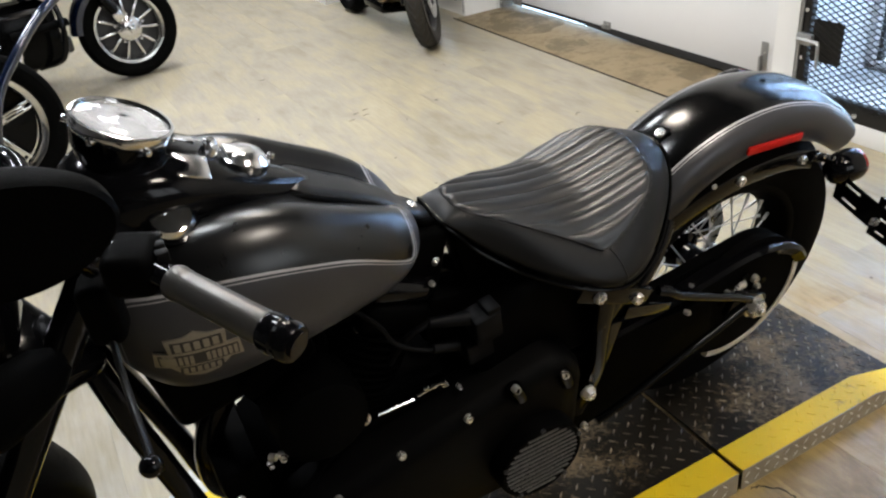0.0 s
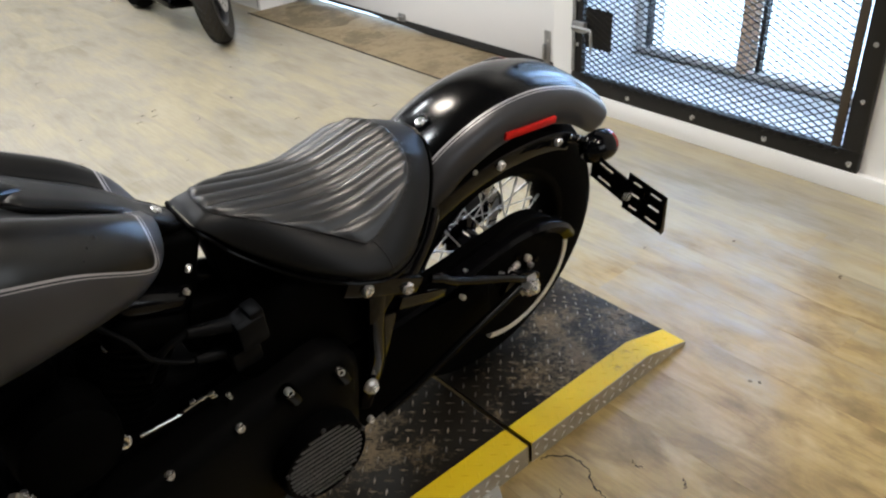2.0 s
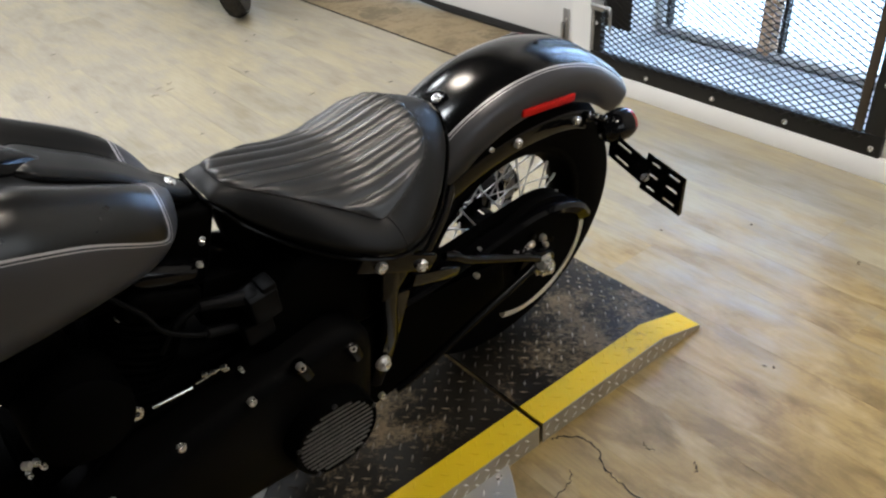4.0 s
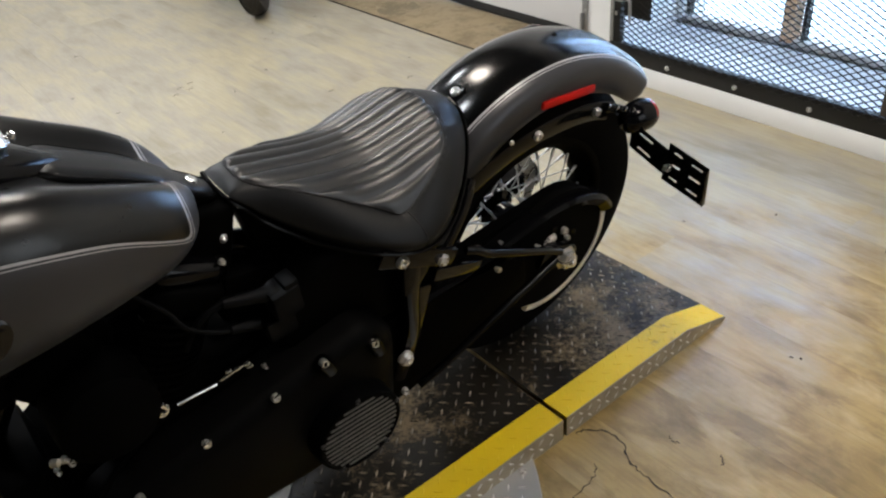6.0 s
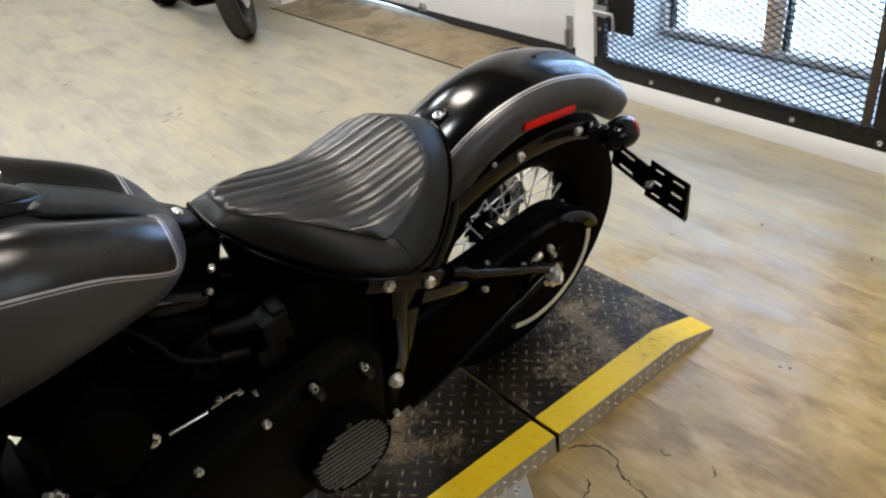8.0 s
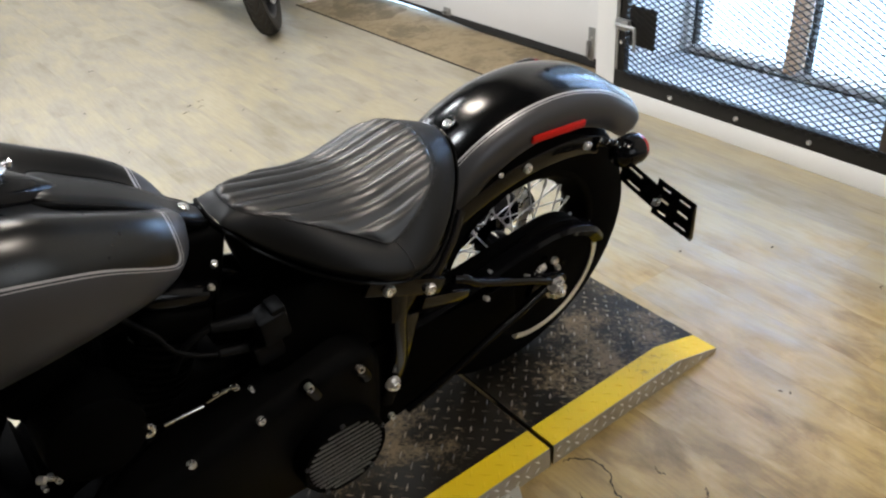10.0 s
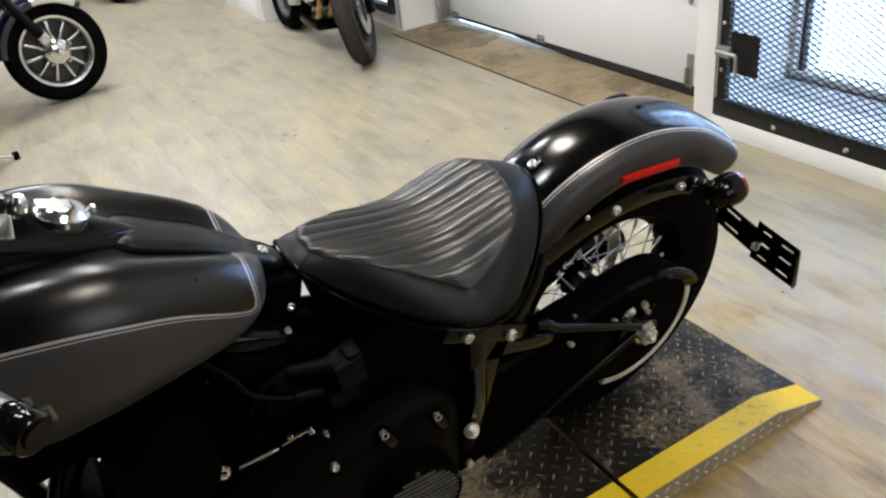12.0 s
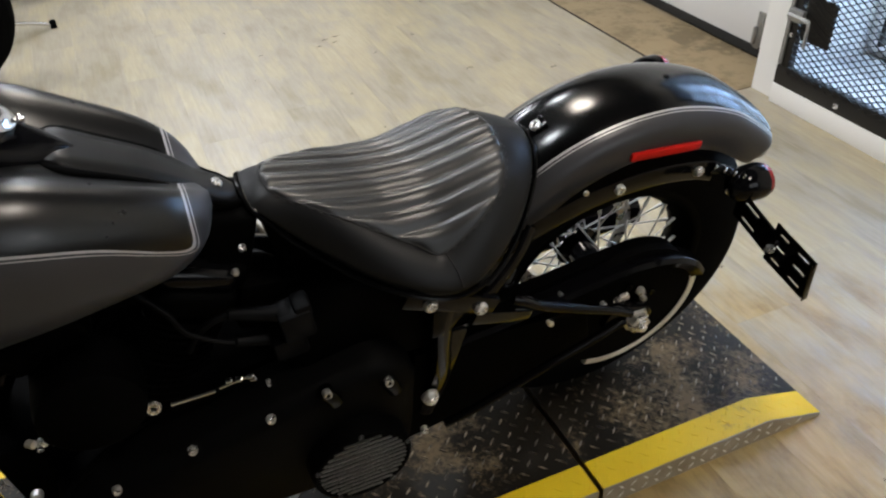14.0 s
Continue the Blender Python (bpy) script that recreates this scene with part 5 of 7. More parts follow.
bolt(strap, (-0.7075, 0, 0.7885), (0.5, 0, 0.85), 0.009, 0.005, label="bright socket screw")
for s in (-1, 1):
    bm = tube(B(), [(x, s * (w + 0.003), z - 0.009) for x, w, z in SP], 0.007, 10, 4)
    part("edge_trim", bm, M["wrinkle"], strap, "black rubber edge")

# ---- frame, swingarm and drive ----
for s in (-1, 1):
    sa = tube(B(), [(-0.02, s * 0.158, 0.388), (-0.07, s * 0.158, 0.418), (-0.14, s * 0.158, 0.452), (-0.23, s * 0.158, 0.498), (-0.262, s * 0.157, 0.522), (-0.285, s * 0.150, 0.530)], 0.0095, 14)
    arm2 = part("swingarm", sa, M["gloss"], bike, "gloss black tubular swingarm")
    part("lower_tube", tube(B(), [(-0.03, s * 0.160, 0.374), (-0.10, s * 0.163, 0.350), (-0.19, s * 0.165, 0.320), (-0.33, s * 0.166, 0.264), (-0.40, s * 0.164, 0.240)], 0.0085, 12), M["satin"], arm2)
    bm = B()
    extrude_outline(bm, hull_outline([(0.012, 0.361, 0.026), (-0.045, 0.390, 0.020), (-0.055, 0.365, 0.018)], 40), s * 0.156, s * 0.140, 0.003)
    part("axle_plate", bm, M["gloss"], arm2)
    hex_nut(arm2, (0.0, s * 0.157, 0.361), (0, s, 0), 0.0235, 0.022, "steel", "large zinc axle nut")
    part("axle_end", rod(B(), (0.0, s * 0.168, 0.361), (0.0, s * 0.186, 0.361), 0.0085, None, 14, 0.002), M["steel"], arm2)
    for q, r in (((0.013, s * 0.130, 0.412), 0.009), ((0.026, s * 0.130, 0.388), 0.006), ((-0.083, s * 0.145, 0.430), 0.006), ((-0.066, s * 0.140, 0.361), 0.006), ((-0.207, s * 0.158, 0.446), 0.006), ((-0.171, s * 0.124, 0.470), 0.005)):
        bolt(arm2, q, (0, s, 0.15), r, 0.010)
    part("adjuster", box(B(), (-0.030, s * 0.135, 0.408), (0.034, 0.010, 0.018), 0.004, pose(0, 0, 0, 0, -25, 0)), M["steel"], arm2, "bare metal axle adjuster")
part("swingarm_plate", extrude_outline(B(), [(-0.45, 0.425), (-0.10, 0.405), (-0.075, 0.295), (-0.33, 0.196), (-0.47, 0.170)], -0.128, -0.106, 0.003), M["wrinkle"], bike, "black plate inside the swingarm")
# belt guard, a curved channel over the pulley
gp = smooth_path([(-0.40, -0.122, 0.440), (-0.30, -0.122, 0.449), (-0.20, -0.122, 0.464), (-0.106, -0.122, 0.482), (-0.04, -0.122, 0.492), (0.02, -0.122, 0.491), (0.082, -0.122, 0.477), (0.129, -0.122, 0.452), (0.158, -0.122, 0.418)], 6)
loops = []
for i, p in enumerate(gp):
    d = (gp[min(i + 1, len(gp) - 1)] - gp[max(i - 1, 0)]).normalized()
    nn = Vector((-d.z, 0, d.x))
    loops.append([p + nn * a + Vector((0, b, 0)) for a, b in ((-0.026, -0.010), (-0.006, -0.021), (0.003, -0.015), (0.005, 0.0), (0.004, 0.016), (-0.004, 0.020), (-0.010, 0.016), (-0.004, 0.0), (-0.012, -0.012), (-0.026, -0.006))])
bm = B()
rings(bm, loops)
part("belt_guard", fix(bm), M["gloss"], bike, "gloss black belt guard curving over the pulley")
bm = extrude_outline(B(), hull_outline([(-0.002, 0.359, 0.148), (-0.50, 0.36, 0.075)], 80), -0.104, -0.080, 0.0)
part("drive_belt", bm, M["wrinkle"], bike, "black toothed drive belt")

fr = part("frame", tube(B(), [(-1.20, 0, 0.80), (-1.02, 0, 0.74), (-0.86, 0, 0.70), (-0.70, 0, 0.655), (-0.55, 0, 0.60)], 0.024, 14), M["gloss"], bike, "gloss black tubular frame")
for s in (-1, 1):
    part("downtube", tube(B(), [(-1.215, s * 0.025, 0.74), (-1.187, s * 0.07, 0.60), (-1.143, s * 0.095, 0.40), (-1.095, s * 0.10, 0.20), (-0.99, s * 0.10, 0.145), (-0.70, s * 0.10, 0.140), (-0.48, s * 0.10, 0.150), (-0.42, s * 0.11, 0.24)], 0.019, 12), M["gloss"], fr)
    part("seat_tube", tube(B(), [(-0.42, s * 0.12, 0.25), (-0.41, s * 0.145, 0.38), (-0.415, s * 0.150, 0.50), (-0.40, s * 0.148, 0.60), (-0.34, s * 0.13, 0.62)], 0.019, 12), M["enamel"], fr)
    rail = bar_between(B(), (-0.49, s * 0.168, 0.632), (-0.33, s * 0.166, 0.552), 0.036, 0.012, 0.004)
    rl = part("seat_rail", rail, M["gloss"], fr, "gloss black rail under the seat")
    bolt(rl, (-0.451, s * 0.174, 0.611), (0, s, 0), 0.0115, 0.009)
    bolt(rl, (-0.361, s * 0.172, 0.565), (0, s, 0), 0.0115, 0.009)
    bm = extrude_outline(B(), [(-0.44, 0.600), (-0.39, 0.582), (-0.385, 0.555), (-0.41, 0.515), (-0.44, 0.515)], s * 0.168, s * 0.154, 0.003)
    part("gusset", bm, M["gloss"], fr)
    bm = tube(B(), [(-0.36, s * 0.160, 0.560), (-0.33, s * 0.155, 0.575), (-0.28, s * 0.135, 0.615), (-0.25, s * 0.116, 0.655)], 0.014, 10, 8, 0.45)
    part("strut_foot", bm, M["gloss"], fr)
for s in (-1, 1):
    plate = bar_between(B(), (-0.386, s * 0.152, 0.500), (-0.414, s * 0.152, 0.360), 0.034, 0.010, 0.003)
    part("frame_plate", plate, M["enamel"], fr, "gloss black frame plate")
    part("cross_bar", bar_between(B(), (-0.352, s * 0.146, 0.500), (-0.240, s * 0.138, 0.462), 0.026, 0.010, 0.003), M["enamel"], fr, "gloss black bar")
bolt(fr, (-0.434, -0.160, 0.347), (0, -1, 0), 0.016, 0.012, "steel", label="large bright pivot bolt", socket=False)
hex_nut(fr, (-0.434, -0.168, 0.347), (0, -1, 0), 0.012, 0.010)

# oil tank and side covers under the seat
bm = extrude_outline(B(), hull_outline([(-0.44, 0.50, 0.07), (-0.60, 0.53, 0.075), (-0.55, 0.595, 0.055), (-0.44, 0.565, 0.04)], 72), -0.128, 0.055, 0.02)
part("oil_tank", bm, M["wrinkle"], bike, "gloss black horseshoe oil tank", 50)
bm = extrude_outline(B(), hull_outline([(-0.34, 0.40, 0.06), (-0.40, 0.44, 0.05), (-0.36, 0.50, 0.03)], 48), -0.09, 0.09, 0.012)
part("inner_fender", bm, M["enamel"], bike, "gloss black inner fender")
for k in range(6):
    c = Vector((-0.27 + 0.004 * k, -0.055, 0.36 + 0.014 * k))
    part("shock_coil", lathe(B(), c, (0.1, 0, 1), [(0.022, -0.003), (0.028, -0.004), (0.030, 0), (0.028, 0.004), (0.022, 0.003)], 20), M["gloss"], bike)
part("shock_body", rod(B(), (-0.28, -0.055, 0.30), (-0.245, -0.055, 0.47), 0.021, None, 20, 0.003), M["gloss"], bike, "gloss black shock absorber")

# ---- engine ----
case = extrude_outline(B(), hull_outline([(-0.85, 0.34, 0.15), (-0.98, 0.30, 0.10), (-0.62, 0.34, 0.12), (-0.50, 0.36, 0.10)], 72), -0.075, 0.11, 0.02)
eng = part("engine", case, M["wrinkle"], bike, "blacked-out V-twin engine", 50)
for tx, nm in ((-0.80, "rear"), (-0.94, "front")):
    base = Vector((-0.86 if nm == "rear" else -0.90, 0, 0.45))
    axis = Vector((0.40 if nm == "rear" else -0.40, 0, 0.92)).normalized()
    prof = []
    for k in range(11):
        h = 0.016 * k
        prof += [(0.058, h), (0.082, h + 0.001), (0.082, h + 0.006), (0.058, h + 0.008)]
    cyl = part("cylinder", lathe(B(), base, axis, prof, 28), M["wrinkle"], eng, "black finned cylinder")
    top = base + axis * 0.185
    ang = math.degrees(math.atan2(axis.x, axis.z))
    part("cylinder_head", box(B(), top + axis * 0.015, (0.13, 0.16, 0.06), 0.018, pose(0, 0, 0, 0, ang, 0), 3), M["wrinkle"], cyl)
    part("rocker_cover", box(B(), top + axis * 0.06, (0.12, 0.15, 0.045), 0.02, pose(0, 0, 0, 0, ang, 0), 3), M["gloss"], cyl, "gloss black rocker cover")
    for dy in (-0.07, -0.02):
        for dx in (-0.045, 0.045):
            p = top + axis * 0.082 + Vector((dx * axis.z, dy, -dx * axis.x))
            bolt(cyl, p, axis, 0.006, 0.006)
# intake, cable plug and wiring between the cylinders
part("spark_plug_cap", rod(B(), (-0.738, -0.10, 0.630), (-0.665, -0.115, 0.619), 0.009, 0.013, 14, 0.003), M["coil"], eng, "dark plug cap")
bm = box(B(), (-0.645, -0.12, 0.604), (0.05, 0.045, 0.056), 0.006, pose(0, 0, 0, 0, -8, 0))
box(bm, (-0.657, -0.115, 0.552), (0.052, 0.040, 0.044), 0.006, pose(0, 0, 0, 0, -8, 0))
box(bm, (-0.634, -0.12, 0.628), (0.026, 0.036, 0.030), 0.005, pose(0, 0, 0, 0, -8, 0))
box(bm, (-0.660, -0.118, 0.620), (0.026, 0.030, 0.026), 0.008, pose(0, 0, 0, 0, -8, 0))
part("coil_box", bm, M["coil"], eng, "dark plastic coil")
part("plug_lead", tube(B(), [(-0.85, -0.07, 0.690), (-0.817, -0.09, 0.654), (-0.795, -0.10, 0.612), (-0.749, -0.105, 0.579), (-0.72, -0.105, 0.569)], 0.0045, 8), M["coil"], eng, "black plug lead")
part("plug_boot", rod(B(), (-0.735, -0.105, 0.573), (-0.672, -0.106, 0.556), 0.0085, 0.012, 14, 0.003), M["coil"], eng, "dark rubber plug boot")
part("plug_lead", tube(B(), [(-0.735, -0.10, 0.630), (-0.765, -0.098, 0.618), (-0.785, -0.09, 0.590), (-0.80, -0.08, 0.55)], 0.006, 8), M["coil"], eng, "black plug lead")
for p, ax, r in (((-0.842, -0.055, 0.629), (0, -0.5, 0.85), 0.0062), ((-0.768, -0.062, 0.604), (0.1, -0.4, 0.9), 0.0075), ((-0.764, -0.062, 0.626), (0.1, -0.4, 0.9), 0.0045), ((-0.694, -0.047, 0.699), (0, -0.6, 0.8), 0.0062), ((-0.70, -0.13, 0.490), (0, -1, 0.2), 0.004), ((-1.009, -0.11, 0.480), (0, -1, 0.3), 0.006), ((-1.03, -0.11, 0.476), (0, -1, 0.3), 0.005)):
    bolt(eng, p, ax, r, 0.012)
part("oil_cooler", box(B(), (-1.062, 0, 0.335), (0.075, 0.17, 0.23), 0.012, pose(0, 0, 0, 0, -6, 0), 2), M["wrinkle"], eng, "black oil cooler behind the downtubes")
part("coil_cover", box(B(), (-1.085, 0, 0.665), (0.13, 0.14, 0.17), 0.02, pose(0, 0, 0, 0, -10, 0), 3), M["wrinkle"], eng, "black cover under the front of the tank")
part("front_header", tube(B(), [(-1.03, 0.03, 0.56), (-1.088, 0.015, 0.47), (-1.108, 0.01, 0.38), (-1.09, 0.05, 0.26), (-1.02, 0.10, 0.20)], 0.024, 16), M["gloss"], eng, "gloss black front exhaust header")

part("electrics_cover", box(B(), (-0.712, 0, 0.700), (0.075, 0.10, 0.13), 0.014, pose(0, 0, 0, 0, 12, 0), 3), M["wrinkle"], bike, "black cover between tank and seat")
part("seat_mount", box(B(), (-0.612, -0.025, 0.690), (0.075, 0.06, 0.11), 0.010, pose(0, 0, 0, 0, -14, 0), 2), M["wrinkle"], bike, "black seat mount")
part("battery_box", box(B(), (-0.655, 0, 0.570), (0.12, 0.11, 0.10), 0.012, pose(0, 0, 0, 0, 8, 0), 2), M["wrinkle"], bike, "black battery box under the seat")
part("ignition_cover", box(B(), (-0.80, 0, 0.665), (0.22, 0.12, 0.06), 0.02, pose(0, 0, 0, 0, 10, 0), 3), M["wrinkle"], eng)
# primary cover with its finned clutch disc
prim = extrude_outline(B(), hull_outline([(-0.570, 0.300, 0.105), (-0.545, 0.430, 0.080), (-0.60, 0.415, 0.080), (-0.94, 0.31, 0.105)], 90), -0.188, -0.09, 0.028)
pc = part("primary_cover", prim, M["primary"], bike, "textured black primary cover", 50)
for p in ((-0.625, -0.178, 0.490), (-0.525, -0.178, 0.470)):
    bm = tube(B(), [(p[0] - 0.002, -0.1885, p[2] + 0.010), (p[0] + 0.006, -0.1892, p[2] - 0.006), (p[0] + 0.013, -0.1885, p[2] - 0.024)], 0.0135, 14, 5, 1.0)
    boss = part("pocket", bm, M["satin"], pc, "dark bolt pocket")
    bolt(boss, (p[0], -0.190, p[2] + 0.008), (0, -1, 0.3), 0.0075, 0.012)
for p in ((-0.833, -0.172, 0.438), (-0.713, -0.184, 0.470), (-0.95, -0.175, 0.405), (-1.02, -0.175, 0.36), (-0.90, -0.18, 0.22), (-0.45, -0.18, 0.28)):
    bolt(pc, p, (0, -1, 0.2), 0.0075, 0.009)
DC, DN = Vector((-0.580, -0.216, 0.309)), Vector((0, -1, 0.05)).normalized()
derby = part("clutch_cover", lathe(B(), DC, DN, [(0.090, -0.045), (0.088, 0.004), (0.085, 0.011), (0.081, 0.012), (0.079, 0.009), (0, 0.009)], 64), M["wrinkle"], pc, "round black clutch cover with polished fins")
du, dw, dd = frame_for(DN)
for k in range(13):
    o = -0.069 + 0.0115 * k
    ln = math.sqrt(max(0, 0.076 ** 2 - o ** 2))
    ax1, ax2 = Vector((1, 0, 0)), dd.cross(Vector((1, 0, 0))).normalized()
    c0 = DC + dd * 0.013 + ax2 * o
    bm = B()
    p0, p1 = c0 - ax1 * ln, c0 + ax1 * ln
    rings(bm, [[p + ax2 * a + dd * b for a, b in ((-0.0011, -0.006), (0.0011, -0.006), (0.0008, -0.0005), (-0.0008, -0.0005))] for p in (p0, p1)])
    part("fin", fix(bm), M["fin"], derby)
for a in (20, 92, 164, 236, 308):
    q = DC + dd * 0.010 + (Vector((1, 0, 0)) * math.cos(radians(a)) + dd.cross(Vector((1, 0, 0))) * math.sin(radians(a))) * 0.083
    bolt(derby, q, dd, 0.005, 0.005, "casting")
part("timer_cover", lathe(B(), (-0.943, -0.13, 0.560), (0, -1, 0.1), [(0, 0.03), (0.06, 0.028), (0.072, 0.02), (0.075, 0), (0.075, -0.06)], 40), M["wrinkle"], bike, "round black horn cover")

# shift linkage
sh = part("shift_rod", rod(B(), (-0.8455, -0.12, 0.4905), (-0.779, -0.12, 0.490), 0.0040, None, 10), M["chrome"], bike, "bright shift linkage rod")
part("rod_end", lathe(B(), (-0.8695, -0.12, 0.4947), (0, -1, 0.3), [(0.005, 0.004), (0.010, 0.004), (0.012, 0.0), (0.010, -0.004), (0.005, -0.004), (0.005, 0.004)], 16), M["steel"], sh)
bm = rod(B(), (-0.772, -0.12, 0.493), (-0.718, -0.12, 0.502), 0.0022, None, 8)
for q in ((-0.756, -0.12, 0.5054), (-0.7413, -0.12, 0.5006), (-0.724, -0.12, 0.4997), (-0.720, -0.12, 0.492)):
    rod(bm, (q[0] - 0.005, q[1], q[2]), (q[0] + 0.005, q[1] - 0.003, q[2] + 0.002), 0.0052, None, 10, 0.001)
part("clevis", bm, M["chrome"], sh)
part("shift_lever", tube(B(), [(-0.862, -0.10, 0.455), (-0.95, -0.13, 0.44), (-1.03, -0.17, 0.40), (-1.06, -0.22, 0.37)], 0.005, 10), M["wrinkle"], sh)
bm = B()
for k in range(3):
    rod(bm, (-1.005 - 0.014 * k, -0.145, 0.528 + 0.004 * k), (-0.997 - 0.014 * k, -0.152, 0.530 + 0.004 * k), 0.006, None, 10)
part("linkage", bm, M["steel"], sh)

# footboard, its hinge bolts, and the side stand
fb = part("footboard", extrude_outline(B(), [(-1.20, 0.255), (-0.93, 0.235), (-0.93, 0.22), (-1.20, 0.24)], -0.31, -0.20, 0.004), M["satin"], bike, "black rubber-topped footboard")
for k in range(6):
    part("rib", box(B(), (-1.17 + 0.045 * k, -0.255, 0.262 - 0.0034 * k), (0.02, 0.09, 0.008), 0.003), M["rubber"], fb)
for p in ((-1.091, -0.15, 0.473), (-1.054, -0.15, 0.419), (-1.085, -0.15, 0.401), (-1.06, -0.15, 0.369)):
    bolt(fb, p, (0, -1, 0.5), 0.009, 0.014)
part("side_stand", tube(B(), [(-0.93, -0.11, 0.15), (-0.90, -0.20, 0.085), (-0.875, -0.275, 0.030), (-0.86, -0.30, 0.030)], 0.011, 12), M["gloss"], bike, "gloss black side stand")
# exhaust pipes on the right
part("exhaust", tube(B(), [(-0.76, 0.10, 0.60), (-0.66, 0.17, 0.52), (-0.58, 0.19, 0.36), (-0.40, 0.20, 0.28), (-0.1, 0.20, 0.26), (0.25, 0.20, 0.27)], (0.026, 0.042), 18), M["gloss"], bike, "black exhaust pipe")

# ---- front end ----
FA = Vector((-1.63, 0, 0.33))
steer = Vector((-0.52, 0, -0.855)).normalized()
for s in (-1, 1):
    t0 = Vector((-1.205, s * 0.098, 1.0))
    leg = part("fork_leg", rod(B(), t0, t0 + steer * 0.48, 0.023, None, 20, 0.003), M["gloss"], bike, "gloss black fork leg")
    part("slider", rod(B(), t0 + steer * 0.44, t0 + steer * 0.80, 0.027, None, 20, 0.004), M["satin"], leg)
bm = box(B(), (-1.205, 0, 0.985), (0.09, 0.25, 0.035), 0.012, pose(0, 0, 0, 0, 28, 0), 3)
box(bm, (-1.29, 0, 0.82), (0.09, 0.25, 0.04), 0.012, pose(0, 0, 0, 0, 28, 0), 3)
part("fork_clamp", bm, M["gloss"], bike, "gloss black fork clamps")
hl = part("headlamp", lathe(B(), (-1.36, 0, 0.915), (-1, 0, -0.12), [(0, -0.085), (0.045, -0.075), (0.075, -0.04), (0.09, 0.01), (0.094, 0.04), (0.09, 0.05), (0.085, 0.045)], 40), M["gloss"], bike, "gloss black headlamp")
part("lens", lathe(B(), (-1.36, 0, 0.915), (-1, 0, -0.12), [(0.088, 0.045), (0.06, 0.056), (0, 0.06)], 40), M["glass"], hl)
spoke_wheel(bike, "front_wheel", FA, 0.325, 0.13, 0.212, 40, "black-rimmed front wheel with wire spokes")
ff = [(FA.x + 0.36 * math.cos(radians(a)), FA.z + 0.36 * math.sin(radians(a))) for a in range(-18, 141, 10)]
AXLE_KEEP = AXLE
AXLE = FA
bm = sweep_fender(B(), ff, lambda t: 0.085, lambda t: 0.045)
AXLE = AXLE_KEEP
part("front_fender", bm, M["wrinkle"], bike, "satin black front fender")

# the steering is turned to the left
SC = Vector((-1.20, 0, 0.95))
TURN_FRONT = Matrix.Translation(SC) @ Matrix.Rotation(radians(38), 4, Vector((0.52, 0, 0.855))) @ Matrix.Translation(-SC)
TURN_BAR = Matrix.Translation(SC) @ Matrix.Rotation(radians(50), 4, "Z") @ Matrix.Translation(-SC)


def turn(ob, m):
    for o in (ob, *ob.children_recursive):
        o.data.transform(m)


for ob in list(bike.children):
    if ob.name.split(".")[0] in ("fork_leg", "fork_clamp", "headlamp", "front_wheel", "front_fender"):
        turn(ob, TURN_FRONT)

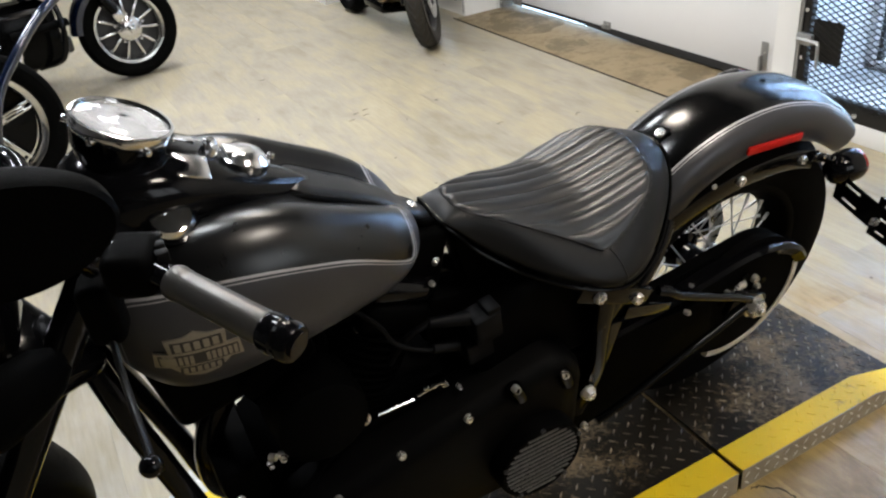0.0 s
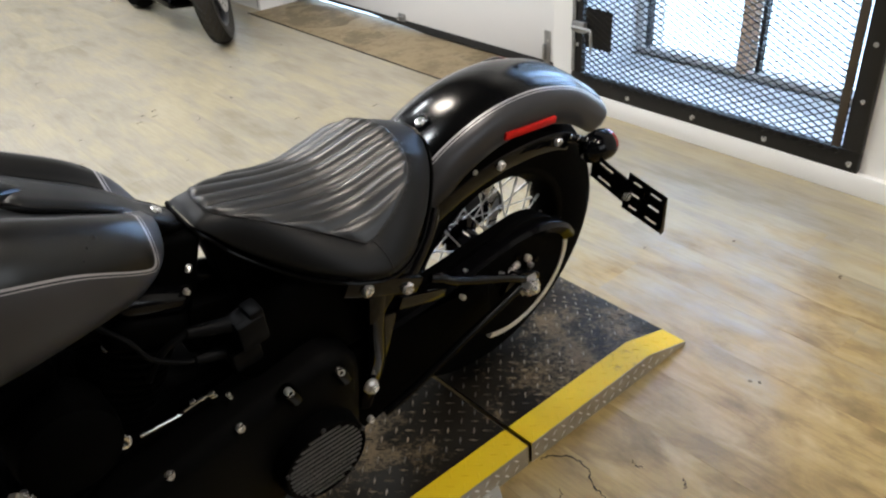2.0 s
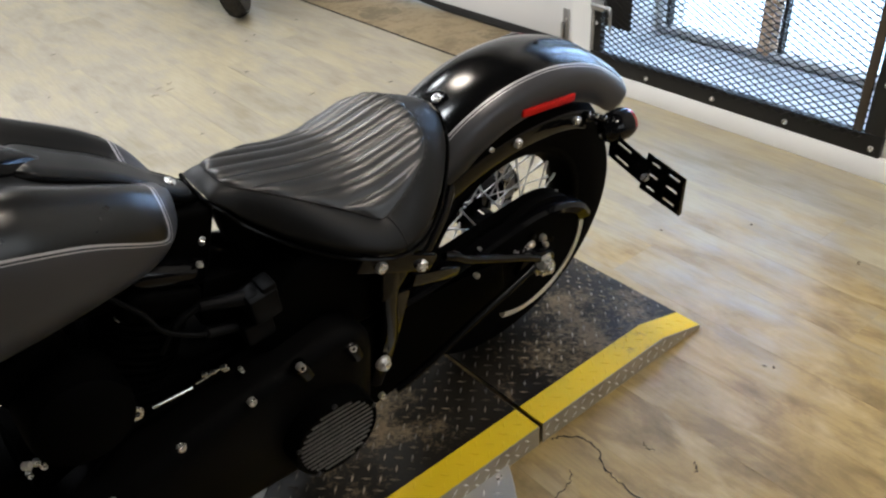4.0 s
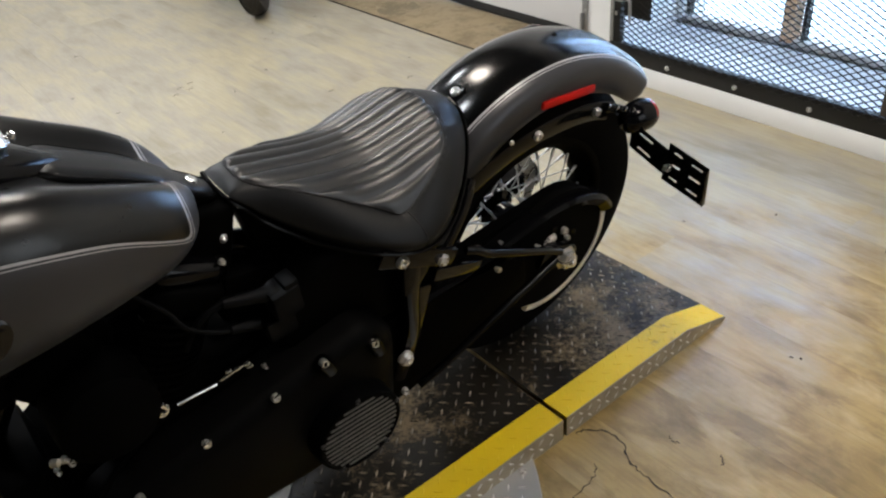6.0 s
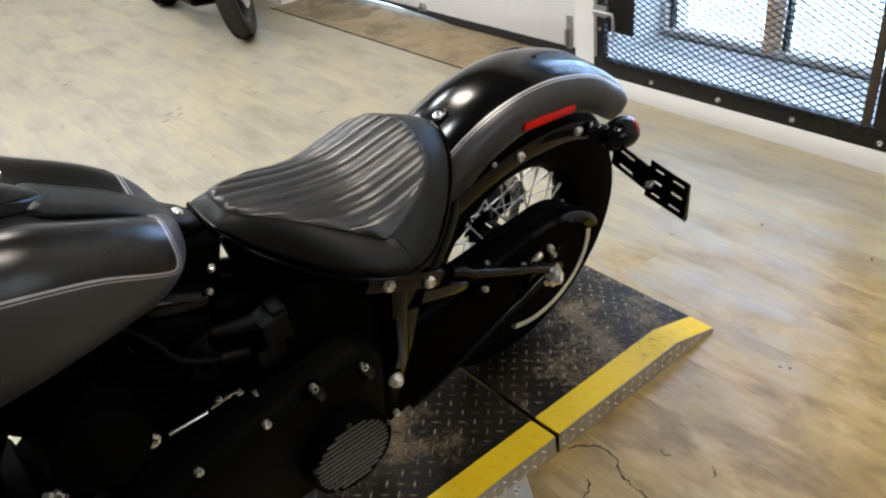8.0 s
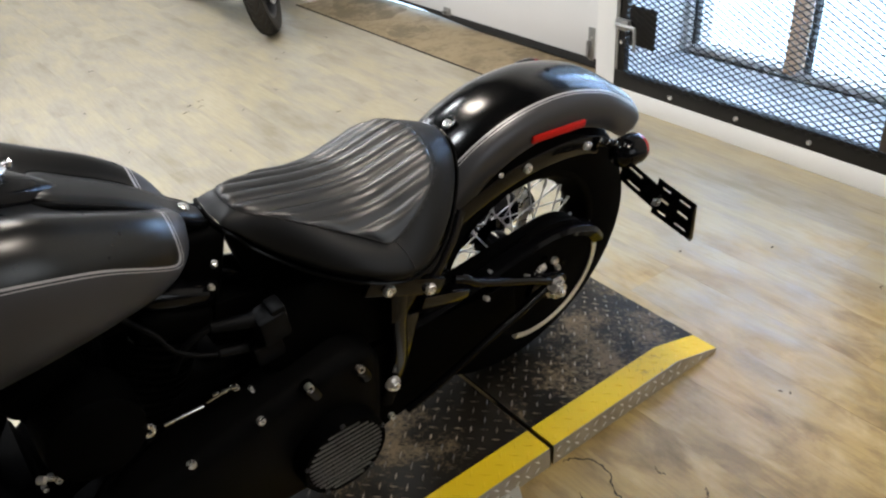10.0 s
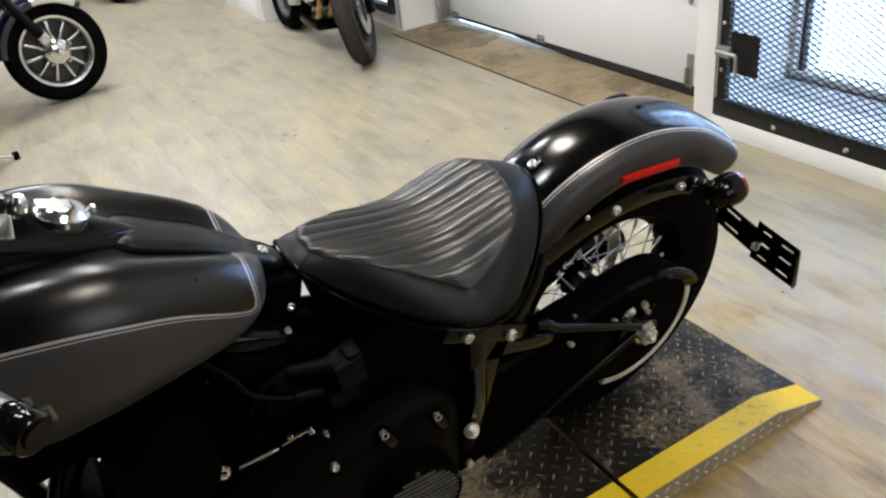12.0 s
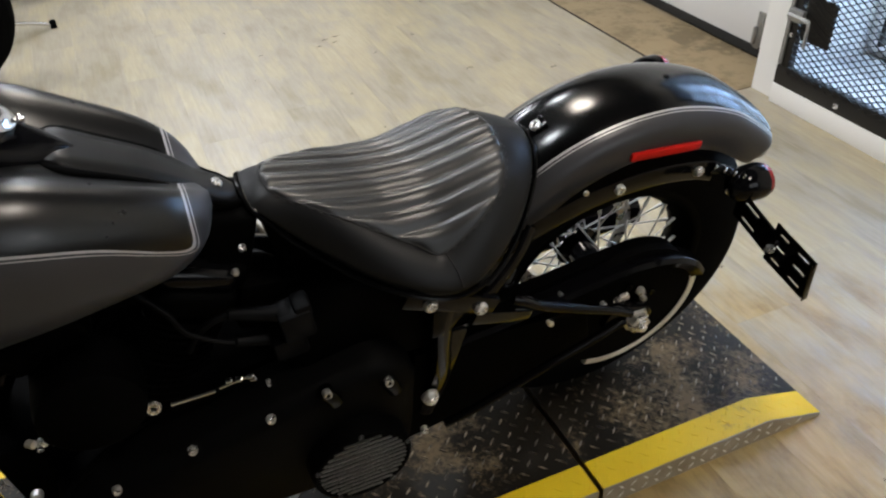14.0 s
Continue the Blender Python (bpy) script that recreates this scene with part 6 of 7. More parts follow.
# handlebar with controls
BAR_L = [Vector(p) for p in ((-1.03, -0.435, 1.036), (-1.107, -0.307, 1.050), (-1.155, -0.235, 1.066), (-1.195, -0.13, 1.062))]
BAR_R = [TURN_BAR @ Vector((p.x, -p.y, p.z)) for p in BAR_L[::-1]]
bar = part("handlebar", tube(B(), BAR_L + [Vector((-1.212, 0, 1.045))] + BAR_R, 0.0125, 14), M["gloss"], bike, "gloss black handlebar")
for s in (-1, 1):
    g0, g1 = Vector((-1.103, s * 0.312, 1.049)), Vector((-1.032, s * 0.433, 1.036))
    d = (g1 - g0)
    L = d.length
    gr = part("grip", lathe(B(), g0, d, [(0, 0), (0.0155, 0), (0.0170, 0.004), (0.0165, 0.012), (0.0155, 0.014), (0.0160, 0.02), (0.0165, L - 0.034), (0.0160, L - 0.032)], 32), M["grip"], bar, "grey satin grip")
    part("end_cap", lathe(B(), g0, d, [(0.0165, L - 0.034), (0.0188, L - 0.030), (0.0190, L - 0.018), (0.0172, L - 0.016), (0.0172, L - 0.013), (0.0190, L - 0.011), (0.0190, L - 0.003), (0.017, L), (0, L)], 32), M["gloss"], gr, "gloss black grip end cap")
    c = Vector((-1.128, s * 0.275, 1.052))
    sw = part("switch_housing", box(B(), c, (0.050, 0.055, 0.046), 0.012, pose(0, 0, 0, 0, 0, s * 28), 3), M["wrinkle"], bar, "black switch housing")
    for k in range(3):
        part("button", box(B(), c + Vector((0.024, s * (0.018 - 0.014 * k), 0.012)), (0.012, 0.009, 0.014), 0.002), M["plastic"], sw)
    pv = Vector((-1.165, s * 0.242, 1.013))
    lv = part("lever_perch", box(B(), pv + Vector((-0.003, 0, -0.025)), (0.036, 0.04, 0.075), 0.010, pose(0, 0, 0, 0, 0, s * 20), 3), M["wrinkle"], bar, "black lever perch")
    part("lever", tube(B(), [(-1.170, s * 0.245, 0.960), (-1.172, s * 0.30, 0.952), (-1.172, s * 0.36, 0.950), (-1.172, s * 0.404, 0.942)], 0.0048, 10, 8, 0.75), M["greysatin"], lv, "satin grey hand lever")
    part("lever_ball", lathe(B(), (-1.174, s * 0.412, 0.939), (0, s, -0.3), [(0.0108 * math.sin(k * math.pi / 12), -0.0108 * math.cos(k * math.pi / 12)) for k in range(13)], 28), M["gloss"], lv, "black ball end")
    # mirror on a short stem
    mc = Vector((-1.218, s * 0.325, 1.160))
    mb = B()
    ml = []
    for k, (q, h) in enumerate(((0.0, 0.024), (0.5, 0.022), (0.8, 0.013), (0.97, 0.0), (1.0, -0.012), (0.95, -0.016))):
        ml.append([mc + Vector((math.cos(a) * 0.090 * q, s * (-h) * 1.6, math.sin(a) * 0.052 * q)) for a in [2 * math.pi * i / 40 for i in range(40)]])
    rings(mb, ml)
    mr = part("mirror", fix(mb), M["wrinkle"], bar, "gloss black handlebar mirror")
    part("stem", tube(B(), [pv + Vector((0, 0, 0.02)), (-1.18, s * 0.265, 1.07), (-1.20, s * 0.30, 1.10)], 0.006, 10), M["gloss"], mr)
    if s > 0:
        for ob in (gr, sw, lv, mr):
            turn(ob, TURN_BAR)
    # front turn signal
    if s < 0:
        fc, fd, st0 = Vector((-1.292, -0.205, 0.876)), Vector((-0.9, -0.30, -0.25)).normalized(), Vector((-1.236, -0.085, 0.787))
    else:
        fc, fd, st0 = TURN_FRONT @ Vector((-1.41, 0.225, 0.84)), Vector((-0.8, -0.6, -0.1)).normalized(), TURN_FRONT @ Vector((-1.33, 0.12, 0.85))
    fs = part("front_turn_signal", lathe(B(), fc, fd, [(0, -0.075), (0.016, -0.071), (0.029, -0.052), (0.036, -0.022), (0.038, 0.020), (0.036, 0.034), (0, 0.036)], 32), M["wrinkle"], bike, "black bullet front turn signal")
    part("lens", lathe(B(), fc, fd, [(0.035, 0.034), (0.029, 0.050), (0.016, 0.058), (0, 0.060)], 32), M["amber"], fs, "amber lens")
    part("stalk", tube(B(), [fc, (fc + st0) / 2 + Vector((0, 0, -0.01)), st0], 0.009, 10), M["gloss"], fs)


# ---- other motorcycles in the showroom ----
def cast_wheel(parent, name, c, R, W, bead, n, spoke_w, mat, label, disc=True, tread="rubber", m=None):
    c = Vector(c)
    wheel = part(name, lathe(B(), c, (0, 1, 0), [(bead + 0.006, -W * 0.38), (bead - 0.012, -W * 0.36), (bead - 0.028, -W * 0.22), (bead - 0.034, 0), (bead - 0.028, W * 0.22), (bead - 0.012, W * 0.36), (bead + 0.006, W * 0.38), (bead - 0.014, W * 0.1), (bead - 0.014, -W * 0.1), (bead + 0.006, -W * 0.38)], 56), M[mat], parent, label)
    part("tyre", lathe(B(), c, (0, 1, 0), tyre_profile(R, W, bead), 72), M[tread], wheel, "black tyre")
    part("hub", lathe(B(), c, (0, 1, 0), [(0, -0.05), (0.040, -0.05), (0.064, -0.035), (0.068, 0), (0.064, 0.035), (0.040, 0.05), (0, 0.05)], 32), M[mat], wheel)
    for i in range(n):
        a = 2 * math.pi * i / n
        if n == 5:           # each spoke is a pair of slim blades with a ridge between them
            bm = box(B(), (spoke_w * 0.33, 0, (bead + 0.02) / 2), (spoke_w * 0.34, 0.026, bead - 0.055), 0.004)
            box(bm, (-spoke_w * 0.33, 0, (bead + 0.02) / 2), (spoke_w * 0.34, 0.026, bead - 0.055), 0.004)
            box(bm, (0, 0, bead * 0.5), (spoke_w * 0.4, 0.010, bead - 0.11), 0.002)
        else:
            bm = box(B(), (0, 0, (bead + 0.02) / 2), (spoke_w, 0.022, bead - 0.055), 0.004)
        bmesh.ops.transform(bm, matrix=Matrix.Translation(c) @ Matrix.Rotation(a, 4, "Y"), verts=bm.verts)
        part("spoke", bm, M[mat], wheel)
    if disc:
        part("brake_disc", lathe(B(), c, (0, 1, 0), [(0.075, 0.058), (0.142, 0.058), (0.142, 0.063), (0.075, 0.063), (0.075, 0.058)], 48), M["steel"], wheel, "steel brake disc")
        for i in range(5):
            a = 2 * math.pi * i / 5 + 0.3
            bolt(wheel, c + Vector((0.085 * math.cos(a), -0.05, 0.085 * math.sin(a))), (0, -1, 0), 0.008, 0.006)
    return wheel


def fender_arc(c, r, a0, a1, w, thick=0.004):
    loops = []
    n = 24
    for i in range(n + 1):
        a = radians(a0 + (a1 - a0) * i / n)
        d = Vector((math.cos(a), 0, math.sin(a)))
        sec = [(-w, -0.05), (-w, -0.02), (-w * 0.8, -0.004), (0, 0.003), (w * 0.8, -0.004), (w, -0.02), (w, -0.05)]
        out = [Vector(c) + d * (r + o) + Vector((0, y, 0)) for y, o in sec]
        inn = [Vector(c) + d * (r + o - thick) + Vector((0, y * 0.97, 0)) for y, o in sec[::-1]]
        loops.append(out + inn)
    bm = B()
    rings(bm, loops)
    return fix(bm)


def cruiser(m, paint, wheel_kind, label, bags, foot=(-0.72, 0.34, 0.022), R=0.325):
    """A big cruiser, heading +x in its own frame, front wheel at the origin."""
    top = thing("cruiser_motorcycle", m, label, "motorcycle", "parked motorcycles")
    if wheel_kind == "ten":
        fw3 = cast_wheel(top, "front_wheel", (0, 0, R), R, 0.125, R - 0.088, 11, 0.017, "bezel", "bright multi-spoke cast wheel")
        part("hub_flange", lathe(B(), (0, 0, R), (0, 1, 0), [(0.0, -0.064), (0.030, -0.063), (0.066, -0.055), (0.074, -0.047), (0.072, -0.040), (0, -0.040)], 36), M["bezel"], fw3, "bright round hub flange")
        part("brake_rotor", lathe(B(), (0, 0, R), (0, 1, 0), [(0.05, 0.030), (R - 0.115, 0.030), (R - 0.115, 0.036), (0.05, 0.036), (0.05, 0.030)], 48), M["casting"], top, "dark brake rotor")
    else:
        cast_wheel(top, "front_wheel", (0, 0, R), R, 0.11, 0.238, 5, 0.040, "chrome", "chrome five-spoke wheel")
        part("brake_rotor", lathe(B(), (0, 0, R), (0, 1, 0), [(0.05, 0.030), (0.205, 0.030), (0.205, 0.036), (0.05, 0.036), (0.05, 0.030)], 48), M["gloss"], top, "dark brake rotor")
    cast_wheel(top, "rear_wheel", (-1.62, 0, 0.32), 0.32, 0.16, 0.212, 10, 0.016, "alu", "cast rear wheel")
    a0 = 62 if wheel_kind == "five" else 48
    ff = part("front_fender", fender_arc((0, 0, R), R + 0.035, a0, 175, 0.085), M["gloss" if wheel_kind == "five" else paint], top, "glossy painted front fender")
    part("fender_trim", fender_arc((0, 0, R), R + 0.040, a0 + (6 if bags else 0), a0 + (52 if bags else 16), 0.088 if bags else 0.075), M["chrome"], ff, "chrome fender tip")
    st = Vector((-0.48, 0, 0.88)).normalized()
    for s in (-1, 1):
        a = Vector((0, s * 0.105, R))
        leg = part("fork_leg", rod(B(), a + st * (0.13 if bags else -0.03), a + st * 0.42, 0.029, None, 18, 0.004), M["gloss" if bags else "chrome"], top, "gloss black fork leg" if bags else "bright fork leg")
        part("upper_tube", rod(B(), a + st * 0.40, a + st * 0.82, 0.024, None, 18, 0.003), M["gloss" if bags else "steel"], leg)
        part("axle_cap", box(B(), a + Vector((0, s * 0.01, 0)), (0.036, 0.03, 0.036), 0.01), M["chrome"], leg)
    part("caliper", box(B(), (-0.055, -0.085, R + 0.10), (0.062, 0.05, 0.085), 0.012, pose(0, 0, 0, 0, -20, 0)), M["bezel" if bags else "casting"], top, "brake caliper")
    part("frame", tube(B(), [(-0.40, 0, 0.98), (-0.50, 0, 0.62), (-0.56, 0, 0.22), (-0.75, 0, 0.16), (-1.25, 0, 0.17), (-1.38, 0, 0.42), (-1.62, 0, 0.34)], 0.024, 12), M["gloss"], top)
    part("engine", extrude_outline(B(), hull_outline([(-0.72, 0.34, 0.13), (-0.98, 0.36, 0.14), (-0.86, 0.28, 0.12)], 48), -0.14, 0.12, 0.03), M["casting"], top, "dark engine cases", 50)
    for dx in (-0.13, 0.13):
        axis = Vector((dx * 2.6, 0, 0.92)).normalized()
        base = Vector((-0.84 + dx * 0.3, 0, 0.45))
        prof = []
        for k in range(9):
            h = 0.02 * k
            prof += [(0.06, h), (0.09, h + 0.001), (0.09, h + 0.008), (0.06, h + 0.01)]
        part("cylinder", lathe(B(), base, axis, prof, 20), M["casting"], top, "finned cylinder")
        part("rocker_cover", box(B(), base + axis * 0.22, (0.13, 0.16, 0.07), 0.02, pose(0, 0, 0, 0, math.degrees(math.atan2(axis.x, axis.z)), 0)), M["chrome"], top, "chrome rocker cover")
    part("air_cleaner", lathe(B(), (-0.84, -0.15, 0.56), (0, -1, 0), [(0, 0.05), (0.06, 0.05), (0.085, 0.03), (0.085, -0.03), (0, -0.03)], 28), M["chrome"], top, "round chrome air cleaner")
    part("exhaust", tube(B(), [(-0.70, -0.10, 0.55), (-0.62, -0.15, 0.40), (-0.72, -0.17, 0.20), (-1.10, -0.18, 0.17), (-1.85, -0.19, 0.20)], (0.024, 0.042), 14), M["chrome"], top, "chrome exhaust pipe")
    part("tank", lathe(B(), (-0.80, 0, 0.86), (1, 0, 0.12), [(0.02, -0.30), (0.09, -0.26), (0.14, -0.10), (0.155, 0.10), (0.12, 0.22), (0.03, 0.27)], 28), M[paint], top, "glossy painted fuel tank")
    part("seat", tube(B(), [(-1.05, 0, 0.80), (-1.25, 0, 0.74), (-1.45, 0, 0.80), (-1.62, 0, 0.82)], (0.10, 0.13), 16, 6, 1.0), M["leather"], top, "black leather seat")
    part("rear_fender", fender_arc((-1.62, 0, 0.32), 0.38, 20, 165, 0.10), M[paint], top)
    part("handlebar", tube(B(), [(-0.72, -0.42, 1.12), (-0.60, -0.28, 1.16), (-0.46, -0.10, 1.06), (-0.46, 0.10, 1.06), (-0.60, 0.28, 1.16), (-0.72, 0.42, 1.12)], 0.0125, 10), M["chrome"], top, "chrome handlebar")
    part("headlamp", lathe(B(), (-0.24, 0, 0.96), (1, 0, -0.05), [(0, -0.12), (0.06, -0.10), (0.10, -0.02), (0.105, 0.04), (0.095, 0.05), (0, 0.055)], 28), M["chrome"], top, "chrome headlamp")
    for s in (-1, 1):
        part("footboard", box(B(), (-0.78, s * 0.25, 0.25), (0.30, 0.10, 0.02), 0.006), M["rubber"], top, "black footboard")
        if bags:
            part("saddlebag", box(B(), (-1.66, s * 0.24, 0.56), (0.55, 0.18, 0.30), 0.06, None, 3), M[paint], top, "painted hard saddlebag")
            bm = tube(B(), [(-0.50, s * 0.10, 0.62), (-0.42, s * 0.26, 0.60), (-0.40, s * 0.34, 0.44), (-0.44, s * 0.30, 0.26), (-0.55, s * 0.10, 0.20)], 0.016, 12)
            part("engine_guard", bm, M["gloss"], top, "tubular engine guard")
    if wheel_kind == "five" and paint == "navy":
        part("engine_guard", tube(B(), [(0.02, -0.30, 0.30), (0.06, -0.30, 0.43), (0.11, -0.27, 0.52), (0.21, -0.24, 0.63), (0.31, -0.20, 0.72), (0.40, -0.16, 0.78), (0.52, -0.05, 0.82)], 0.019, 14), M["navy"], top, "thick dark blue guard tube")
    if bags:
        part("lower_fairing", box(B(), (-0.42, 0, 0.74), (0.46, 0.52, 0.34), 0.09, pose(0, 0, 0, 0, 12, 0), 4), M[paint], top, "dark blue lower fairing")
        part("crankcase", box(B(), (-0.62, 0, 0.38), (0.46, 0.38, 0.36), 0.07, None, 3), M["satin"], top, "dark crankcase")
        part("highway_peg", rod(B(), (-0.36, -0.30, 0.44), (-0.66, -0.31, 0.42), 0.022, None, 14, 0.005), M["rubber"], top, "black rubber peg")
        part("regulator", box(B(), (-0.40, -0.10, 0.30), (0.10, 0.12, 0.10), 0.02), M["casting"], top)
    foot = Vector(foot)
    part("side_stand", tube(B(), [foot + Vector((-0.36, -0.20, 0.10)), foot + Vector((-0.12, -0.07, 0.045)), foot], 0.008, 10), M["chrome"], top, "chrome side stand")
    part("stand_foot", box(B(), foot, (0.03, 0.035, 0.045), 0.006), M["rubber"], top)
    return top


cruiser(pose(-0.585, 4.11, 0, -4, 0, 6), "navy", "ten", "dark blue touring motorcycle with a bright cast wheel", True, R=0.290)
cruiser(pose(-1.42, 2.62, 0, -4, 0, 4), "navy", "five", "dark blue cruiser with a chrome five-spoke front wheel", False, (0.47, 0.62, 0.058))
cruiser(pose(0.25, 6.80, 0, -4, 0, -68), "gloss", "five", "black cruiser with a bright five-spoke wheel at the back", False)
cruiser(pose(-0.28, 7.75, 0, -4, 0, -66), "gloss", "ten", "black cruiser parked at the back of the showroom", False)
cruiser(pose(0.80, 7.05, 0, -4, 0, -70), "gloss", "five", "black cruiser standing beside the stools", False)


def roadster(m):
    """White naked bike, heading -y when placed; built heading +x with the front wheel at the origin."""
    top = thing("roadster_motorcycle", m, "white naked motorcycle with bronze exhaust pipes and black wheels", "motorcycle", "parked motorcycles")
    R = 0.305
    fw2 = cast_wheel(top, "front_wheel", (0, 0, R), R, 0.108, 0.215, 10, 0.014, "casting", "black cast front wheel", True, "wornrubber")
    for i in range(34):
        a = 2 * math.pi * i / 34
        for s in (-1, 1):
            pts = []
            for k in range(5):
                t = k / 4
                ang = a + 0.26 * t
                y = s * (0.003 + 0.042 * t)
                r = R + 0.0008 - 0.016 * t ** 2.0
                pts.append(Vector((math.cos(ang) * r, y, R + math.sin(ang) * r)))
            part("groove", tube(B(), pts, 0.0030, 5, 1), M["seal"], fw2)
    cast_wheel(top, "rear_wheel", (-1.18, 0, 0.285), 0.285, 0.15, 0.205, 10, 0.014, "casting", "black cast rear wheel")
    part("front_fender", fender_arc((0, 0, R), R + 0.028, 58, 165, 0.078), M["white"], top, "white front fender")
    st = Vector((-0.42, 0, 0.91)).normalized()
    for s in (-1, 1):
        a = Vector((-0.02, s * 0.10, R))
        leg = part("fork_leg", rod(B(), a - st * 0.04, a + st * 0.30, 0.028, None, 16, 0.004), M["gloss"], top, "black fork leg")
        part("upper_tube", rod(B(), a + st * 0.28, a + st * 0.70, 0.022, None, 16, 0.003), M["steel"], leg)
        cal = extrude_outline(B(), hull_outline([(-0.10, R + 0.06, 0.03), (-0.07, R + 0.14, 0.025)], 24), s * 0.115, s * 0.070, 0.006)
        part("caliper", cal, M["casting"], leg, "dark brake caliper")
        pan = extrude_outline(B(), hull_outline([(-0.08, R + 0.26, 0.05), (-0.16, R + 0.42, 0.07), (-0.02, R + 0.30, 0.03)], 32), s * 0.15, s * 0.12, 0.012)
        part("fork_guard", pan, M["white"], leg, "white fork guard")
    sc = Vector((-0.09, 0, 0.5))
    swing = Matrix.Translation(sc) @ Matrix.Rotation(radians(-34), 4, st) @ Matrix.Translation(-sc)
    for ob in list(top.children):
        if ob.name.split(".")[0] in ("front_wheel", "front_fender", "fork_leg"):
            turn(ob, swing)
    part("engine", box(B(), (-0.54, 0, 0.38), (0.34, 0.26, 0.22), 0.05, None, 3), M["satin"], top, "dark engine block")
    for q, r, mt in (((-0.47, 0.16, 0.50), 0.045, "alu"), ((-0.70, 0.15, 0.45), 0.035, "casting"), ((-0.40, 0.14, 0.34), 0.030, "alu"), ((-0.66, 0.16, 0.28), 0.028, "steel")):
        for s in (-1, 1):
            part("engine_cover", lathe(B(), (q[0], s * q[1], q[2]), (0, s, 0), [(0, 0.02), (r * 0.7, 0.02), (r, 0.008), (r, -0.05), (0, -0.05)], 20), M[mt], top, "small bright engine cover")
    for k in range(5):
        part("hose", tube(B(), [(-0.30, 0.10 - 0.05 * k, 0.62), (-0.36, 0.15 - 0.06 * k, 0.52), (-0.46, 0.14 - 0.06 * k, 0.60)], 0.011, 8), M["rubber"], top, "black hose")
    for s in (-1, 1):
        cc = part("clutch_cover", lathe(B(), (-0.58, s * 0.15, 0.36), (0, s, 0), [(0, 0.045), (0.06, 0.042), (0.085, 0.025), (0.09, 0)], 28), M["alu"], top, "bare alloy engine cover")
        for i in range(6):
            a = 2 * math.pi * i / 6
            bolt(cc, (-0.58 + 0.08 * math.cos(a), s * 0.175, 0.36 + 0.08 * math.sin(a)), (0, s, 0), 0.007, 0.006)
    part("cylinder", box(B(), (-0.42, 0, 0.58), (0.22, 0.26, 0.22), 0.03, pose(0, 0, 0, 0, 20, 0), 3), M["casting"], top)
    for k, y in enumerate((-0.075, -0.025, 0.025, 0.075)):
        part("header_pipe", tube(B(), [(-0.34, y, 0.58), (-0.24, y * 1.5, 0.54), (-0.22, y * 1.6, 0.38), (-0.32, y * 1.3, 0.24), (-0.55, y * 0.7, 0.19)], 0.019, 12), M["gold"], top, "bronze header pipe")
    part("belly_pan", box(B(), (-0.55, 0, 0.16), (0.34, 0.20, 0.06), 0.02, None, 3), M["satin"], top)
    part("muffler", tube(B(), [(-0.55, 0.10, 0.17), (-0.80, 0.15, 0.20), (-0.98, 0.18, 0.26)], (0.035, 0.060), 18), M["alu"], top, "bare metal muffler")
    part("radiator", box(B(), (-0.24, 0, 0.60), (0.05, 0.32, 0.26), 0.008, pose(0, 0, 0, 0, 12, 0)), M["plastic"], top, "black radiator")
    for s in (-1, 1):
        part("peg", rod(B(), (-0.82, s * 0.14, 0.34), (-0.82, s * 0.26, 0.34), 0.011, None, 10, 0.002), M["steel"], top, "steel foot peg")
        part("swingarm", box(B(), (-0.93, s * 0.11, 0.31), (0.44, 0.035, 0.06), 0.012), M["casting"], top)
        part("frame_rail", tube(B(), [(-0.20, s * 0.10, 0.85), (-0.45, s * 0.16, 0.76), (-0.72, s * 0.14, 0.52), (-0.78, s * 0.12, 0.34)], 0.022, 10), M["gloss"], top)
    part("tank", lathe(B(), (-0.50, 0, 0.86), (1, 0, 0.1), [(0.03, -0.26), (0.10, -0.2), (0.15, 0.0), (0.15, 0.1), (0.10, 0.2), (0.02, 0.24)], 24), M["white"], top, "white fuel tank")
    part("seat", tube(B(), [(-0.72, 0, 0.82), (-0.90, 0, 0.80), (-1.15, 0, 0.88)], (0.10, 0.07), 14), M["leather"], top, "black seat")
    part("tail", box(B(), (-1.15, 0, 0.82), (0.30, 0.14, 0.08), 0.03, pose(0, 0, 0, 0, -10, 0), 3), M["white"], top)
    part("headlamp", lathe(B(), (-0.12, 0, 0.92), (1, 0, -0.1), [(0, -0.08), (0.07, -0.06), (0.095, 0), (0.09, 0.03), (0, 0.05)], 24), M["white"], top)
    part("handlebar", tube(B(), [(-0.34, -0.36, 1.02), (-0.28, -0.15, 1.03), (-0.27, 0.15, 1.03), (-0.34, 0.36, 1.02)], 0.012, 10), M["gloss"], top)
    part("side_stand", tube(B(), [(-0.60, 0.12, 0.18), (-0.58, 0.20, 0.08), (-0.56, 0.27, 0.012)], 0.010, 10), M["gloss"], top)
    part("stand_foot", box(B(), (-0.555, 0.28, 0.008), (0.05, 0.035, 0.012), 0.003), M["gloss"], top)
    return top


roadster(pose(0.932, 3.265, 0, -6, 0, -93.4))

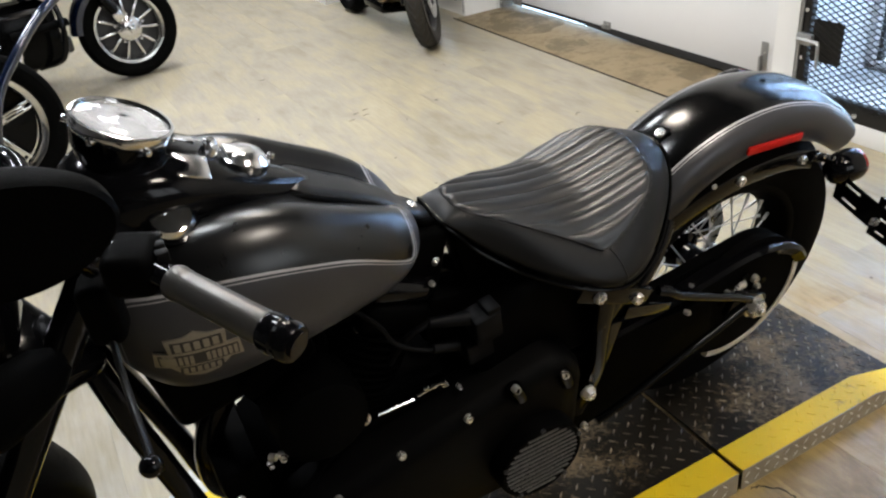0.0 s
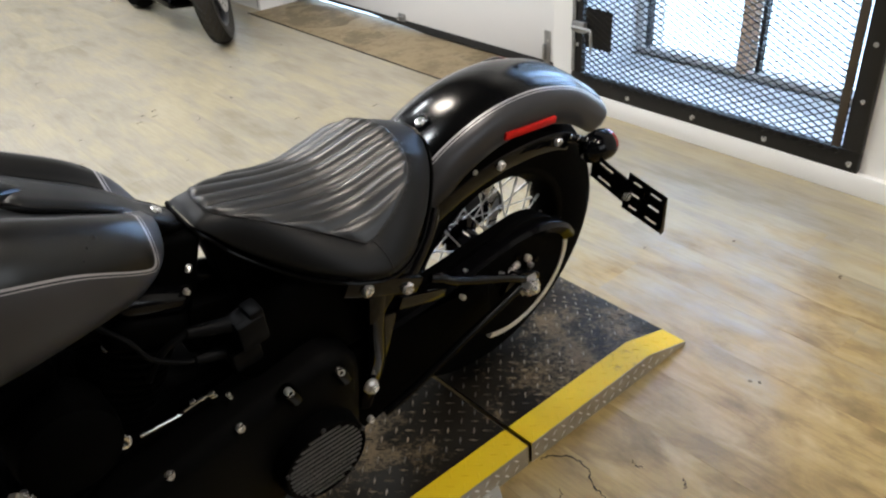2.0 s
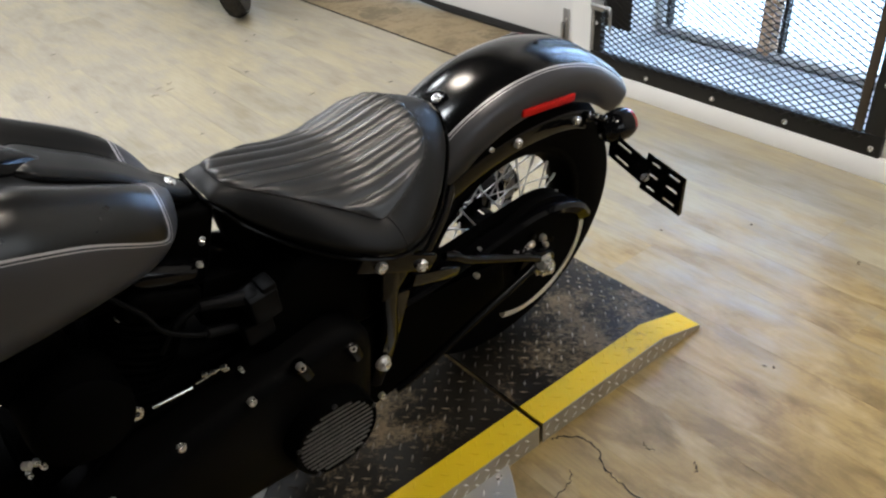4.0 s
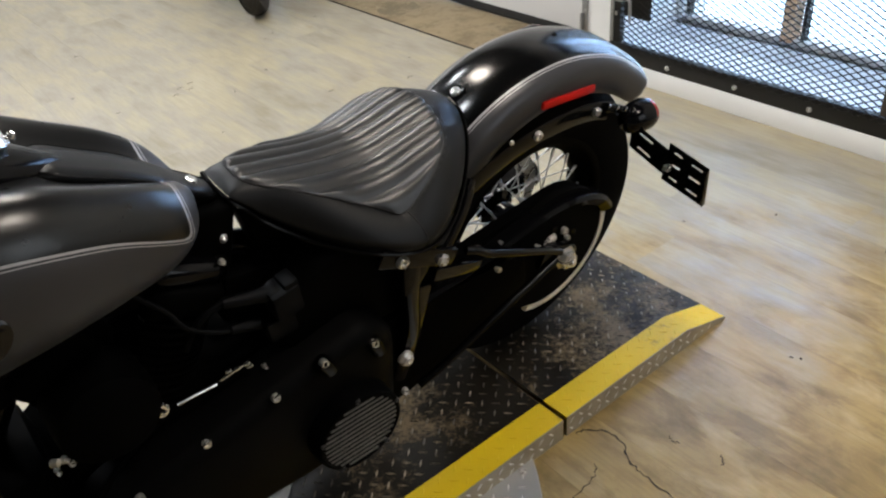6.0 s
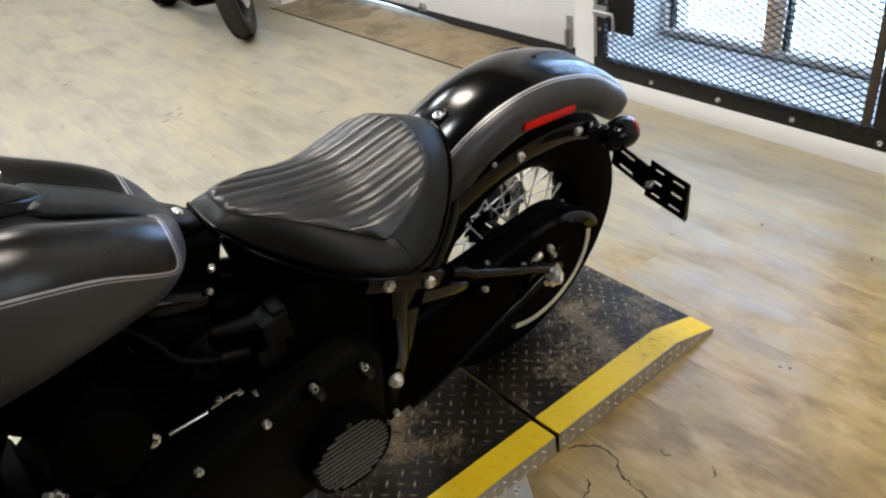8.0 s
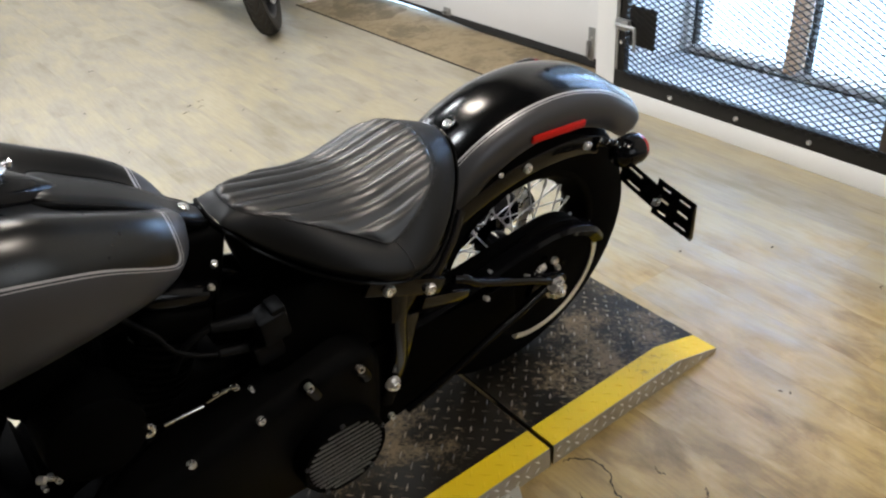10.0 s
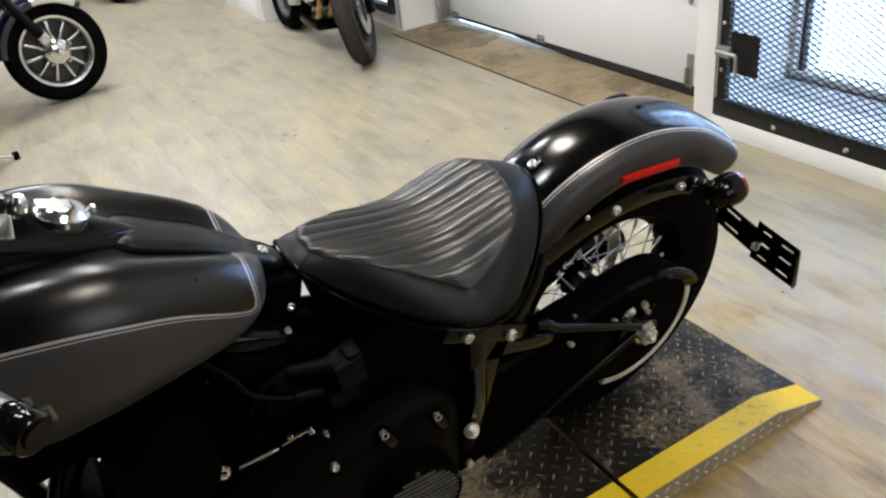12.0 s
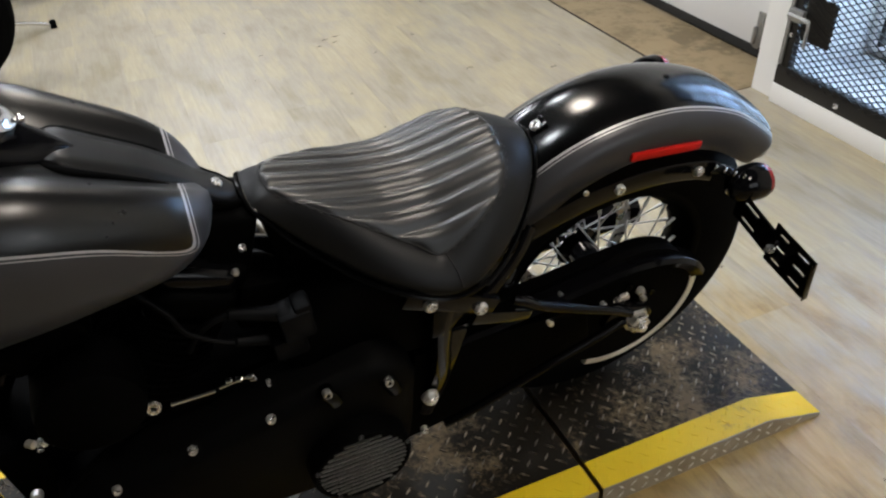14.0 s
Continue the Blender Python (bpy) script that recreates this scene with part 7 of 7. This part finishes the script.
# ---- white cabinet with a niche, and what stands in it ----
cab = thing("display_cabinet", pose(0, 0, 0), "white box cabinet with an open niche, against the wall", "cabinet")
bm = B()
x0, x1, y0, y1, h = 0.91, 1.468, 4.79, 5.69, 0.95
for c, sz in (((x1 - 0.01, (y0 + y1) / 2, h / 2), (0.02, y1 - y0, h)), (((x0 + x1) / 2, y0 + 0.03, h / 2), (x1 - x0 - 0.04, 0.06, h)), (((x0 + x1) / 2, y1 - 0.03, h / 2), (x1 - x0 - 0.04, 0.06, h)),
              (((x0 + x1) / 2, (y0 + y1) / 2, 0.065), (x1 - x0 - 0.04, y1 - y0 - 0.12, 0.13)), (((x0 + x1) / 2, (y0 + y1) / 2, h - 0.03), (x1 - x0 - 0.04, y1 - y0 - 0.12, 0.06))):
    box(bm, c, sz, 0.003)
part("body", bm, M["wall"], cab)
fr2 = B()
for c, sz in (((x0 + 0.01, y0 + 0.06, h / 2), (0.02, 0.12, h)), ((x0 + 0.01, y1 - 0.16, h / 2), (0.02, 0.32, h)), ((x0 + 0.01, (y0 + y1) / 2 - 0.10, 0.075), (0.02, y1 - y0 - 0.44, 0.15)), ((x0 + 0.01, (y0 + y1) / 2 - 0.10, h - 0.15), (0.02, y1 - y0 - 0.44, 0.30))):
    box(fr2, c, sz, 0.003)
part("face_frame", fr2, M["wall"], cab, "white painted face frame")
crate = thing("crate", pose(1.10, 5.135, 0.13), "dark grey plastic crate standing in the cabinet niche", "crate")
part("body", box(B(), (0, 0, 0.12), (0.30, 0.42, 0.24), 0.012), M["plastic"], crate)
part("lid", box(B(), (0, 0, 0.255), (0.32, 0.44, 0.03), 0.008), M["casting"], crate, "slightly lighter lid")
for k in range(4):
    part("rib", box(B(), (-0.155, -0.15 + 0.10 * k, 0.12), (0.012, 0.012, 0.2), 0.003), M["plastic"], crate)


def bar_stool(m):
    st = thing("stool", m, "black steel stool with thin legs", "stool", "stools by the cabinet")
    part("seat", lathe(B(), (0, 0, 0.72), (0, 0, 1), [(0, 0.03), (0.13, 0.03), (0.16, 0.015), (0.155, 0), (0, 0)], 28), M["satin"], st)
    for k in range(4):
        a = math.pi / 4 + k * math.pi / 2
        part("leg", rod(B(), (0.11 * math.cos(a), 0.11 * math.sin(a), 0.72), (0.19 * math.cos(a), 0.19 * math.sin(a), 0.0), 0.013, None, 10), M["satin"], st)
    part("foot_ring", tube(B(), [(0.165 * math.cos(i * math.pi / 6), 0.165 * math.sin(i * math.pi / 6), 0.25) for i in range(13)], 0.008, 8, 2), M["satin"], st)
    return st


first = bar_stool(pose(1.02, 6.20, 0))
copy_thing(first, pose(1.14, 6.62, 0, 0, 0, 25))


# ---- cracks and scuffs of the floor round the lift ----
def crack(name, pts, w, label):
    ps = smooth_path([(x, y, 0) for x, y in pts], 5)
    rnd = random.Random(len(pts))
    lo, hi = [], []
    for i, p in enumerate(ps):
        d = (ps[min(i + 1, len(ps) - 1)] - ps[max(i - 1, 0)]).normalized()
        nn = Vector((-d.y, d.x, 0))
        q = w * rnd.uniform(0.2, 0.8)
        j = nn * rnd.uniform(-0.0035, 0.0035)
        lo.append(p + j + nn * q)
        hi.append(p + j - nn * q)
    bm = B()
    loops = [[a + Vector((0, 0, 0.0002)), b + Vector((0, 0, 0.0002)), b + Vector((0, 0, 0.0010)), a + Vector((0, 0, 0.0010))] for a, b in zip(lo, hi)]
    rings(bm, loops)
    return tagged(part(name, fix(bm), M["crackmat"], None), label, "floor crack", "", "structure")


crack("trim_crack", [(-0.085, -0.256), (-0.062, -0.262), (-0.034, -0.296), (-0.029, -0.340), (-0.057, -0.385), (-0.066, -0.425), (-0.070, -0.48), (-0.075, -0.566), (-0.079, -0.638)], 0.0036, "dark crack running through the worn floor")
crack("trim_crack_b", [(-0.117, -0.344), (-0.135, -0.360), (-0.16, -0.368), (-0.223, -0.377)], 0.0018, "thin dark plank edge lifting from the floor")
crack("trim_crack_e", [(-0.235, -0.47), (-0.262, -0.53), (-0.30, -0.58)], 0.0020, "thin dark crack in the floor")
crack("trim_crack_c", [(0.095, -0.510), (0.087, -0.522), (0.073, -0.530)], 0.0025, "short dark chip in the floor")
crack("trim_crack_d", [(0.06, -0.40), (0.052, -0.418), (0.060, -0.430)], 0.002, "short dark chip in the floor")
rs = random.Random(5)
for k in range(26):
    x, y = rs.uniform(-0.5, 1.2), rs.uniform(-0.5, 3.4)
    if RY0 - 0.05 < y < RY1 + 0.05 and x < 0.52:
        continue
    a = rs.uniform(0, 6.28)
    ln = rs.uniform(0.003, 0.010)
    crack("trim_scuff", [(x, y), (x + ln * math.cos(a), y + ln * math.sin(a)), (x + 1.8 * ln * math.cos(a + 0.5), y + 1.8 * ln * math.sin(a + 0.5))], rs.uniform(0.001, 0.0025), "small dark scuff on the floor")
for x, y in ((0.62, 1.9), (0.48, 1.35), (0.95, 1.75), (0.30, 1.12), (1.18, 1.35), (-0.05, 3.4), (0.72, 0.95), (0.183, 2.449), (0.21, 2.52), (0.15, 2.50), (0.10, 2.43)):
    crack("trim_scuff", [(x, y), (x + 0.012, y + 0.006), (x + 0.03, y + 0.004)], 0.003, "small dark scuff on the floor")


# ---- floor planks ----
PW, PL = 0.182, 1.22
pm = {}


def plank_mesh(w, ln):
    key = (round(w, 3), round(ln, 3))
    if key not in pm:
        bm = B()
        g = 0.0002
        loops = []
        for z, i in ((-0.004, 0.0), (0.0, 0.0)):
            loops.append([Vector((g + i, g + i, z)), Vector((w - g - i, g + i, z)), Vector((w - g - i, ln - g - i, z)), Vector((g + i, ln - g - i, z))])
        rings(bm, loops)
        pm[key] = mesh_of("plank", fix(bm), M["plank"])
    return pm[key]


rnd = random.Random(7)
x = ROOM_X0
while x < 1.58:
    w = min(PW, 1.58 - x)
    y = ROOM_Y0 - rnd.uniform(0, PL)
    while y < ROOM_Y1:
        ya, yb = max(y, ROOM_Y0), min(y + PL, ROOM_Y1)
        if yb - ya > 0.03:
            ob = new("plank", plank_mesh(w, yb - ya))
            ob.location = (x, ya, 0)
            ob.parent = floor
        y += PL
    x += PW
